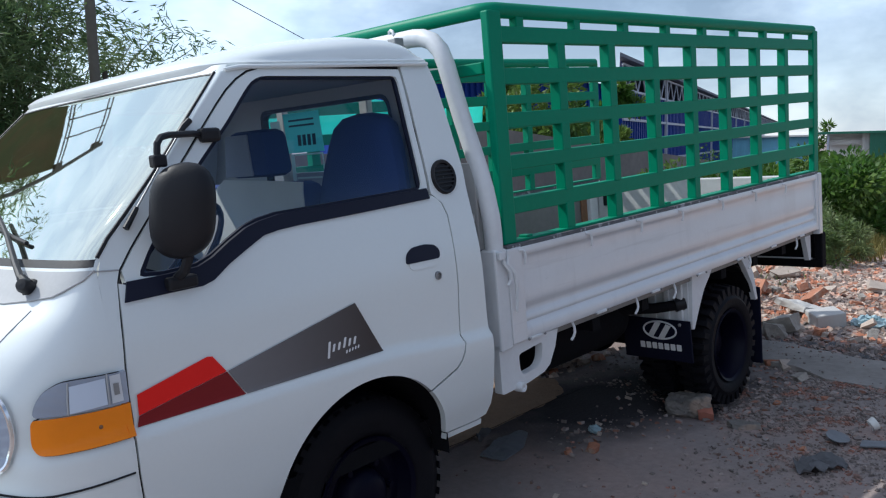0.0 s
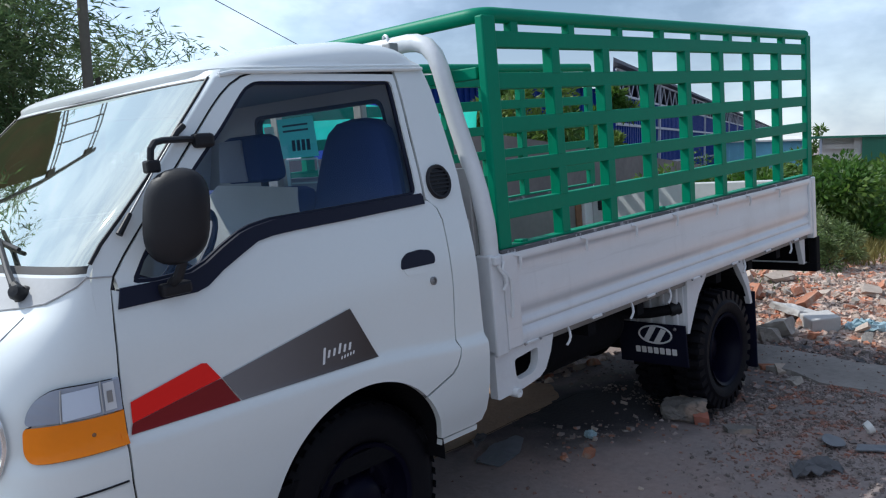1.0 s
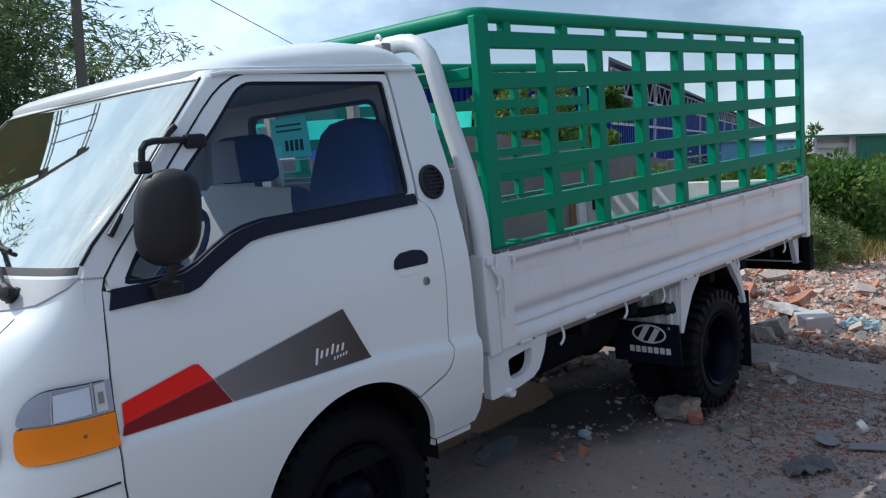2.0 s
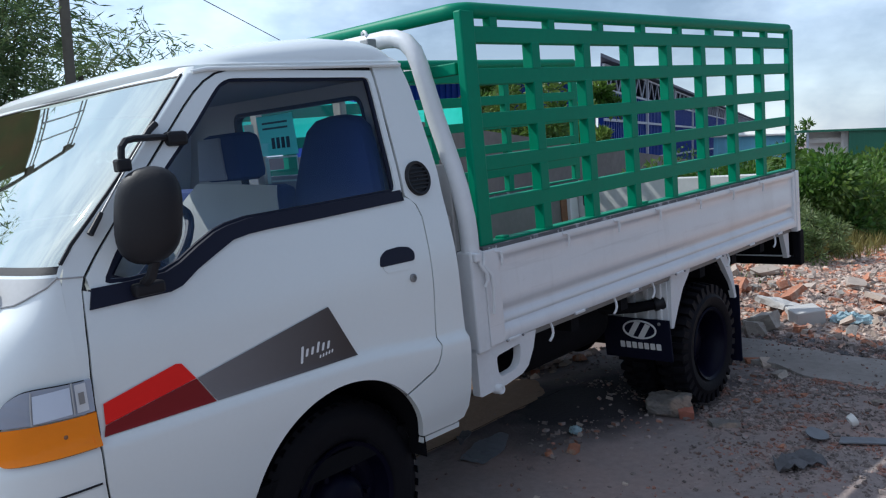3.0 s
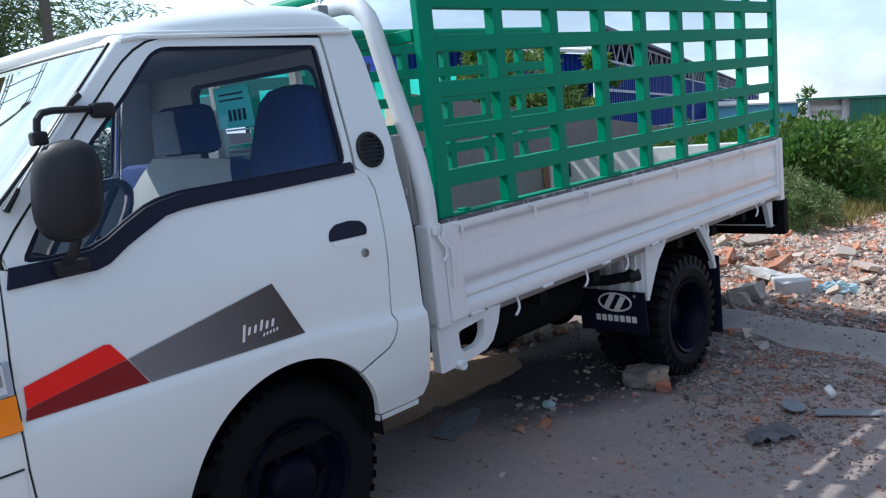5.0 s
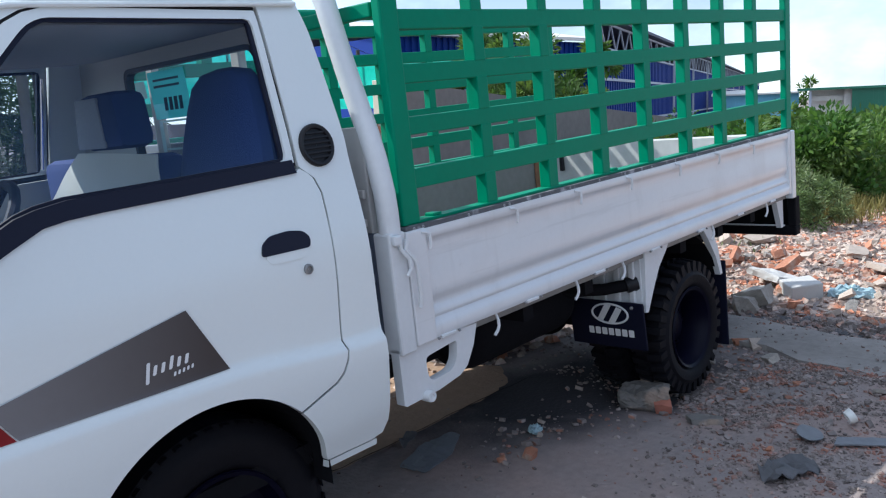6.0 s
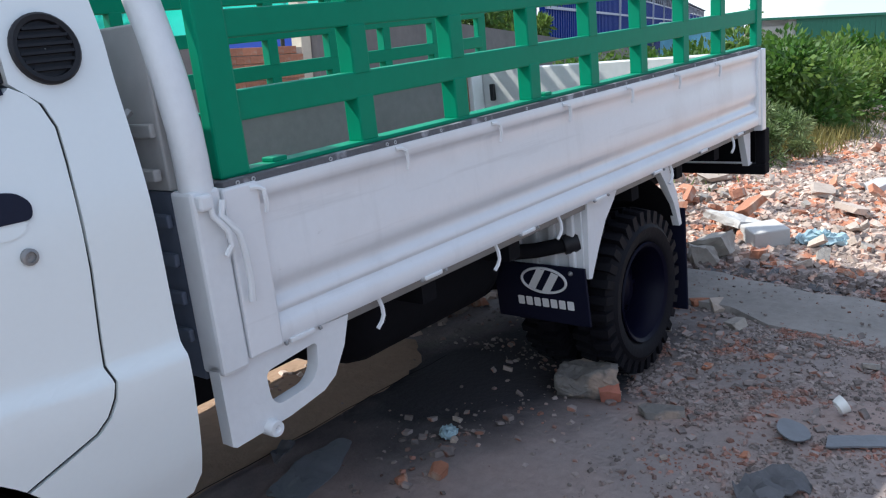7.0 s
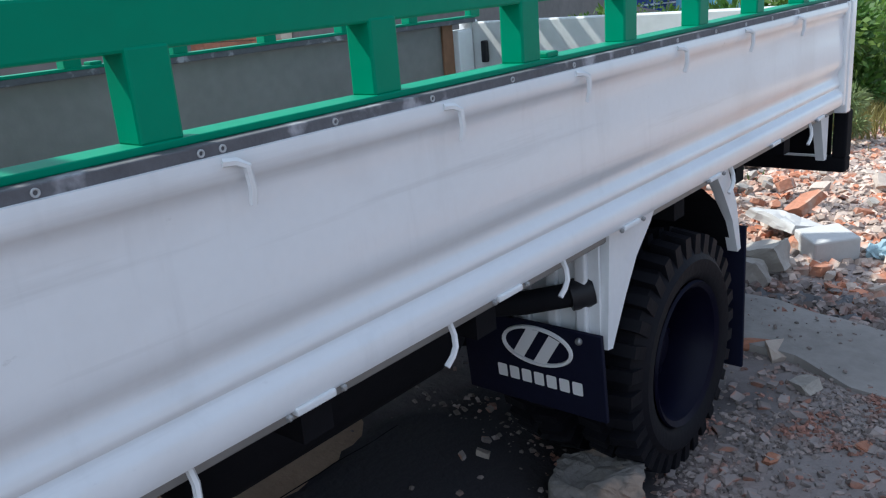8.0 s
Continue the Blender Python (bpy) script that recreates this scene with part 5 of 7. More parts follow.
for sign in (-1, 1):
    y = sign * 0.815
    for x in (FRONT_X + 0.01, TAIL_X + 0.02):
        lo, hi = sorted((y + sign * 0.028, y - sign * 0.008))
        part("corner_post", one_box((x - 0.038, lo, 1.004), (x + 0.038, hi, TOP - 0.005), 0.006), GREEN, cage)
    for z in RAILS:
        part("rail", one_box((FRONT_X, y - 0.022, z - RAIL_HALF[z]), (TAIL_X, y + 0.022, z + RAIL_HALF[z]), 0.004), GREEN, cage)
    part("foot_rail", one_box((FRONT_X, y - 0.026, 1.004), (TAIL_X, y + 0.026, 1.014), 0.002), GREEN, cage)
    zs = [1.012] + RAILS[::-1]
    for x in PICKETS:
        for z0, z1 in zip(zs, zs[1:]):
            part("picket", one_box((x - 0.028, y - 0.024, z0 + (0.0 if z0 < 1.1 else 0.024)), (x + 0.028, y + 0.024, z1 - 0.024), 0.004), GREEN, cage)
    for x in [0.934 + 0.3755 * k for k in range(8)]:
        part("picket", one_box((x - 0.022, y - 0.018, RAILS[0] + 0.024), (x + 0.022, y + 0.018, TOP - 0.02), 0.003), GREEN, cage)
    for x in (0.90, 2.0):
        part("foot_lug", one_box((x - 0.02, y - 0.02, 1.013), (x + 0.02, y + 0.02, 1.024), 0.003), GREEN, cage)
ring = [Vector((TAIL_X + 0.02, -0.815, TOP))] + [Vector((FRONT_X + 0.06 - 0.06 * math.sin(a), -0.755 - 0.06 * math.cos(a), TOP)) for a in (radians(15 * k) for k in range(7))]
part("top_tube", one_tube(ring + [Vector((p.x, -p.y, p.z)) for p in reversed(ring)], 0.029, 12), GREEN, cage, "green top tube bent round the cage", smooth=True)
for z in (1.66,):
    part("end_rail", one_box((FRONT_X - 0.02, -0.79, z - 0.022), (FRONT_X + 0.02, 0.79, z + 0.022), 0.004), GREEN, cage)

# the cage spreads a little towards the tail and its top
for ob in cage.children:
    for v in ob.data.vertices:
        k, up = (v.co.x - FRONT_X) / (TAIL_X - FRONT_X), max(0.0, v.co.z - 1.0)
        v.co += Vector((0.055 * k * up, 0, 0.040 * k * up))

# ---- ground: one sheet to the horizon ----
def height(x, y):
    """The lie of the land: trodden earth round the truck, a rubble field behind it, lower ground beyond."""
    d = math.hypot(x - 1.5, y + 1)
    h = 0.012 * noise.noise(Vector((x * 1.3, y * 1.3, 0))) + 0.006 * noise.noise(Vector((x * 5, y * 5, 3)))
    h += 0.006 * noise.noise(Vector((x * 13, y * 13, 5))) if d < 9 else 0
    for wx, wy, deep in ((2.60, -0.78, 0.075), (2.60, 0.62, 0.12), (0.0, -0.76, 0.055), (0.0, 0.66, 0.11)):
        h -= deep * math.exp(-((x - wx) ** 2 + (y - wy) ** 2) / 0.16)
    heap = max(0.0, min(1.0, (x - 3.9) / 2.2)) * max(0.0, min(1.0, (14 - x) / 4))
    h += heap * (0.10 + 0.07 * noise.noise(Vector((x * 0.9, y * 0.9, 8))))
    far = max(0.0, d - 16.0)
    return h - 3.0 * (1 - math.exp(-far / 25)) * 1.0


def axis(near, far):
    out = [0.0]
    step = near
    while out[-1] < far:
        out.append(out[-1] + step)
        if out[-1] > 6.5:
            step *= 1.25
    return [-v for v in reversed(out[1:])] + out


bm = bmesh.new()
xs, ys = [2.0 + v for v in axis(0.07, 900)], [-1.0 + v for v in axis(0.07, 900)]
grid = [[bm.verts.new((x, y, height(x, y))) for y in ys] for x in xs]
for i in range(len(xs) - 1):
    for j in range(len(ys) - 1):
        bm.faces.new((grid[i][j], grid[i + 1][j], grid[i + 1][j + 1], grid[i][j + 1]))
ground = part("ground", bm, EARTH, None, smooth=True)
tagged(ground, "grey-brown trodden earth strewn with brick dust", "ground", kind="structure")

# ---- more materials for the surroundings ----
def leaf_material(name, colour, second, through):
    """Thin leaves: two greens by clump, some light coming through."""
    mat = material(name, colour, 0.55, vary=0.12, grain=6, stain=0.9, stain_vary=0.25, bump=0.0, second=second, island=0.35, second_at=(0.42, 0.62))
    n, l = mat.node_tree.nodes, mat.node_tree.links
    b, out = n["Principled BSDF"], n["Material Output"]
    thin, mix = n.new("ShaderNodeBsdfTranslucent"), n.new("ShaderNodeMixShader")
    mix.inputs[0].default_value = through
    l.new(b.inputs["Base Color"].links[0].from_socket, thin.inputs["Color"])
    l.new(b.outputs[0], mix.inputs[1])
    l.new(thin.outputs[0], mix.inputs[2])
    l.new(mix.outputs[0], out.inputs["Surface"])
    return mat


LEAF = leaf_material("bush_leaf", (0.055, 0.135, 0.018), (0.15, 0.22, 0.045), 0.45)
GREYLEAF = leaf_material("grey_green_leaf", (0.115, 0.18, 0.055), (0.19, 0.23, 0.095), 0.35)
DRYGRASS = leaf_material("dry_grass", (0.24, 0.20, 0.06), (0.13, 0.16, 0.04), 0.3)
BAMBOOLEAF = leaf_material("bamboo_leaf", (0.095, 0.165, 0.065), (0.18, 0.23, 0.10), 0.6)
YELLOWLEAF = leaf_material("yellow_green_leaf", (0.13, 0.20, 0.035), (0.06, 0.13, 0.025), 0.4)
CULM = material("bamboo_stem", (0.10, 0.11, 0.05), 0.6, vary=0.2, bump=0.05)
POLEWOOD = material("weathered_wood", (0.06, 0.052, 0.042), 0.9, grain=20, vary=0.2, bump=0.2)
POLEGREY = material("grey_weathered_pole", (0.13, 0.12, 0.10), 0.9, grain=20, vary=0.2, stain=4, stain_vary=0.2, bump=0.2)
BLUESHEET = material("blue_sheet_metal", (0.006, 0.034, 0.23), 0.6, spec=0.2, grain=3, vary=0.06, stain=0.3, stain_vary=0.12, bump=0.0)
BLUEROOF = material("dark_roof_sheet", (0.07, 0.08, 0.12), 0.6, grain=3, vary=0.08, bump=0.0)
TRUSS = material("pale_steel_truss", (0.42, 0.45, 0.52), 0.5, vary=0.05, bump=0.0)
OLIVE = material("olive_board_paint", (0.10, 0.105, 0.04), 0.8, grain=8, vary=0.15, stain=1.5, stain_vary=0.3, bump=0.05, second=(0.13, 0.09, 0.04), second_at=(0.45, 0.6))
GREENSHEET = material("green_sheet_metal", (0.012, 0.13, 0.075), 0.5, grain=3, vary=0.06, stain=0.3, stain_vary=0.1, bump=0.0)
CANVAS = material("white_canvas", (0.72, 0.70, 0.66), 0.8, grain=6, vary=0.06, bump=0.1)
SEABLUE = material("pale_blue_wall", (0.20, 0.50, 0.64), 0.6, grain=2, vary=0.1, stain=0.6, stain_vary=0.3, bump=0.0)
NET = leaf_material("green_shade_net", (0.03, 0.50, 0.36), (0.06, 0.58, 0.46), 0.55)
WALLGREY = material("rendered_wall", (0.20, 0.18, 0.17), 0.92, grain=9, vary=0.2, stain=0.9, stain_vary=0.35, bump=0.2)
FOAM = material("white_foam", (0.47, 0.455, 0.44), 0.85, grain=40, vary=0.06, stain=6, stain_vary=0.1, bump=0.1)
BLUEBAG = material("blue_plastic_bag", (0.32, 0.44, 0.48), 0.45, grain=14, vary=0.15, stain=6, stain_vary=0.3, bump=0.2)
CERAMIC = material("white_ceramic", (0.72, 0.71, 0.68), 0.25, vary=0.04, bump=0.0, coat=0.3)
SLATE = material("blue_grey_sheet", (0.165, 0.17, 0.185), 0.6, grain=25, vary=0.12, stain=8, stain_vary=0.2, bump=0.08)
RAG = material("black_rag", (0.11, 0.108, 0.115), 0.9, grain=40, vary=0.3, stain=7, stain_vary=0.3, bump=0.3)


def ground_sheet(name, bm, mat, label, category, group="", kind="", smooth=False, m=Matrix()):
    ob = part(name, bm, mat, None, "", smooth)
    ob.matrix_world = m
    return tagged(ob, label, category, group, kind)


# ---- broken masonry ----
def chunk_mesh(name, size, seed, mat, rough=0.2, cuts=3):
    """A broken block: a brick-shaped body with corners knocked off."""
    rnd = random.Random(seed)
    bm = bmesh.new()
    bmesh.ops.create_cube(bm, size=1.0)
    for v in bm.verts:
        v.co = Vector((v.co.x * size[0] * (1 + rnd.uniform(-rough, rough)), v.co.y * size[1] * (1 + rnd.uniform(-rough, rough)), v.co.z * size[2] * (1 + rnd.uniform(-rough, rough))))
    for _ in range(cuts):
        no = Vector((rnd.uniform(-1, 1), rnd.uniform(-1, 1), rnd.uniform(-0.6, 1))).normalized()
        reach = max(v.co.dot(no) for v in bm.verts)
        co = no * reach * rnd.uniform(0.62, 0.9)
        g = bmesh.ops.bisect_plane(bm, geom=bm.verts[:] + bm.edges[:] + bm.faces[:], plane_co=co, plane_no=no, clear_outer=True)
        bmesh.ops.holes_fill(bm, edges=[e for e in g["geom_cut"] if isinstance(e, bmesh.types.BMEdge)])
    bmesh.ops.recalc_face_normals(bm, faces=bm.faces[:])
    me = bpy.data.meshes.new(name)
    bm.to_mesh(me)
    bm.free()
    me.materials.append(mat)
    return me


BRICKS = [chunk_mesh("broken_brick", s, 10 + i, BRICK, 0.22, 5) for i, s in enumerate(((0.20, 0.095, 0.055), (0.13, 0.095, 0.055), (0.10, 0.09, 0.05), (0.16, 0.06, 0.05), (0.08, 0.07, 0.05), (0.18, 0.10, 0.02), (0.12, 0.08, 0.02)))]
MORTARS = [chunk_mesh("mortar_lump", s, 40 + i, MORTAR, 0.3, 4) for i, s in enumerate(((0.16, 0.12, 0.07), (0.10, 0.09, 0.05), (0.22, 0.14, 0.04), (0.08, 0.07, 0.05), (0.14, 0.07, 0.05)))]
STONES = [chunk_mesh("concrete_chunk", s, 70 + i, CONCRETE, 0.25, 4) for i, s in enumerate(((0.24, 0.17, 0.10), (0.16, 0.12, 0.07), (0.30, 0.20, 0.06), (0.12, 0.10, 0.06)))]
rnd = random.Random(5)
KINDS = ((BRICKS, "broken_brick", "broken orange clay brick lying in rubble", "brick", "broken bricks"),
         (MORTARS, "mortar_lump", "pale lump of old mortar lying in rubble", "rubble", "mortar lumps"),
         (STONES, "concrete_chunk", "grey broken concrete chunk lying in rubble", "rubble", "concrete chunks"))


def drop(kind, x, y, scale=1.0, lift=0.0, mesh=None, turn=None):
    meshes, name, label, category, group = KINDS[kind]
    me = mesh or rnd.choice(meshes)
    ob = new(name, me)
    low = min((v.co.z for v in me.vertices))
    tilt = 22 if lift == 0 else 40
    ob.matrix_world = Matrix.Translation((x, y, height(x, y) - low * scale * 0.75 + lift)) @ Euler((radians(rnd.uniform(-tilt, tilt)), radians(rnd.uniform(-tilt, tilt)), radians(rnd.uniform(0, 360) if turn is None else turn))).to_matrix().to_4x4() @ Matrix.Scale(scale, 4)
    return tagged(ob, label, category, group)


count, tally = 0, [0, 0, 0]
while count < 900:
    x, y = rnd.uniform(3.75, 8.2), rnd.uniform(-3.6, 2.6)
    if rnd.random() > (1.0 if x < 6.5 else 0.55):
        continue
    if x < 4.3 and rnd.random() < 0.4:
        continue
    if x > 6.6 and y > -0.9 + 0.25 * (x - 6.6) and y < 1.9:
        continue
    kind = rnd.choices((0, 1, 2), (0.50, 0.30, 0.20))[0]
    if tally[kind] >= 270:
        count += 1
        continue
    tally[kind] += 1
    drop(kind, x, y, rnd.uniform(0.28, 0.8) * (0.7 if kind == 2 else 1), lift=rnd.choice((0, 0, 0.03, 0.07)) * min(1, max(0, x - 3.9)))
    count += 1
# pieces that stand out on the trodden ground
for kind, x, y, s in ((0, 1.42, -0.73, 0.62), (0, 1.33, -0.66, 0.4), (0, 3.43, -0.76, 0.75), (1, 3.42, -0.86, 0.75), (1, 3.30, -0.62, 0.5), (1, 2.25, -0.42, 0.35), (0, 2.9, 0.2, 0.7), (1, 2.8, 0.25, 0.8),
                      (0, 2.6, 0.35, 0.7), (1, 2.4, 0.5, 0.7), (2, 3.65, -0.38, 0.8), (2, 4.05, -0.30, 0.9), (2, 4.2, -0.55, 0.7), (2, 3.9, -0.2, 0.8), (0, 4.34, -0.72, 0.8), (1, 1.62, -0.64, 0.32), (1, 1.75, -0.55, 0.28),
                      (0, 2.05, -1.45, 0.35), (0, 2.75, -1.05, 0.4), (0, 2.95, -1.25, 0.42), (2, 3.0, -1.6, 0.3), (1, 2.45, -2.1, 0.3), (1, 1.25, -1.1, 0.18), (1, 0.9, -0.9, 0.16), (1, 1.9, -1.25, 0.16), (2, 3.05, -0.75, 0.32), (2, 3.2, -1.0, 0.36)):
    drop(kind, x, y, s)
for x, y in ((4.62, 0.2), (4.70, 0.12), (4.78, 0.25), (4.66, 0.32), (4.85, 0.10), (4.72, 0.02), (4.9, 0.3), (4.8, -0.02), (4.95, -0.45), (5.3, 0.1), (5.45, -0.2), (5.0, 0.5)):
    drop(0, x, y, 0.95, lift=rnd.choice((0.02, 0.06, 0.11)), mesh=BRICKS[rnd.choice((0, 3, 0))])


CHIPSTONE = material("chip_stone", (0.24, 0.20, 0.185), 0.95, grain=30, vary=0.2, stain=9, stain_vary=0.3, bump=0.3, random_vary=0.4, second=(0.29, 0.145, 0.105), second_at=(0.52, 0.6))
CHIPS = [chunk_mesh("stone_chip", s, 200 + i, CHIPSTONE, 0.3, 3) for i, s in enumerate(((0.05, 0.035, 0.018), (0.035, 0.03, 0.015), (0.06, 0.03, 0.014), (0.04, 0.035, 0.02)))]
for _ in range(210):
    x, y = rnd.gauss(2.8, 0.42), rnd.gauss(-1.2, 0.34)
    if rnd.random() < 0.12:
        x, y = rnd.gauss(1.6, 0.3), rnd.gauss(-0.62, 0.14)
    me = rnd.choice(CHIPS)
    ob = new("stone_chip", me)
    ob.matrix_world = Matrix.Translation((x, y, height(x, y) + 0.006)) @ Euler((rnd.uniform(-0.3, 0.3), rnd.uniform(-0.3, 0.3), rnd.uniform(0, 6.3))).to_matrix().to_4x4() @ Matrix.Scale(rnd.uniform(0.35, 1.0), 4)
    tagged(ob, "small masonry chip lying on trodden earth", "stone", "stone chips")


def litter(name, mat, n, area, size, seed, label, dense, lie=None):
    """Countless small chips, as one sheet of loose islands."""
    r = random.Random(seed)
    verts, faces = [], []
    made = 0
    while made < n:
        x, y = r.uniform(area[0], area[1]), r.uniform(area[2], area[3])
        if r.random() > dense(x, y):
            continue
        s = size[0] + (size[1] - size[0]) * r.random() ** 2.2
        z = (lie or height)(x, y) + s * 0.12
        q = Euler((r.uniform(-0.5, 0.5), r.uniform(-0.5, 0.5), r.uniform(0, 6.3))).to_matrix()
        a, b, c = s * r.uniform(0.6, 1.1), s * r.uniform(0.4, 0.8), s * r.uniform(0.18, 0.5)
        base = len(verts)
        for px, py, pz in ((-1, -1, -1), (1, -1, -1), (1, 1, -1), (-1, 1, -1), (-0.7, -0.8, 1), (0.8, -0.6, 1), (0.6, 0.8, 1), (-0.8, 0.6, 1)):
            v = q @ Vector((px * a / 2 * r.uniform(0.7, 1.2), py * b / 2 * r.uniform(0.7, 1.2), pz * c / 2))
            verts.append((x + v.x, y + v.y, z + v.z))
        faces += [tuple(base + i for i in f) for f in ((0, 1, 5, 4), (1, 2, 6, 5), (2, 3, 7, 6), (3, 0, 4, 7), (4, 5, 6, 7))]
        made += 1
    me = bpy.data.meshes.new(name)
    me.from_pydata(verts, [], faces)
    me.materials.append(mat)
    return tagged(new(name, me), label, "rubble", kind="stuff")


def near_wheel(x, y):
    """How thickly the trodden ground is strewn: most behind the wheel and by the slab."""
    d = 0.06 + 0.9 * math.exp(-((x - 2.85) ** 2) / 0.45 - ((y + 1.25) ** 2) / 0.4) + 0.35 * math.exp(-((x - 1.65) ** 2) / 0.08 - ((y + 0.62) ** 2) / 0.03)
    d += 0.35 * math.exp(-((x - 2.0) ** 2) / 0.15 - ((y + 1.55) ** 2) / 0.10)
    if x < 2.35 and y > -1.15 - 0.3 * noise.noise(Vector((x * 2, y * 2, 1))):
        d *= 0.25 if y < -0.58 else 0.07
    return d * (1 if noise.noise(Vector((x * 3, y * 3, 4))) > -0.15 else 0.25)


DARKMIX = material("trodden_chips", (0.235, 0.193, 0.176), 0.95, grain=30, vary=0.2, stain=6, stain_vary=0.3, bump=0.3, island=0.45, second=(0.25, 0.125, 0.095), second_at=(0.50, 0.62))
litter("ground_chips", DARKMIX, 17000, (0.2, 4.2, -3.2, 0.6), (0.004, 0.028), 21, "small grey and red masonry chips on the earth", near_wheel)
litter("rubble_chips", MIXED, 42000, (3.66, 9.5, -4.5, 3.5), (0.012, 0.085), 22, "small broken brick and mortar covering the lot", lambda x, y: min(1.0, 0.4 + (x - 3.66) * 0.8))
PALECHIP = material("pale_chip", (0.50, 0.39, 0.325), 0.95, grain=30, vary=0.15, stain=6, stain_vary=0.2, bump=0.2, island=0.35)
litter("mortar_chips", PALECHIP, 26000, (4.2, 9.5, -4.5, 3.5), (0.012, 0.08), 23, "pale mortar crumbs covering the lot", lambda x, y: min(1.0, 0.3 + (x - 4.2)))
litter("far_side_chips", PALECHIP, 1500, (0.5, 4.0, 0.2, 3.0), (0.02, 0.09), 24, "pale crumbs on sunny sand", lambda x, y: 0.8 if noise.noise(Vector((x * 2, y * 2, 9))) > 0 else 0.2)

litter("far_rubble", PALECHIP, 22000, (9.3, 22.0, -8.0, 0.7), (0.03, 0.15), 25, "pale brick and mortar crumbs farther off", lambda x, y: 0.9 if noise.noise(Vector((x * 0.8, y * 0.8, 6))) > -0.2 else 0.25)
SAND = material("pale_sand", (0.47, 0.39, 0.32), 0.95, grain=18, vary=0.18, stain=1.5, stain_vary=0.2, bump=0.3, bump_scale=30)
bm = bmesh.new()
sheet(bm, [(5.9, -2.0), (7.2, -1.2), (9.0, -0.5), (13.0, -0.1), (18.0, 0.3), (23.0, 0.2), (23.0, -8.0), (12.0, -8.0), (8.0, -5.5), (6.4, -3.6)], lambda a, b: Vector((a, b, height(a, b) + 0.008 + 0.02 * noise.noise(Vector((a * 0.9, b * 0.9, 2))))), cut_a=0.25, cut_b=0.25)
tagged(part("sandy_ground", bm, SAND, None, smooth=True), "pale sandy bare ground beyond the rubble", "ground", kind="structure")

# brown earth under the truck, beyond a straight crack in the trodden ground
BROWN = material("brown_earth", (0.37, 0.245, 0.165), 0.95, grain=24, vary=0.2, stain=2.2, stain_vary=0.2, bump=0.4, bump_scale=45)
bm = bmesh.new()
ragged = [(a + 0.06 * noise.noise(Vector((a * 9, b * 9, 2))) * min(1, max(0, a - 1.3)), b + 0.05 * noise.noise(Vector((a * 11, b * 11, 5))) * min(1, max(0, a - 1.3))) for a, b in
          dense([(0.62, -0.213), (1.30, -0.178), (1.80, -0.152), (2.05, -0.12), (2.25, 0.05), (2.3, 0.25), (2.2, 0.7), (2.1, 1.6), (1.2, 2.2), (0.3, 1.5), (0.2, 0.2)], 0.05)]
sheet(bm, ragged, lambda a, b: Vector((a, b, height(a, b) + 0.005 + 0.004 * noise.noise(Vector((a * 4, b * 4, 7))))), cut_a=0.06, cut_b=0.06)
tagged(part("brown_earth", bm, BROWN, None, smooth=True), "brown sandy earth under the parked truck", "ground", kind="structure")
bm = bmesh.new()
crack = [(0.62 + 0.055 * k, -0.213 + 0.0028 * k + 0.005 * noise.noise(Vector((k * 0.7, 0, 1)))) for k in range(30)]
for (x0, y0), (x1, y1) in zip(crack, crack[1:]):
    w0, w1 = 0.0022 + 0.003 * abs(noise.noise(Vector((x0 * 9, 1, 1)))), 0.0022 + 0.003 * abs(noise.noise(Vector((x1 * 9, 1, 1))))
    bm.faces.new([bm.verts.new((x, y, height(x, y) + 0.010)) for x, y in ((x0, y0 - w0), (x1, y1 - w1), (x1, y1 + w1), (x0, y0 + w0))])
tagged(part("ground_crack", bm, CHASSIS, None), "thin dark crack running through the trodden ground", "crack", kind="structure")

# the stone wedged by the rear wheel, with a bit of brick stuck to it
bm = bmesh.new()
CHOCK = material("crumbling_concrete", (0.155, 0.142, 0.130), 0.95, grain=35, vary=0.25, stain=9, stain_vary=0.3, bump=0.6, bump_scale=40, second=(0.26, 0.20, 0.16), second_at=(0.52, 0.62))
tmp = chunk_mesh("wedge", (0.25, 0.16, 0.125), 131, CONCRETE, 0.2, 5)
bm.from_mesh(tmp)
bmesh.ops.triangulate(bm, faces=bm.faces[:])
bmesh.ops.subdivide_edges(bm, edges=bm.edges[:], cuts=7, use_grid_fill=True)
for v in bm.verts:
    v.co += 0.022 * noise.noise_vector(v.co * 9) + 0.013 * noise.noise_vector(v.co * 27) + 0.005 * noise.noise_vector(v.co * 70)
wedge = ground_sheet("wheel_chock_stone", bm, CHOCK, "rough grey concrete lump wedged by the rear tyre", "stone", m=Matrix.Translation((2.275, -0.775, height(2.275, -0.775) + 0.045)) @ pose(0, 0, 0, 4, -6, -58))
bm = bmesh.new()
REDBRICK = material("red_brick", (0.34, 0.125, 0.085), 0.9, grain=30, vary=0.2, stain=7, stain_vary=0.25, bump=0.35)
bm.from_mesh(chunk_mesh("stuck", (0.075, 0.045, 0.06), 133, BRICK, 0.2, 3))
part("brick_remnant", bm, REDBRICK, wedge, "orange brick remnant").matrix_basis = pose(0.075, -0.072, -0.02, 10, 0, 5)

# concrete slab behind the truck
bm = bmesh.new()
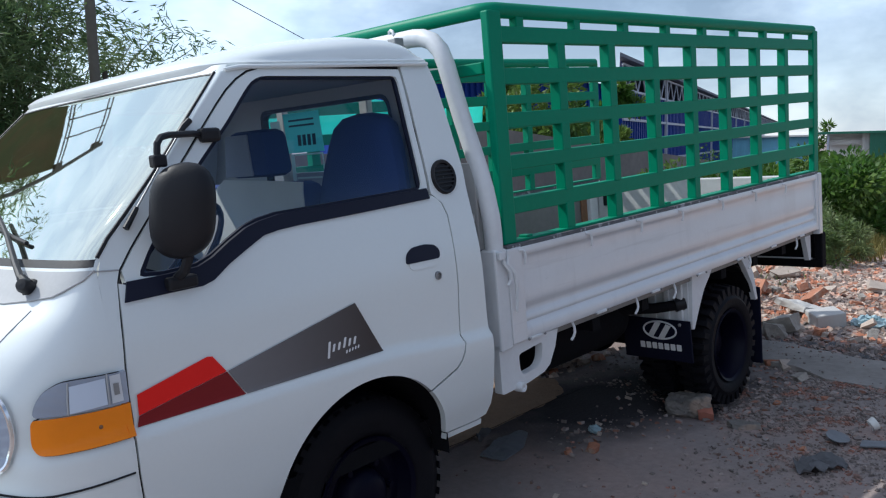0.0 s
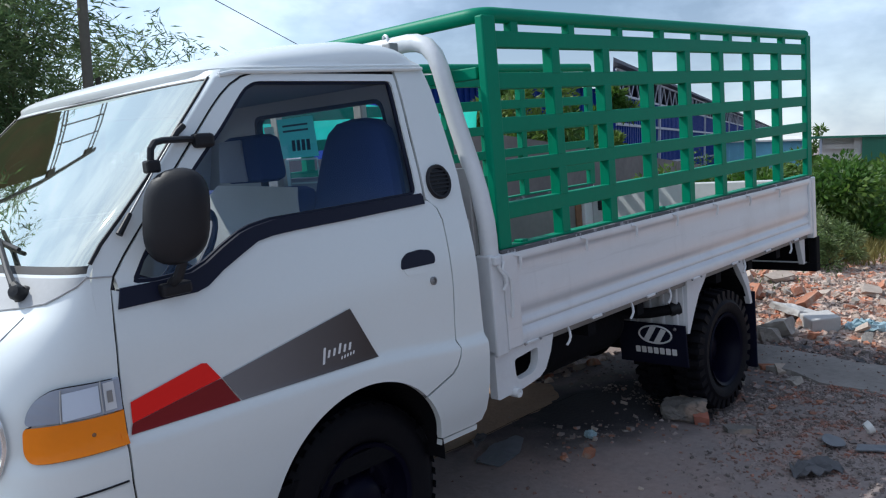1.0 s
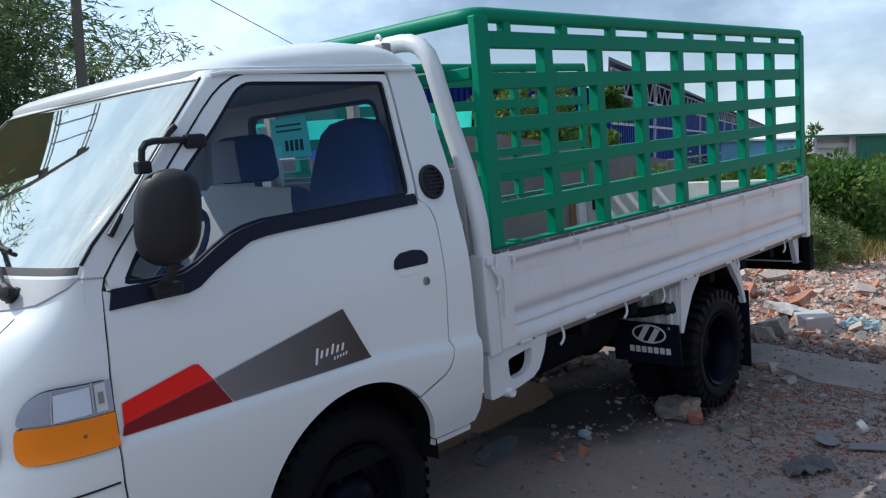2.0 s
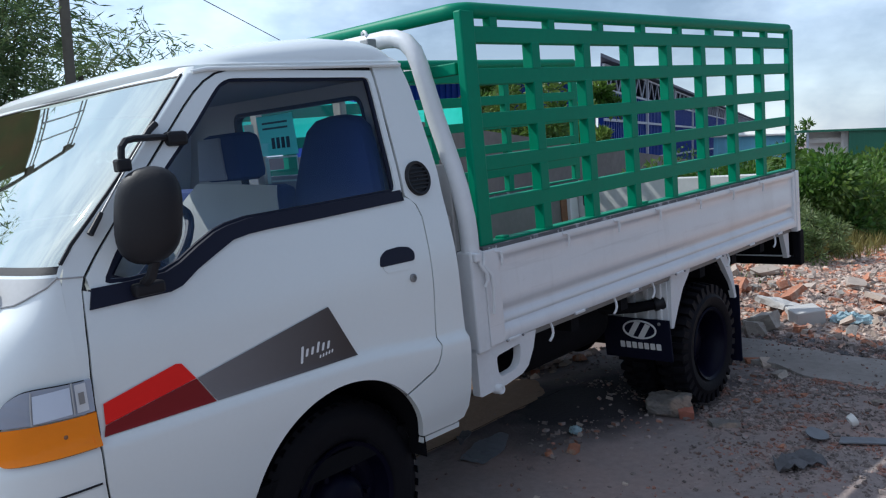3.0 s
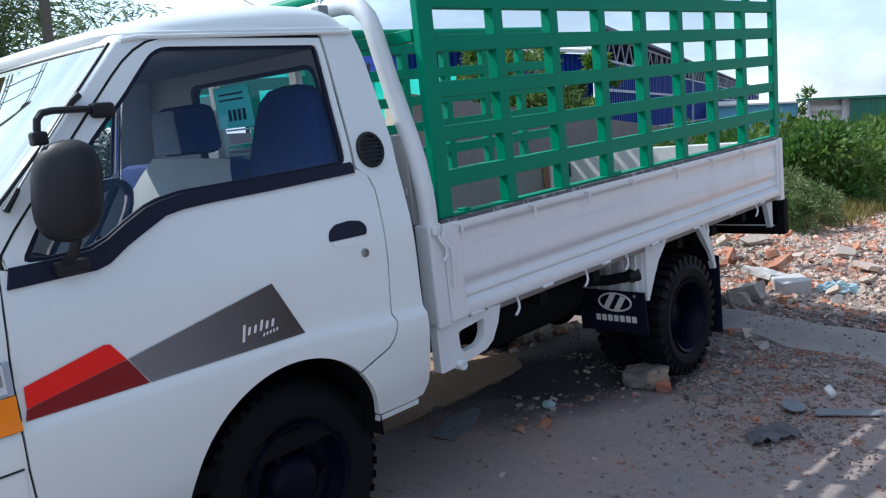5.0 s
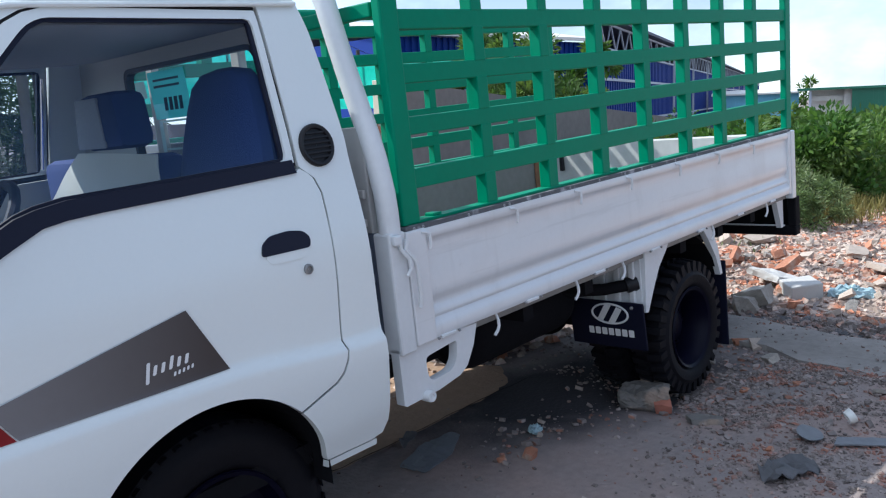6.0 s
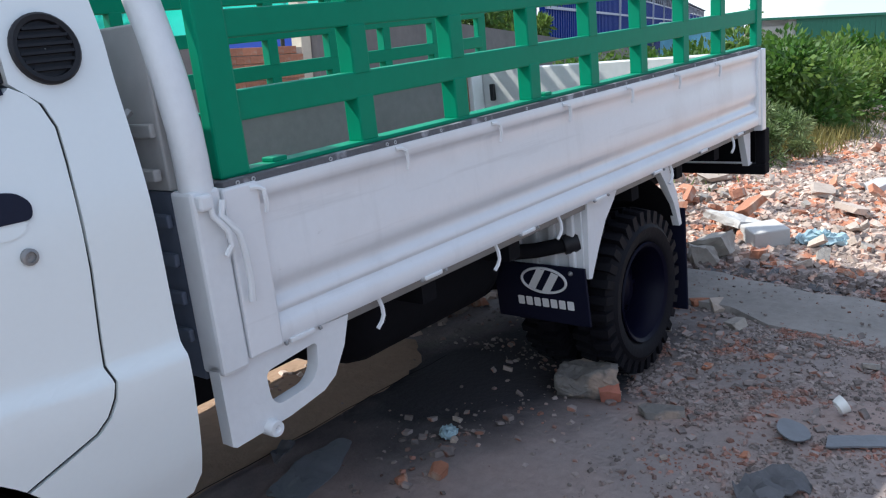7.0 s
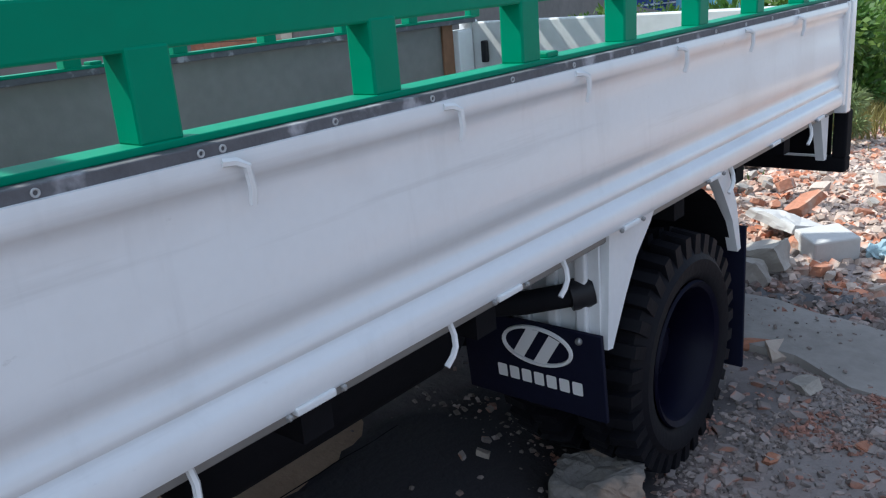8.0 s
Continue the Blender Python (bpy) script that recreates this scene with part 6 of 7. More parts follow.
sheet(bm, [(3.80, -0.45), (3.55, -0.55), (3.40, -0.70), (3.38, -0.92), (3.27, -1.12), (3.22, -1.7), (3.20, -2.5), (3.18, -3.6), (3.62, -3.6), (3.66, -2.4), (3.70, -1.2), (3.79, -0.7)],
      lambda a, b: Vector((a, b, 0.012 + 0.10 * (a - 3.3) + 0.006 * noise.noise(Vector((a * 6, b * 6, 2))))), cut_a=0.08, cut_b=0.08, thick=Vector((-0.012, 0, -0.16)))
for v in bm.verts:
    v.co += 0.012 * noise.noise_vector(v.co * 4) + 0.006 * noise.noise_vector(v.co * 14)
SLABGREY = material("worn_slab_concrete", (0.255, 0.232, 0.215), 0.92, grain=22, vary=0.2, stain=3.0, stain_vary=0.35, bump=0.4)
tagged(part("concrete_slab", bm, SLABGREY, None), "long grey broken concrete slab set in the earth", "slab")

litter("slab_debris", DARKMIX, 1300, (3.70, 4.15, -2.8, -0.25), (0.014, 0.065), 28, "dark broken bits heaped along the slab's back edge", lambda x, y: 1.0 - 1.6 * abs(x - 3.9), lambda x, y: max(height(x, y), 0.02) + 0.012)
litter("slab_crumbs", DARKMIX, 420, (3.24, 3.80, -3.5, -0.55), (0.004, 0.022), 27, "small crumbs lying on the broken slab",
       lambda x, y: (0.9 if x > 3.52 + 0.1 * noise.noise(Vector((y * 3, 0, 0))) else 0.22) if x > 3.24 + 0.35 * max(0, y + 1.15) else 0.0, lambda x, y: 0.016 + 0.10 * (x - 3.3))

# pale blocks and scraps
bm = one_box((-0.11, -0.10, 0.0), (0.11, 0.10, 0.115), 0.010)
ground_sheet("foam_block", bm, FOAM, "white foam block lying on the rubble", "block", m=pose(4.61, -0.67, 0.03, 5, -6, -46))
def rough_block(size, seed, cuts, rough):
    """A broken slab with crumbled faces."""
    bm = bmesh.new()
    bm.from_mesh(chunk_mesh("block", size, seed, MORTAR, 0.18, cuts))
    bmesh.ops.triangulate(bm, faces=bm.faces[:])
    bmesh.ops.subdivide_edges(bm, edges=bm.edges[:], cuts=5, use_grid_fill=True)
    for v in bm.verts:
        v.co += rough * noise.noise_vector(v.co * 12) + 0.5 * rough * noise.noise_vector(v.co * 31)
    return bm


ground_sheet("plaster_board", rough_block((0.36, 0.22, 0.06), 163, 4, 0.014), FOAM, "pale broken plaster slab lying on the rubble", "slab", m=pose(4.74, -0.45, 0.125, 10, -6, 66))
ground_sheet("concrete_lump", rough_block((0.24, 0.16, 0.11), 164, 5, 0.014), CONCRETE, "rough grey concrete lump beside the slab", "stone", "concrete lumps", m=pose(4.08, -0.50, height(4.08, -0.50) + 0.05, 8, 10, 30))
ground_sheet("concrete_lump", rough_block((0.20, 0.14, 0.09), 165, 5, 0.012), CONCRETE, "rough grey concrete lump beside the slab", "stone", "concrete lumps", m=pose(4.26, -0.50, height(4.26, -0.50) + 0.07, -8, 22, 75) @ Matrix.Scale(1.25, 4))
ground_sheet("flat_stone", rough_block((0.16, 0.075, 0.022), 166, 4, 0.005), CHOCK, "flat brown-grey stone lying on trodden earth", "stone", m=pose(2.21, -1.11, height(2.21, -1.11) + 0.012, 3, 2, -50))
crumple = bmesh.new()
bmesh.ops.create_icosphere(crumple, subdivisions=3, radius=1)
for v in crumple.verts:
    v.co = Vector((v.co.x * 0.04, v.co.y * 0.028, v.co.z * 0.016)) + 0.016 * noise.noise_vector(v.co * 2.6)
ground_sheet("crumpled_paper", crumple, BLUEBAG, "small crumpled pale blue paper on the earth", "paper", m=pose(1.64, -0.60, height(1.64, -0.60) + 0.018, 0, 0, 20))
for i, (x, y, sx, sy, a) in enumerate(((5.9, -0.65, 0.30, 0.16, 20), (6.3, -0.95, 0.36, 0.14, -15), (5.45, -0.95, 0.22, 0.14, 60), (6.6, -1.6, 0.3, 0.2, 10), (6.1, 0.2, 0.30, 0.2, -30))):
    bm = bmesh.new()
    bm.from_mesh(chunk_mesh("pale", (sx * 0.8, sy * 0.9, 0.04), 150 + i, FOAM, 0.25, 4))
    ground_sheet("plaster_fragment", bm, FOAM if i == 1 else MORTAR, "pale flat plaster fragment on the rubble", "rubble", "plaster fragments", m=pose(x, y, height(x, y) + 0.06, 8, -7, a))
bm = bmesh.new()
bmesh.ops.create_icosphere(bm, subdivisions=4, radius=1)
for v in bm.verts:
    k = noise.noise_vector(v.co * 2.3)
    v.co = Vector((v.co.x * 0.14, v.co.y * 0.09, max(v.co.z, -0.2) * 0.035)) + 0.04 * k + 0.02 * noise.noise_vector(v.co * 6)
ground_sheet("plastic_bag", bm, BLUEBAG, "crumpled pale blue plastic bag on rubble", "bag", smooth=True, m=pose(4.70, -0.97, height(4.70, -0.97) + 0.035, 0, 0, -60))
bm = bmesh.new()
turned(bm, [(0.018, 0.0), (0.045, 0.006), (0.052, 0.03), (0.055, 0.055), (0.050, 0.055), (0.046, 0.03), (0.040, 0.012), (0.018, 0.008)], 20, Matrix.Rotation(radians(90), 4, "X"))
bmesh.ops.bisect_plane(bm, geom=bm.verts[:] + bm.edges[:] + bm.faces[:], plane_co=(0.01, 0, 0), plane_no=(1, 0.3, 0), clear_outer=True)
ground_sheet("broken_cup", bm, CERAMIC, "broken white ceramic cup on the earth", "cup", smooth=True, m=pose(2.49, -1.60, 0.03, 60, 15, 40) @ Matrix.Scale(0.62, 4))
disc = [(0.085 * math.cos(a) * (1 + 0.08 * math.sin(3 * a)), 0.062 * math.sin(a)) for a in (2 * math.pi * k / 22 for k in range(22))]
bm = one_sheet(disc, lambda a, b: Vector((a, b, 0.01 + 0.8 * (a * a + b * b))), cut_a=0.03, cut_b=0.03, thick=Vector((0, 0, 0.004)))
ground_sheet("tin_lid", bm, SLATE, "blue-grey dented lid lying on the earth", "lid", smooth=True, m=pose(2.26, -1.53, 0.012, 5, -4, 30) @ Matrix.Scale(0.82, 4))
bm = one_sheet([(-0.16, -0.03), (0.14, -0.045), (0.17, 0.02), (-0.12, 0.035)], lambda a, b: Vector((a, b, 0.012 + 0.006 * noise.noise(Vector((a * 20, b * 20, 0))))), cut_a=0.03, cut_b=0.02, thick=Vector((0, 0, 0.006)))
ground_sheet("sheet_scrap", bm, SLATE, "flat grey sheet scrap lying on the earth", "scrap", m=pose(2.34, -1.74, 0.0, 3, 2, -48))
for i, (x, y, sx, sy, a, lab) in enumerate(((1.88, -1.58, 0.14, 0.08, -30, "crumpled black rag on the earth"), (1.23, -0.23, 0.06, 0.035, 10, "torn black cloth scrap on the earth"), (3.86, -1.25, 0.4, 0.06, -85, "dark crumpled sheeting by the slab"), (3.92, -0.75, 0.22, 0.06, -70, "dark crumpled sheeting by the slab"))):
    bm = one_sheet(rounded([(-sx, -sy), (sx * 0.8, -sy * 0.7), (sx, sy * 0.6), (0.1 * sx, sy), (-sx * 0.8, sy * 0.5)], 0.03), lambda a, b: Vector((a, b, 0.024 + 0.050 * noise.noise(Vector((a * 17 + i * 5, b * 17, 1))) + 0.022 * noise.noise(Vector((a * 40, b * 40, i))))), cut_a=0.025, cut_b=0.025, thick=Vector((0, 0, 0.004)))
    ground_sheet("rag", bm, RAG, lab, "rag", "rags", smooth=True, m=pose(x, y, height(x, y), 0, 0, a))


bm = one_sheet(rounded([(-0.20, -0.075), (0.02, -0.085), (0.21, -0.02), (0.20, 0.03), (0.0, 0.065), (-0.19, 0.05)], 0.02), lambda a, b: Vector((a, b, 0.012 + 0.05 * max(0, b - 0.02) + 0.014 * noise.noise(Vector((a * 9, b * 9, 3))) + 0.007 * noise.noise(Vector((a * 30, b * 30, 8))))), cut_a=0.02, cut_b=0.02, thick=Vector((0, 0, 0.004)))
ground_sheet("torn_sheet", bm, SLATE, "torn dark grey sheet half buried in the earth", "scrap", m=pose(1.23, -0.375, height(1.23, -0.375), 0, 0, 14))

# ---- plants ----
def leaves(bm_lists, r, at, way, long, wide):
    """One pointed leaf as two triangles."""
    verts, faces = bm_lists
    side = way.cross(Vector((r.uniform(-1, 1), r.uniform(-1, 1), r.uniform(-0.3, 1)))).normalized()
    base = len(verts)
    for p in (at, at + way * long * 0.45 + side * wide / 2, at + way * long, at + way * long * 0.45 - side * wide / 2):
        verts.append(tuple(p))
    faces.append((base, base + 1, base + 2, base + 3))


def mesh_part(name, lists, mat, parent, kind=""):
    me = bpy.data.meshes.new(name)
    me.from_pydata(lists[0], [], lists[1])
    me.materials.append(mat)
    ob = new(name, me)
    ob.parent = parent
    if kind:
        tagged(ob, kind=kind)
    return ob


def bush(name, x, y, radius, tall, n, mat, seed, label, leaf=(0.06, 0.03), group="", base_z=None):
    """A shrub: bare stems and a ragged crown of many small leaves in clumps."""
    r = random.Random(seed)
    z0 = height(x, y) if base_z is None else base_z
    ob = thing(name, label, "bush" if "tree" not in name else "tree", group, m=Matrix.Translation((x, y, z0)))
    bm = bmesh.new()
    clumps = []
    for k in range(max(9, int(n / 230))):
        a, d = r.uniform(0, 6.283), radius * math.sqrt(r.random())
        h = tall * (0.22 + 0.78 * r.random()) * (1 - 0.35 * (d / radius) ** 2)
        c = Vector((d * math.cos(a), d * math.sin(a), h))
        clumps.append((c, radius * r.uniform(0.13, 0.30)))
        if k % 3 == 0:
            tube(bm, [(c.x * 0.1, c.y * 0.1, 0), (c.x * 0.5, c.y * 0.5, h * 0.45), c], 0.012, 5, 0.004)
    part("stems", bm, POLEWOOD, ob)
    lists = ([], [])
    for _ in range(n):
        c, s = r.choice(clumps)
        d = Vector((r.gauss(0, 1), r.gauss(0, 1), r.gauss(0, 0.8)))
        p = c + d.normalized() * s * r.random() ** 0.45
        p.z = max(p.z, 0.02)
        way = (d.normalized() + Vector((0, 0, r.uniform(-0.6, 0.7)))).normalized()
        leaves(lists, r, p, way, leaf[0] * r.uniform(0.6, 1.4), leaf[1] * r.uniform(0.7, 1.3))
    mesh_part("crown", lists, mat, ob)
    return ob


def grass(name, n, spots, tall, mat, seed, label):
    r = random.Random(seed)
    lists = ([], [])
    for _ in range(n):
        x, y, s = r.choice(spots)
        px, py = x + r.gauss(0, s), y + r.gauss(0, s)
        way = Vector((r.gauss(0, 0.35), r.gauss(0, 0.35), 1)).normalized()
        leaves(lists, r, Vector((px, py, height(px, py) - 0.02)), way, tall * r.uniform(0.5, 1.2), 0.012)
    me = bpy.data.meshes.new(name)
    me.from_pydata(lists[0], [], lists[1])
    me.materials.append(mat)
    return tagged(new(name, me), label, "grass", kind="stuff")


for i, (x, y, r, tall, n) in enumerate(((9.5, 1.25, 1.05, 1.06, 13000), (11.0, 1.45, 1.25, 0.90, 14000), (12.9, 1.75, 1.45, 0.90, 13000), (15.2, 1.7, 1.5, 0.85, 11000), (18.2, 1.7, 1.7, 0.85, 9000), (22.0, 1.6, 2.0, 1.05, 8000), (28.0, 1.2, 2.6, 1.45, 7000), (9.9, 2.9, 1.2, 0.9, 9000))):
    bush("roadside_bush", x, y, r, tall, int(n * (1.25 if x < 14 else 1.2)), LEAF, 31 + i, "dense sunlit green bush at the edge of the rubble", (0.085, 0.045) if x < 14 else (0.13, 0.065), "bushes")
bush("roadside_bush", 12.5, 4.0, 1.5, 1.2, 4000, LEAF, 45, "dense dark green bush beyond the wall", group="bushes")
bush("shrub", 7.35, 0.30, 0.40, 0.50, 7000, GREYLEAF, 34, "pale grey-green shrub beside the rubble", (0.05, 0.014), "shrubs")
bush("shrub", 7.9, 0.95, 0.6, 0.62, 8000, GREYLEAF, 35, "pale grey-green shrub beside the rubble", (0.05, 0.014), "shrubs")
bush("shrub", 7.0, 1.1, 0.5, 0.55, 1800, GREYLEAF, 38, "pale grey-green shrub beside the rubble", (0.07, 0.02), "shrubs")
grass("dry_grass", 3200, [(8.4, 0.25, 0.2), (8.9, 0.25, 0.22), (9.6, 0.3, 0.25), (7.9, 0.2, 0.2), (11.0, 0.4, 0.3)], 0.21, DRYGRASS, 41, "dry yellow-green grass at the foot of the bushes")
grass("green_grass", 4000, [(6.6, 1.4, 0.5), (5.8, 1.7, 0.5), (7.0, 2.2, 0.7)], 0.12, GREYLEAF, 42, "short green grass behind the truck")


def bamboo(x, y, tall, culms, n, seed, lean, label="tall bamboo clump with drooping narrow leaves"):
    """Bamboo: thin bent culms, each with drooping sprays of narrow leaves."""
    r = random.Random(seed)
    ob = thing("bamboo", label, "bamboo", "bamboo clumps", m=Matrix.Translation((x, y, height(x, y))))
    sprays = []
    for c in range(culms):
        a, d = r.uniform(0, 6.283), r.uniform(0.05, 0.7)
        foot = Vector((d * math.cos(a), d * math.sin(a), 0))
        top = tall * r.uniform(0.65, 1.0)
        bend = Vector((math.cos(a), math.sin(a), 0)) * r.uniform(0.3, 1.4) + Vector(lean) * r.uniform(0.4, 1.0)
        pts = [foot + bend * (t ** 2.2) + Vector((0, 0, top * t - 0.25 * top * max(0, t - 0.75))) for t in (k / 9 for k in range(10))]
        bm = bmesh.new()
        tube(bm, pts, 0.026, 6, 0.005)
        part("culm", bm, CULM, ob, smooth=True)
        for _ in range(26):
            t = r.uniform(0.15, 1.0)
            i = min(8, int(t * 9))
            p = pts[i].lerp(pts[i + 1], t * 9 - i)
            w = Vector((r.gauss(0, 1), r.gauss(0, 1), r.uniform(-0.1, 0.6))).normalized()
            sprays.append((p, w, r.uniform(0.35, 1.1)))
    lists = ([], [])
    for _ in range(n):
        p, w, s = r.choice(sprays)
        t = r.random()
        at = p + w * s * t + Vector((r.gauss(0, 0.07), r.gauss(0, 0.07), r.gauss(0, 0.06) - 0.35 * s * t * t))
        way = (w + Vector((r.gauss(0, 0.6), r.gauss(0, 0.6), -0.5 + r.gauss(0, 0.5)))).normalized()
        leaves(lists, r, at, way, r.uniform(0.10, 0.22), 0.022)
    mesh_part("foliage", lists, BAMBOOLEAF, ob)


bamboo(1.25, 7.4, 5.2, 14, 8400, 51, (0.3, -0.2, 0))
bamboo(1.80, 7.9, 5.0, 14, 8400, 52, (0.3, -0.2, 0))
bamboo(2.45, 8.3, 4.6, 13, 7600, 53, (0.3, -0.2, 0))
bamboo(1.4, 9.2, 5.6, 14, 7600, 57, (0.3, -0.2, 0))
bamboo(2.2, 9.9, 5.6, 14, 7600, 58, (0.3, -0.2, 0))
bamboo(2.9, 8.6, 3.6, 9, 8000, 54, (0.8, -0.2, 0), "low bamboo spray arching over the roof line")
bamboo(3.9, 8.8, 3.1, 8, 6000, 55, (0.9, -0.2, 0), "low bamboo spray arching over the roof line")
bamboo(-1.75, 6.6, 4.7, 8, 7000, 56, (0.0, -0.3, 0))
# board on a post with an open steel frame above it, mirrored in the windscreen
board_ob = thing("sign_frame", "olive board on a steel post with a barred frame above", "sign", m=Matrix.Translation((0, 5.6, 0)))
part("post", one_tube([(-0.92, 0, height(-0.8, 5.6) - 0.1), (-0.87, 0, 3.1), (-0.62, 0, 4.28)], 0.032, 10), POLEGREY, board_ob, smooth=True)
part("post", one_tube([(0.95, 0.05, height(0.95, 5.6) - 0.1), (0.95, 0.05, 3.7)], 0.028, 10), POLEGREY, board_ob, smooth=True)
part("board", one_box((-0.70, 0.03, 1.3), (0.98, 0.06, 3.60), 0.004), OLIVE, board_ob, "dull olive-brown board")
for z in (3.63, 3.675, 4.14, 4.20):
    part("frame_rail", one_tube([(-0.66, -0.02, z), (0.98, -0.02, z)], 0.011, 6), POLEGREY, board_ob, smooth=True)
for x in (-0.34, -0.12, 0.05, 0.35, 0.65, 0.97):
    part("frame_bar", one_tube([(x, -0.02, 3.63), (x, -0.02, 4.20)], 0.010, 6), POLEGREY, board_ob, smooth=True)
for z in (3.65, 4.16):
    part("post_clamp", one_box((-0.74 + 0.18 * (z - 3.7), -0.05, z - 0.05), (-0.64 + 0.18 * (z - 3.7), 0.05, z + 0.05), 0.008), POLEGREY, board_ob)
pole = thing("utility_pole", "dark weathered wooden pole among bamboo", "pole", m=Matrix.Translation((2.35, 6.25, height(2.35, 6.25))))
part("shaft", one_tube([(0, 0, -0.3), (0.0, 0, 3.5), (0.03, 0, 8.0)], 0.058, 12, 0.05), POLEGREY, pole, smooth=True)
span = [Vector((2.35, 6.2, 3.92)), Vector((4.4, 7.48, 3.69)), Vector((7.98, 9.79, 3.40)), Vector((11.2, 12.1, 3.18)), Vector((14.73, 14.62, 3.03)), Vector((22.0, 19.9, 2.9))]
bm = bmesh.new()
tube(bm, span, 0.007, 5)
tagged(part("overhead_cable", bm, BLACK, None), "thin black overhead cable", "cable")

# yellow-green trees in front of the blue sheds
bush("small_tree", 16.0, 10.3, 1.5, 4.5, 9000, YELLOWLEAF, 61, "small yellow-green tree before the blue shed", (0.17, 0.07), "small trees", base_z=-0.6)
bush("small_tree", 18.5, 10.25, 1.0, 4.3, 6000, LEAF, 64, "small dark green tree before the blue shed", (0.19, 0.08), "small trees", base_z=-0.6)
bush("small_tree", 17.5, 12.6, 1.3, 4.3, 7000, YELLOWLEAF, 62, "small yellow-green tree before the blue shed", (0.22, 0.08), "small trees", base_z=-0.6)
bush("small_tree", 70.0, 21.2, 1.3, 7.2, 700, LEAF, 63, "small dark tree top behind the green shed", (0.40, 0.16), "small trees", base_z=-3.6)


# ---- walls and buildings beyond ----
def wall_run(name, a, b, low, high_a, high_b, thick, mat, label):
    """A straight wall from a to b with a sloping top."""
    a, b = Vector((*a, 0)), Vector((*b, 0))
    n = (b - a).cross(Vector((0, 0, 1))).normalized() * thick
    bm = bmesh.new()
    v = [bm.verts.new(p) for p in (a + Vector((0, 0, low)), b + Vector((0, 0, low)), b + Vector((0, 0, high_b)), a + Vector((0, 0, high_a)))]
    w = [bm.verts.new(Vector(p.co) + n) for p in v]
    bm.faces.new(v)
    bm.faces.new(w[::-1])
    for i in range(4):
        bm.faces.new((v[i], w[i], w[(i + 1) % 4], v[(i + 1) % 4]))
    return tagged(part(name, bm, mat, None), label, "wall", kind="structure")


wall_run("wall_1", (6.39, 5.17), (20.0, 7.4), -1.6, 1.78, 0.80, 0.15, WALLGREY, "low grey rendered boundary wall")
wall_run("wall_3", (2.6, 5.22), (5.11, 5.16), -0.6, 1.36, 1.36, 0.15, WALLGREY, "low grey rendered wall joining the brick one")
# the long wall at y -9.2 is added out of view to dim the skylight
wall_run("wall_2", (-14.0, -9.2), (16.0, -9.2), -1.0, 2.7, 2.7, 0.25, WALLGREY, "plain grey wall added out of view to cut skylight on the truck")
pillar = one_box((6.24, 5.10, -0.6), (6.385, 5.27, 1.80), 0.008)
tagged(part("gate_pillar", pillar, PLASTER, None), "cream plastered pillar at the wall's end", "pillar")
brick_wall = thing("brick_wall", "low wall of unplastered orange hollow bricks", "wall", m=Matrix.Translation((5.13, 5.12, 0)) @ Matrix.Rotation(radians(-1.5), 4, "Z"))
part("mortar_core", one_box((0, 0.02, -0.5), (1.11, 0.10, 1.30)), MORTAR, brick_wall)
me = bpy.data.meshes.new("brick")
bm = bmesh.new()
box(bm, (0.004, 0.0, 0.004), (0.192, 0.12, 0.086), 0.004)
bm.to_mesh(me)
bm.free()
me.materials.append(BRICK)
for row in range(14):
    for k in range(6 if row % 2 == 0 else 5):
        ob = new("brick", me)
        ob.parent = brick_wall
        ob.matrix_basis = Matrix.Translation((0.184 * k + (0.092 if row % 2 else 0), rnd.uniform(-0.004, 0.004), 0.06 + 0.09 * row))

# green shade net on posts
net = thing("shade_net", "green shade netting hung between poles", "net", m=Matrix.Translation((0, 0, 0)))
bm = bmesh.new()
sheet(bm, [(0.0, 1.50), (6.4, 1.45), (6.4, 2.30), (4.4, 2.12), (2.2, 2.30), (0, 2.20)], lambda a, b: Vector((2.6 + 1.15 * a, 6.5 + 0.12 * a + 0.10 * noise.noise(Vector((a * 1.5, b * 2, 3))), b)), cut_a=0.2, cut_b=0.15)
part("netting", bm, NET, net, smooth=True)
for a in (0, 2.2, 4.4, 6.4):
    part("net_pole", one_tube([(2.6 + 1.15 * a, 6.55 + 0.12 * a, -0.5), (2.6 + 1.15 * a, 6.55 + 0.12 * a, 2.35)], 0.03, 8), POLEWOOD, net)


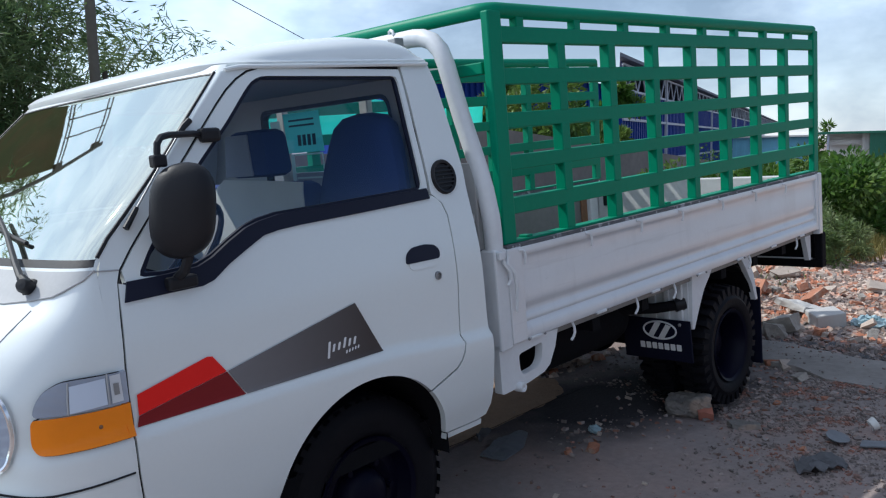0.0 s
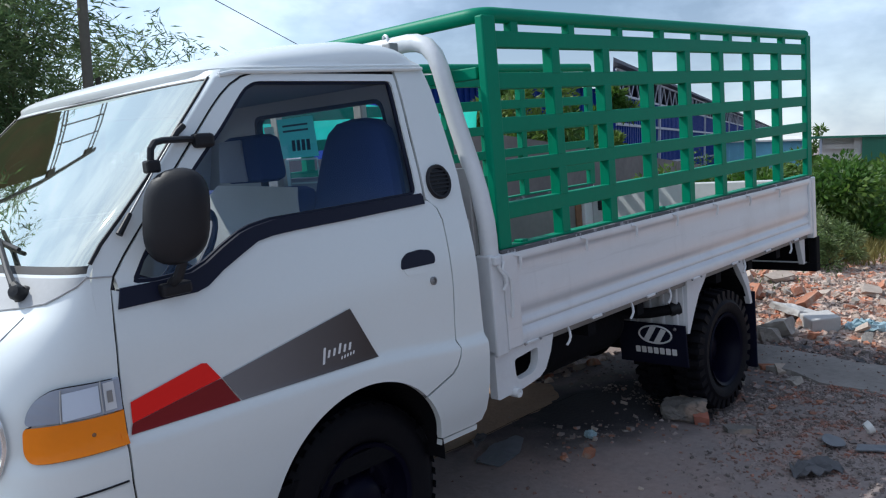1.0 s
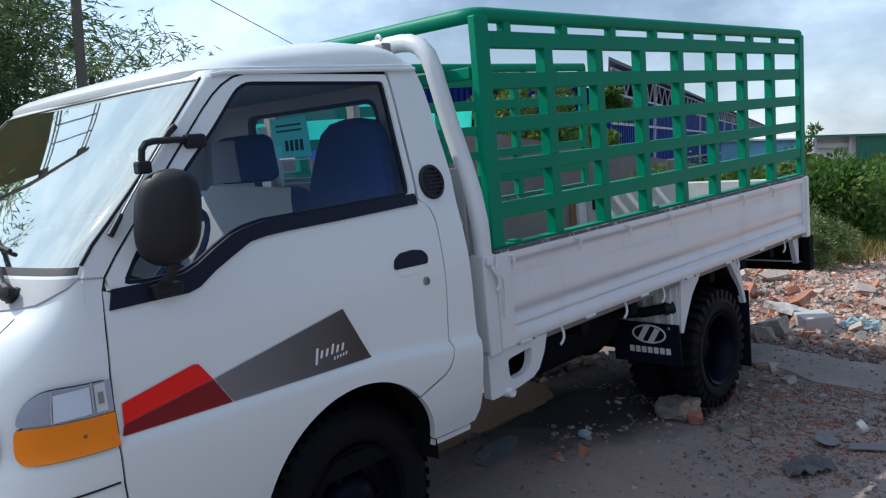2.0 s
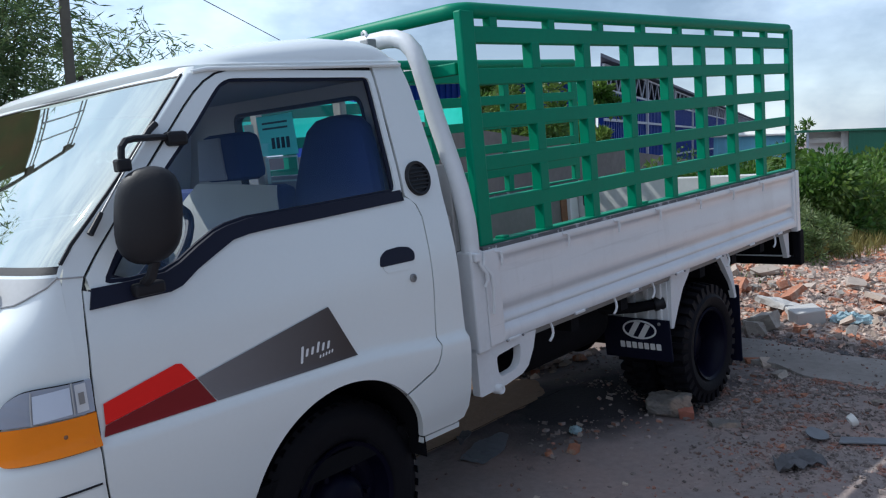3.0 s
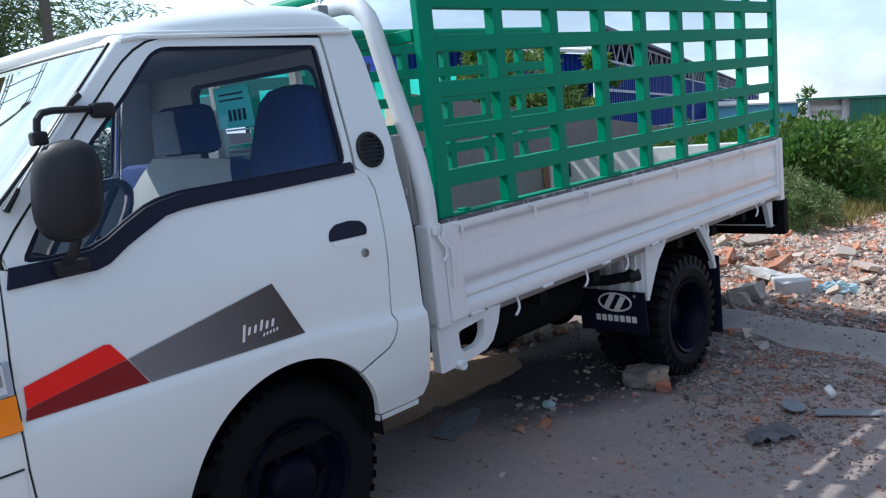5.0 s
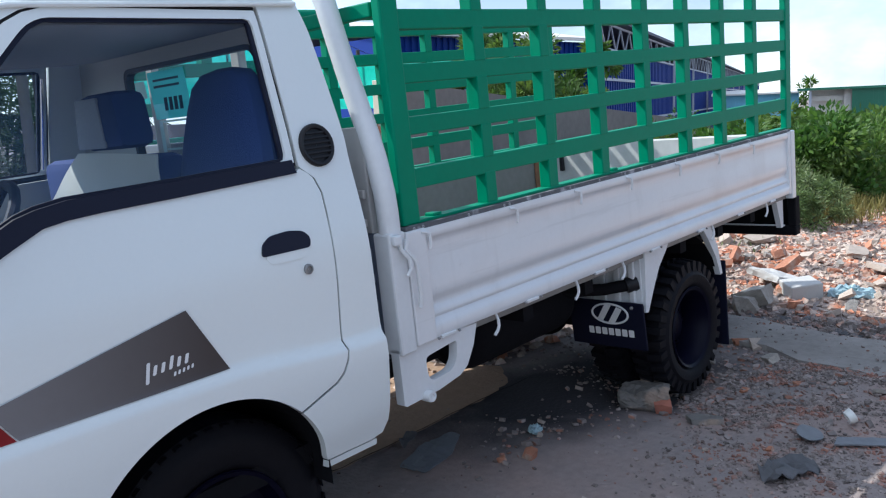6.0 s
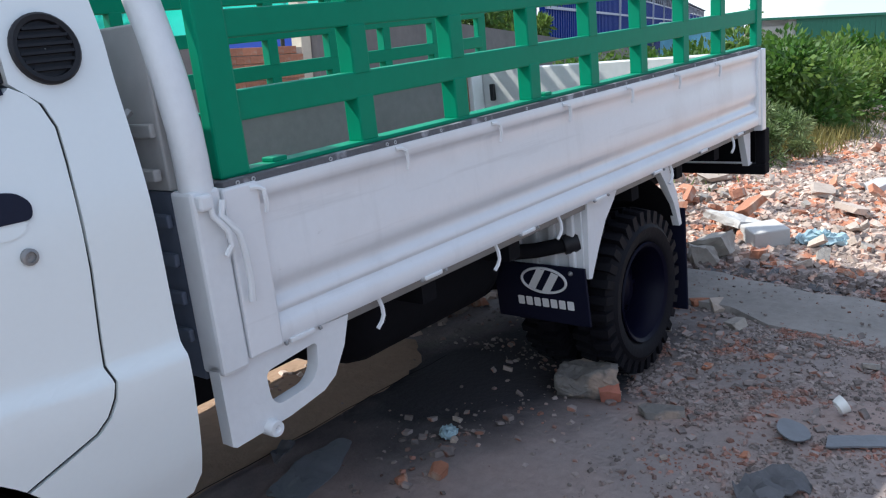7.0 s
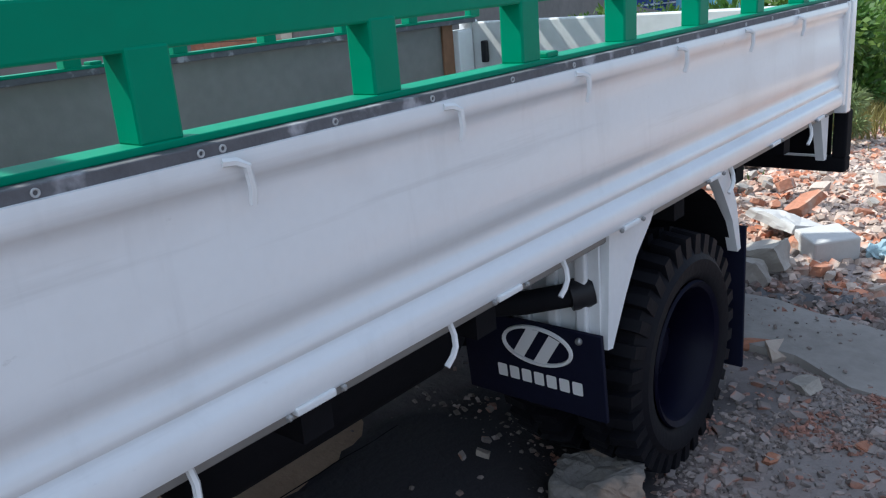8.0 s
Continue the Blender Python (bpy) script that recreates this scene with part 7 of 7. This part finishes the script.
def shed(name, a, b, depth, low, eave, mat, roof_mat, label, ribs, truss=0.0, rails=(), overhang=0.4, skew=0.0, pitch=0.10):
    """A long sheet-metal shed whose wall runs from a to b: ribbed wall, rails, open truss strip and roof."""
    a3, b3 = Vector((*a, 0)), Vector((*b, 0))
    along = (b3 - a3).normalized()
    out = Vector((along.y, -along.x, 0))
    span = (b3 - a3).length
    ob = thing(name, label, "shed", m=Matrix(((along.x, -out.x, 0, a3.x), (along.y, -out.y, 0, a3.y), (0, 0, 1, 0), (0, 0, 0, 1))))
    part("wall", one_box((0, 0, low), (span, 0.15, eave - truss)), mat, ob)
    part("side_wall", one_sheet([(0, low), (depth, low), (depth, eave), (0, eave)], lambda v, z: Vector((v * skew, v, z)), thick=Vector((0.15, 0, 0))), mat, ob)
    part("back_wall", one_box((depth * skew, depth, low), (span + depth * skew, depth + 0.15, eave)), mat, ob)
    bm = bmesh.new()
    for k in range(int(span / ribs)):
        box(bm, (k * ribs, -0.05, low), (k * ribs + ribs * 0.45, 0.0, eave - truss))
    tagged(part("wall_ribs", bm, mat, ob), kind="stuff")
    for z in rails:
        part("wall_rail", one_box((0, -0.12, z), (span, -0.05, z + 0.10)), TRUSS, ob)
    x = max(6.0, span / 14)
    while x < span:
        part("column", one_box((x, -0.16, low), (x + 0.16, -0.05, eave)), TRUSS, ob)
        x += max(6.0, span / 14)
    if truss:
        for z in (eave - truss, eave - 0.12):
            part("truss_chord", one_box((0, -0.10, z), (span, -0.02, z + 0.08)), TRUSS, ob)
        bm = bmesh.new()
        for k in range(int(span / (truss * 0.9))):
            x0, x1 = k * truss * 0.9, (k + 1) * truss * 0.9
            za, zb = (eave - truss, eave - 0.1) if k % 2 else (eave - 0.1, eave - truss)
            tube(bm, [(x0, -0.06, za), (x1, -0.06, zb)], 0.035, 4)
        tagged(part("truss_web", bm, TRUSS, ob), kind="stuff")
    bm = bmesh.new()
    for lo, hi, z0, z1 in ((-overhang, depth / 2, eave, eave + depth * pitch), (depth + overhang, depth / 2, eave, eave + depth * pitch)):
        v = [bm.verts.new(p) for p in ((lo * skew - 0.2, lo, z0), (span + lo * skew, lo, z0), (span + hi * skew, hi, z1), (hi * skew - 0.2, hi, z1))]
        w = [bm.verts.new((p.co.x, p.co.y, p.co.z + 0.12)) for p in v]
        bm.faces.new(v)
        bm.faces.new(w)
        for i in range(4):
            bm.faces.new((v[i], w[i], w[(i + 1) % 4], v[(i + 1) % 4]))
    part("roof", bm, roof_mat, ob)
    return ob


shed("blue_warehouse", (24.6, 13.35), (146.8, 56.7), 5.0, -3.4, 4.28, BLUESHEET, BLUEROOF, "long blue sheet-metal warehouse with open trusses under a dark roof", 0.45, 1.0, (0.6, 2.2), skew=4.6, pitch=0.03)
shed("blue_shed", (15.9, 14.8), (25.2, 14.0), 6.0, -2.0, 3.55, BLUESHEET, CANVAS, "smaller blue corrugated shed behind the trees", 0.25, 0.0, (1.9,))
a3, b3 = Vector((54.9, 17.1, 0)), Vector((59.6, 2.2, 0))
along = (b3 - a3).normalized()
back = Vector((-along.y, along.x, 0))
green = thing("green_shed", "green sheet-metal shed with a flat roof and white bay", "shed", m=Matrix(((along.x, back.x, 0, a3.x), (along.y, back.y, 0, a3.y), (0, 0, 1, 0), (0, 0, 0, 1))))
part("roof", one_box((-0.2, -0.25, 1.66), (15.8, 6.0, 1.80)), GREENSHEET, green)
part("wall", one_box((3.0, 0.0, -3.6), (15.6, 0.12, 1.66)), GREENSHEET, green)
bm = bmesh.new()
for k in range(42):
    box(bm, (3.0 + 0.3 * k, -0.05, -3.6), (3.12 + 0.3 * k, 0.0, 1.66))
tagged(part("wall_ribs", bm, GREENSHEET, green), kind="stuff")
part("back_wall", one_box((0.5, 5.6, -3.6), (15.6, 5.72, 1.66)), CANVAS, green)
part("bay_wall", one_box((0.65, 1.4, -3.6), (3.0, 1.5, 1.66)), CANVAS, green, "white wall at the back of the open bay")
part("bay_beam", one_box((0.65, 0.9, 0.95), (2.6, 1.0, 1.25)), CANVAS, green)
part("post", one_box((0.5, 0.0, -3.6), (0.65, 0.15, 1.66)), TRUSS, green)
part("post", one_box((2.55, 0.6, -3.6), (2.98, 0.75, 1.66)), CANVAS, green)
shed("pale_blue_house", (58.6, 24.6), (60.4, 19.2), 2.5, -3.5, 1.55, SEABLUE, CANVAS, "pale blue low house far off", 0.6)
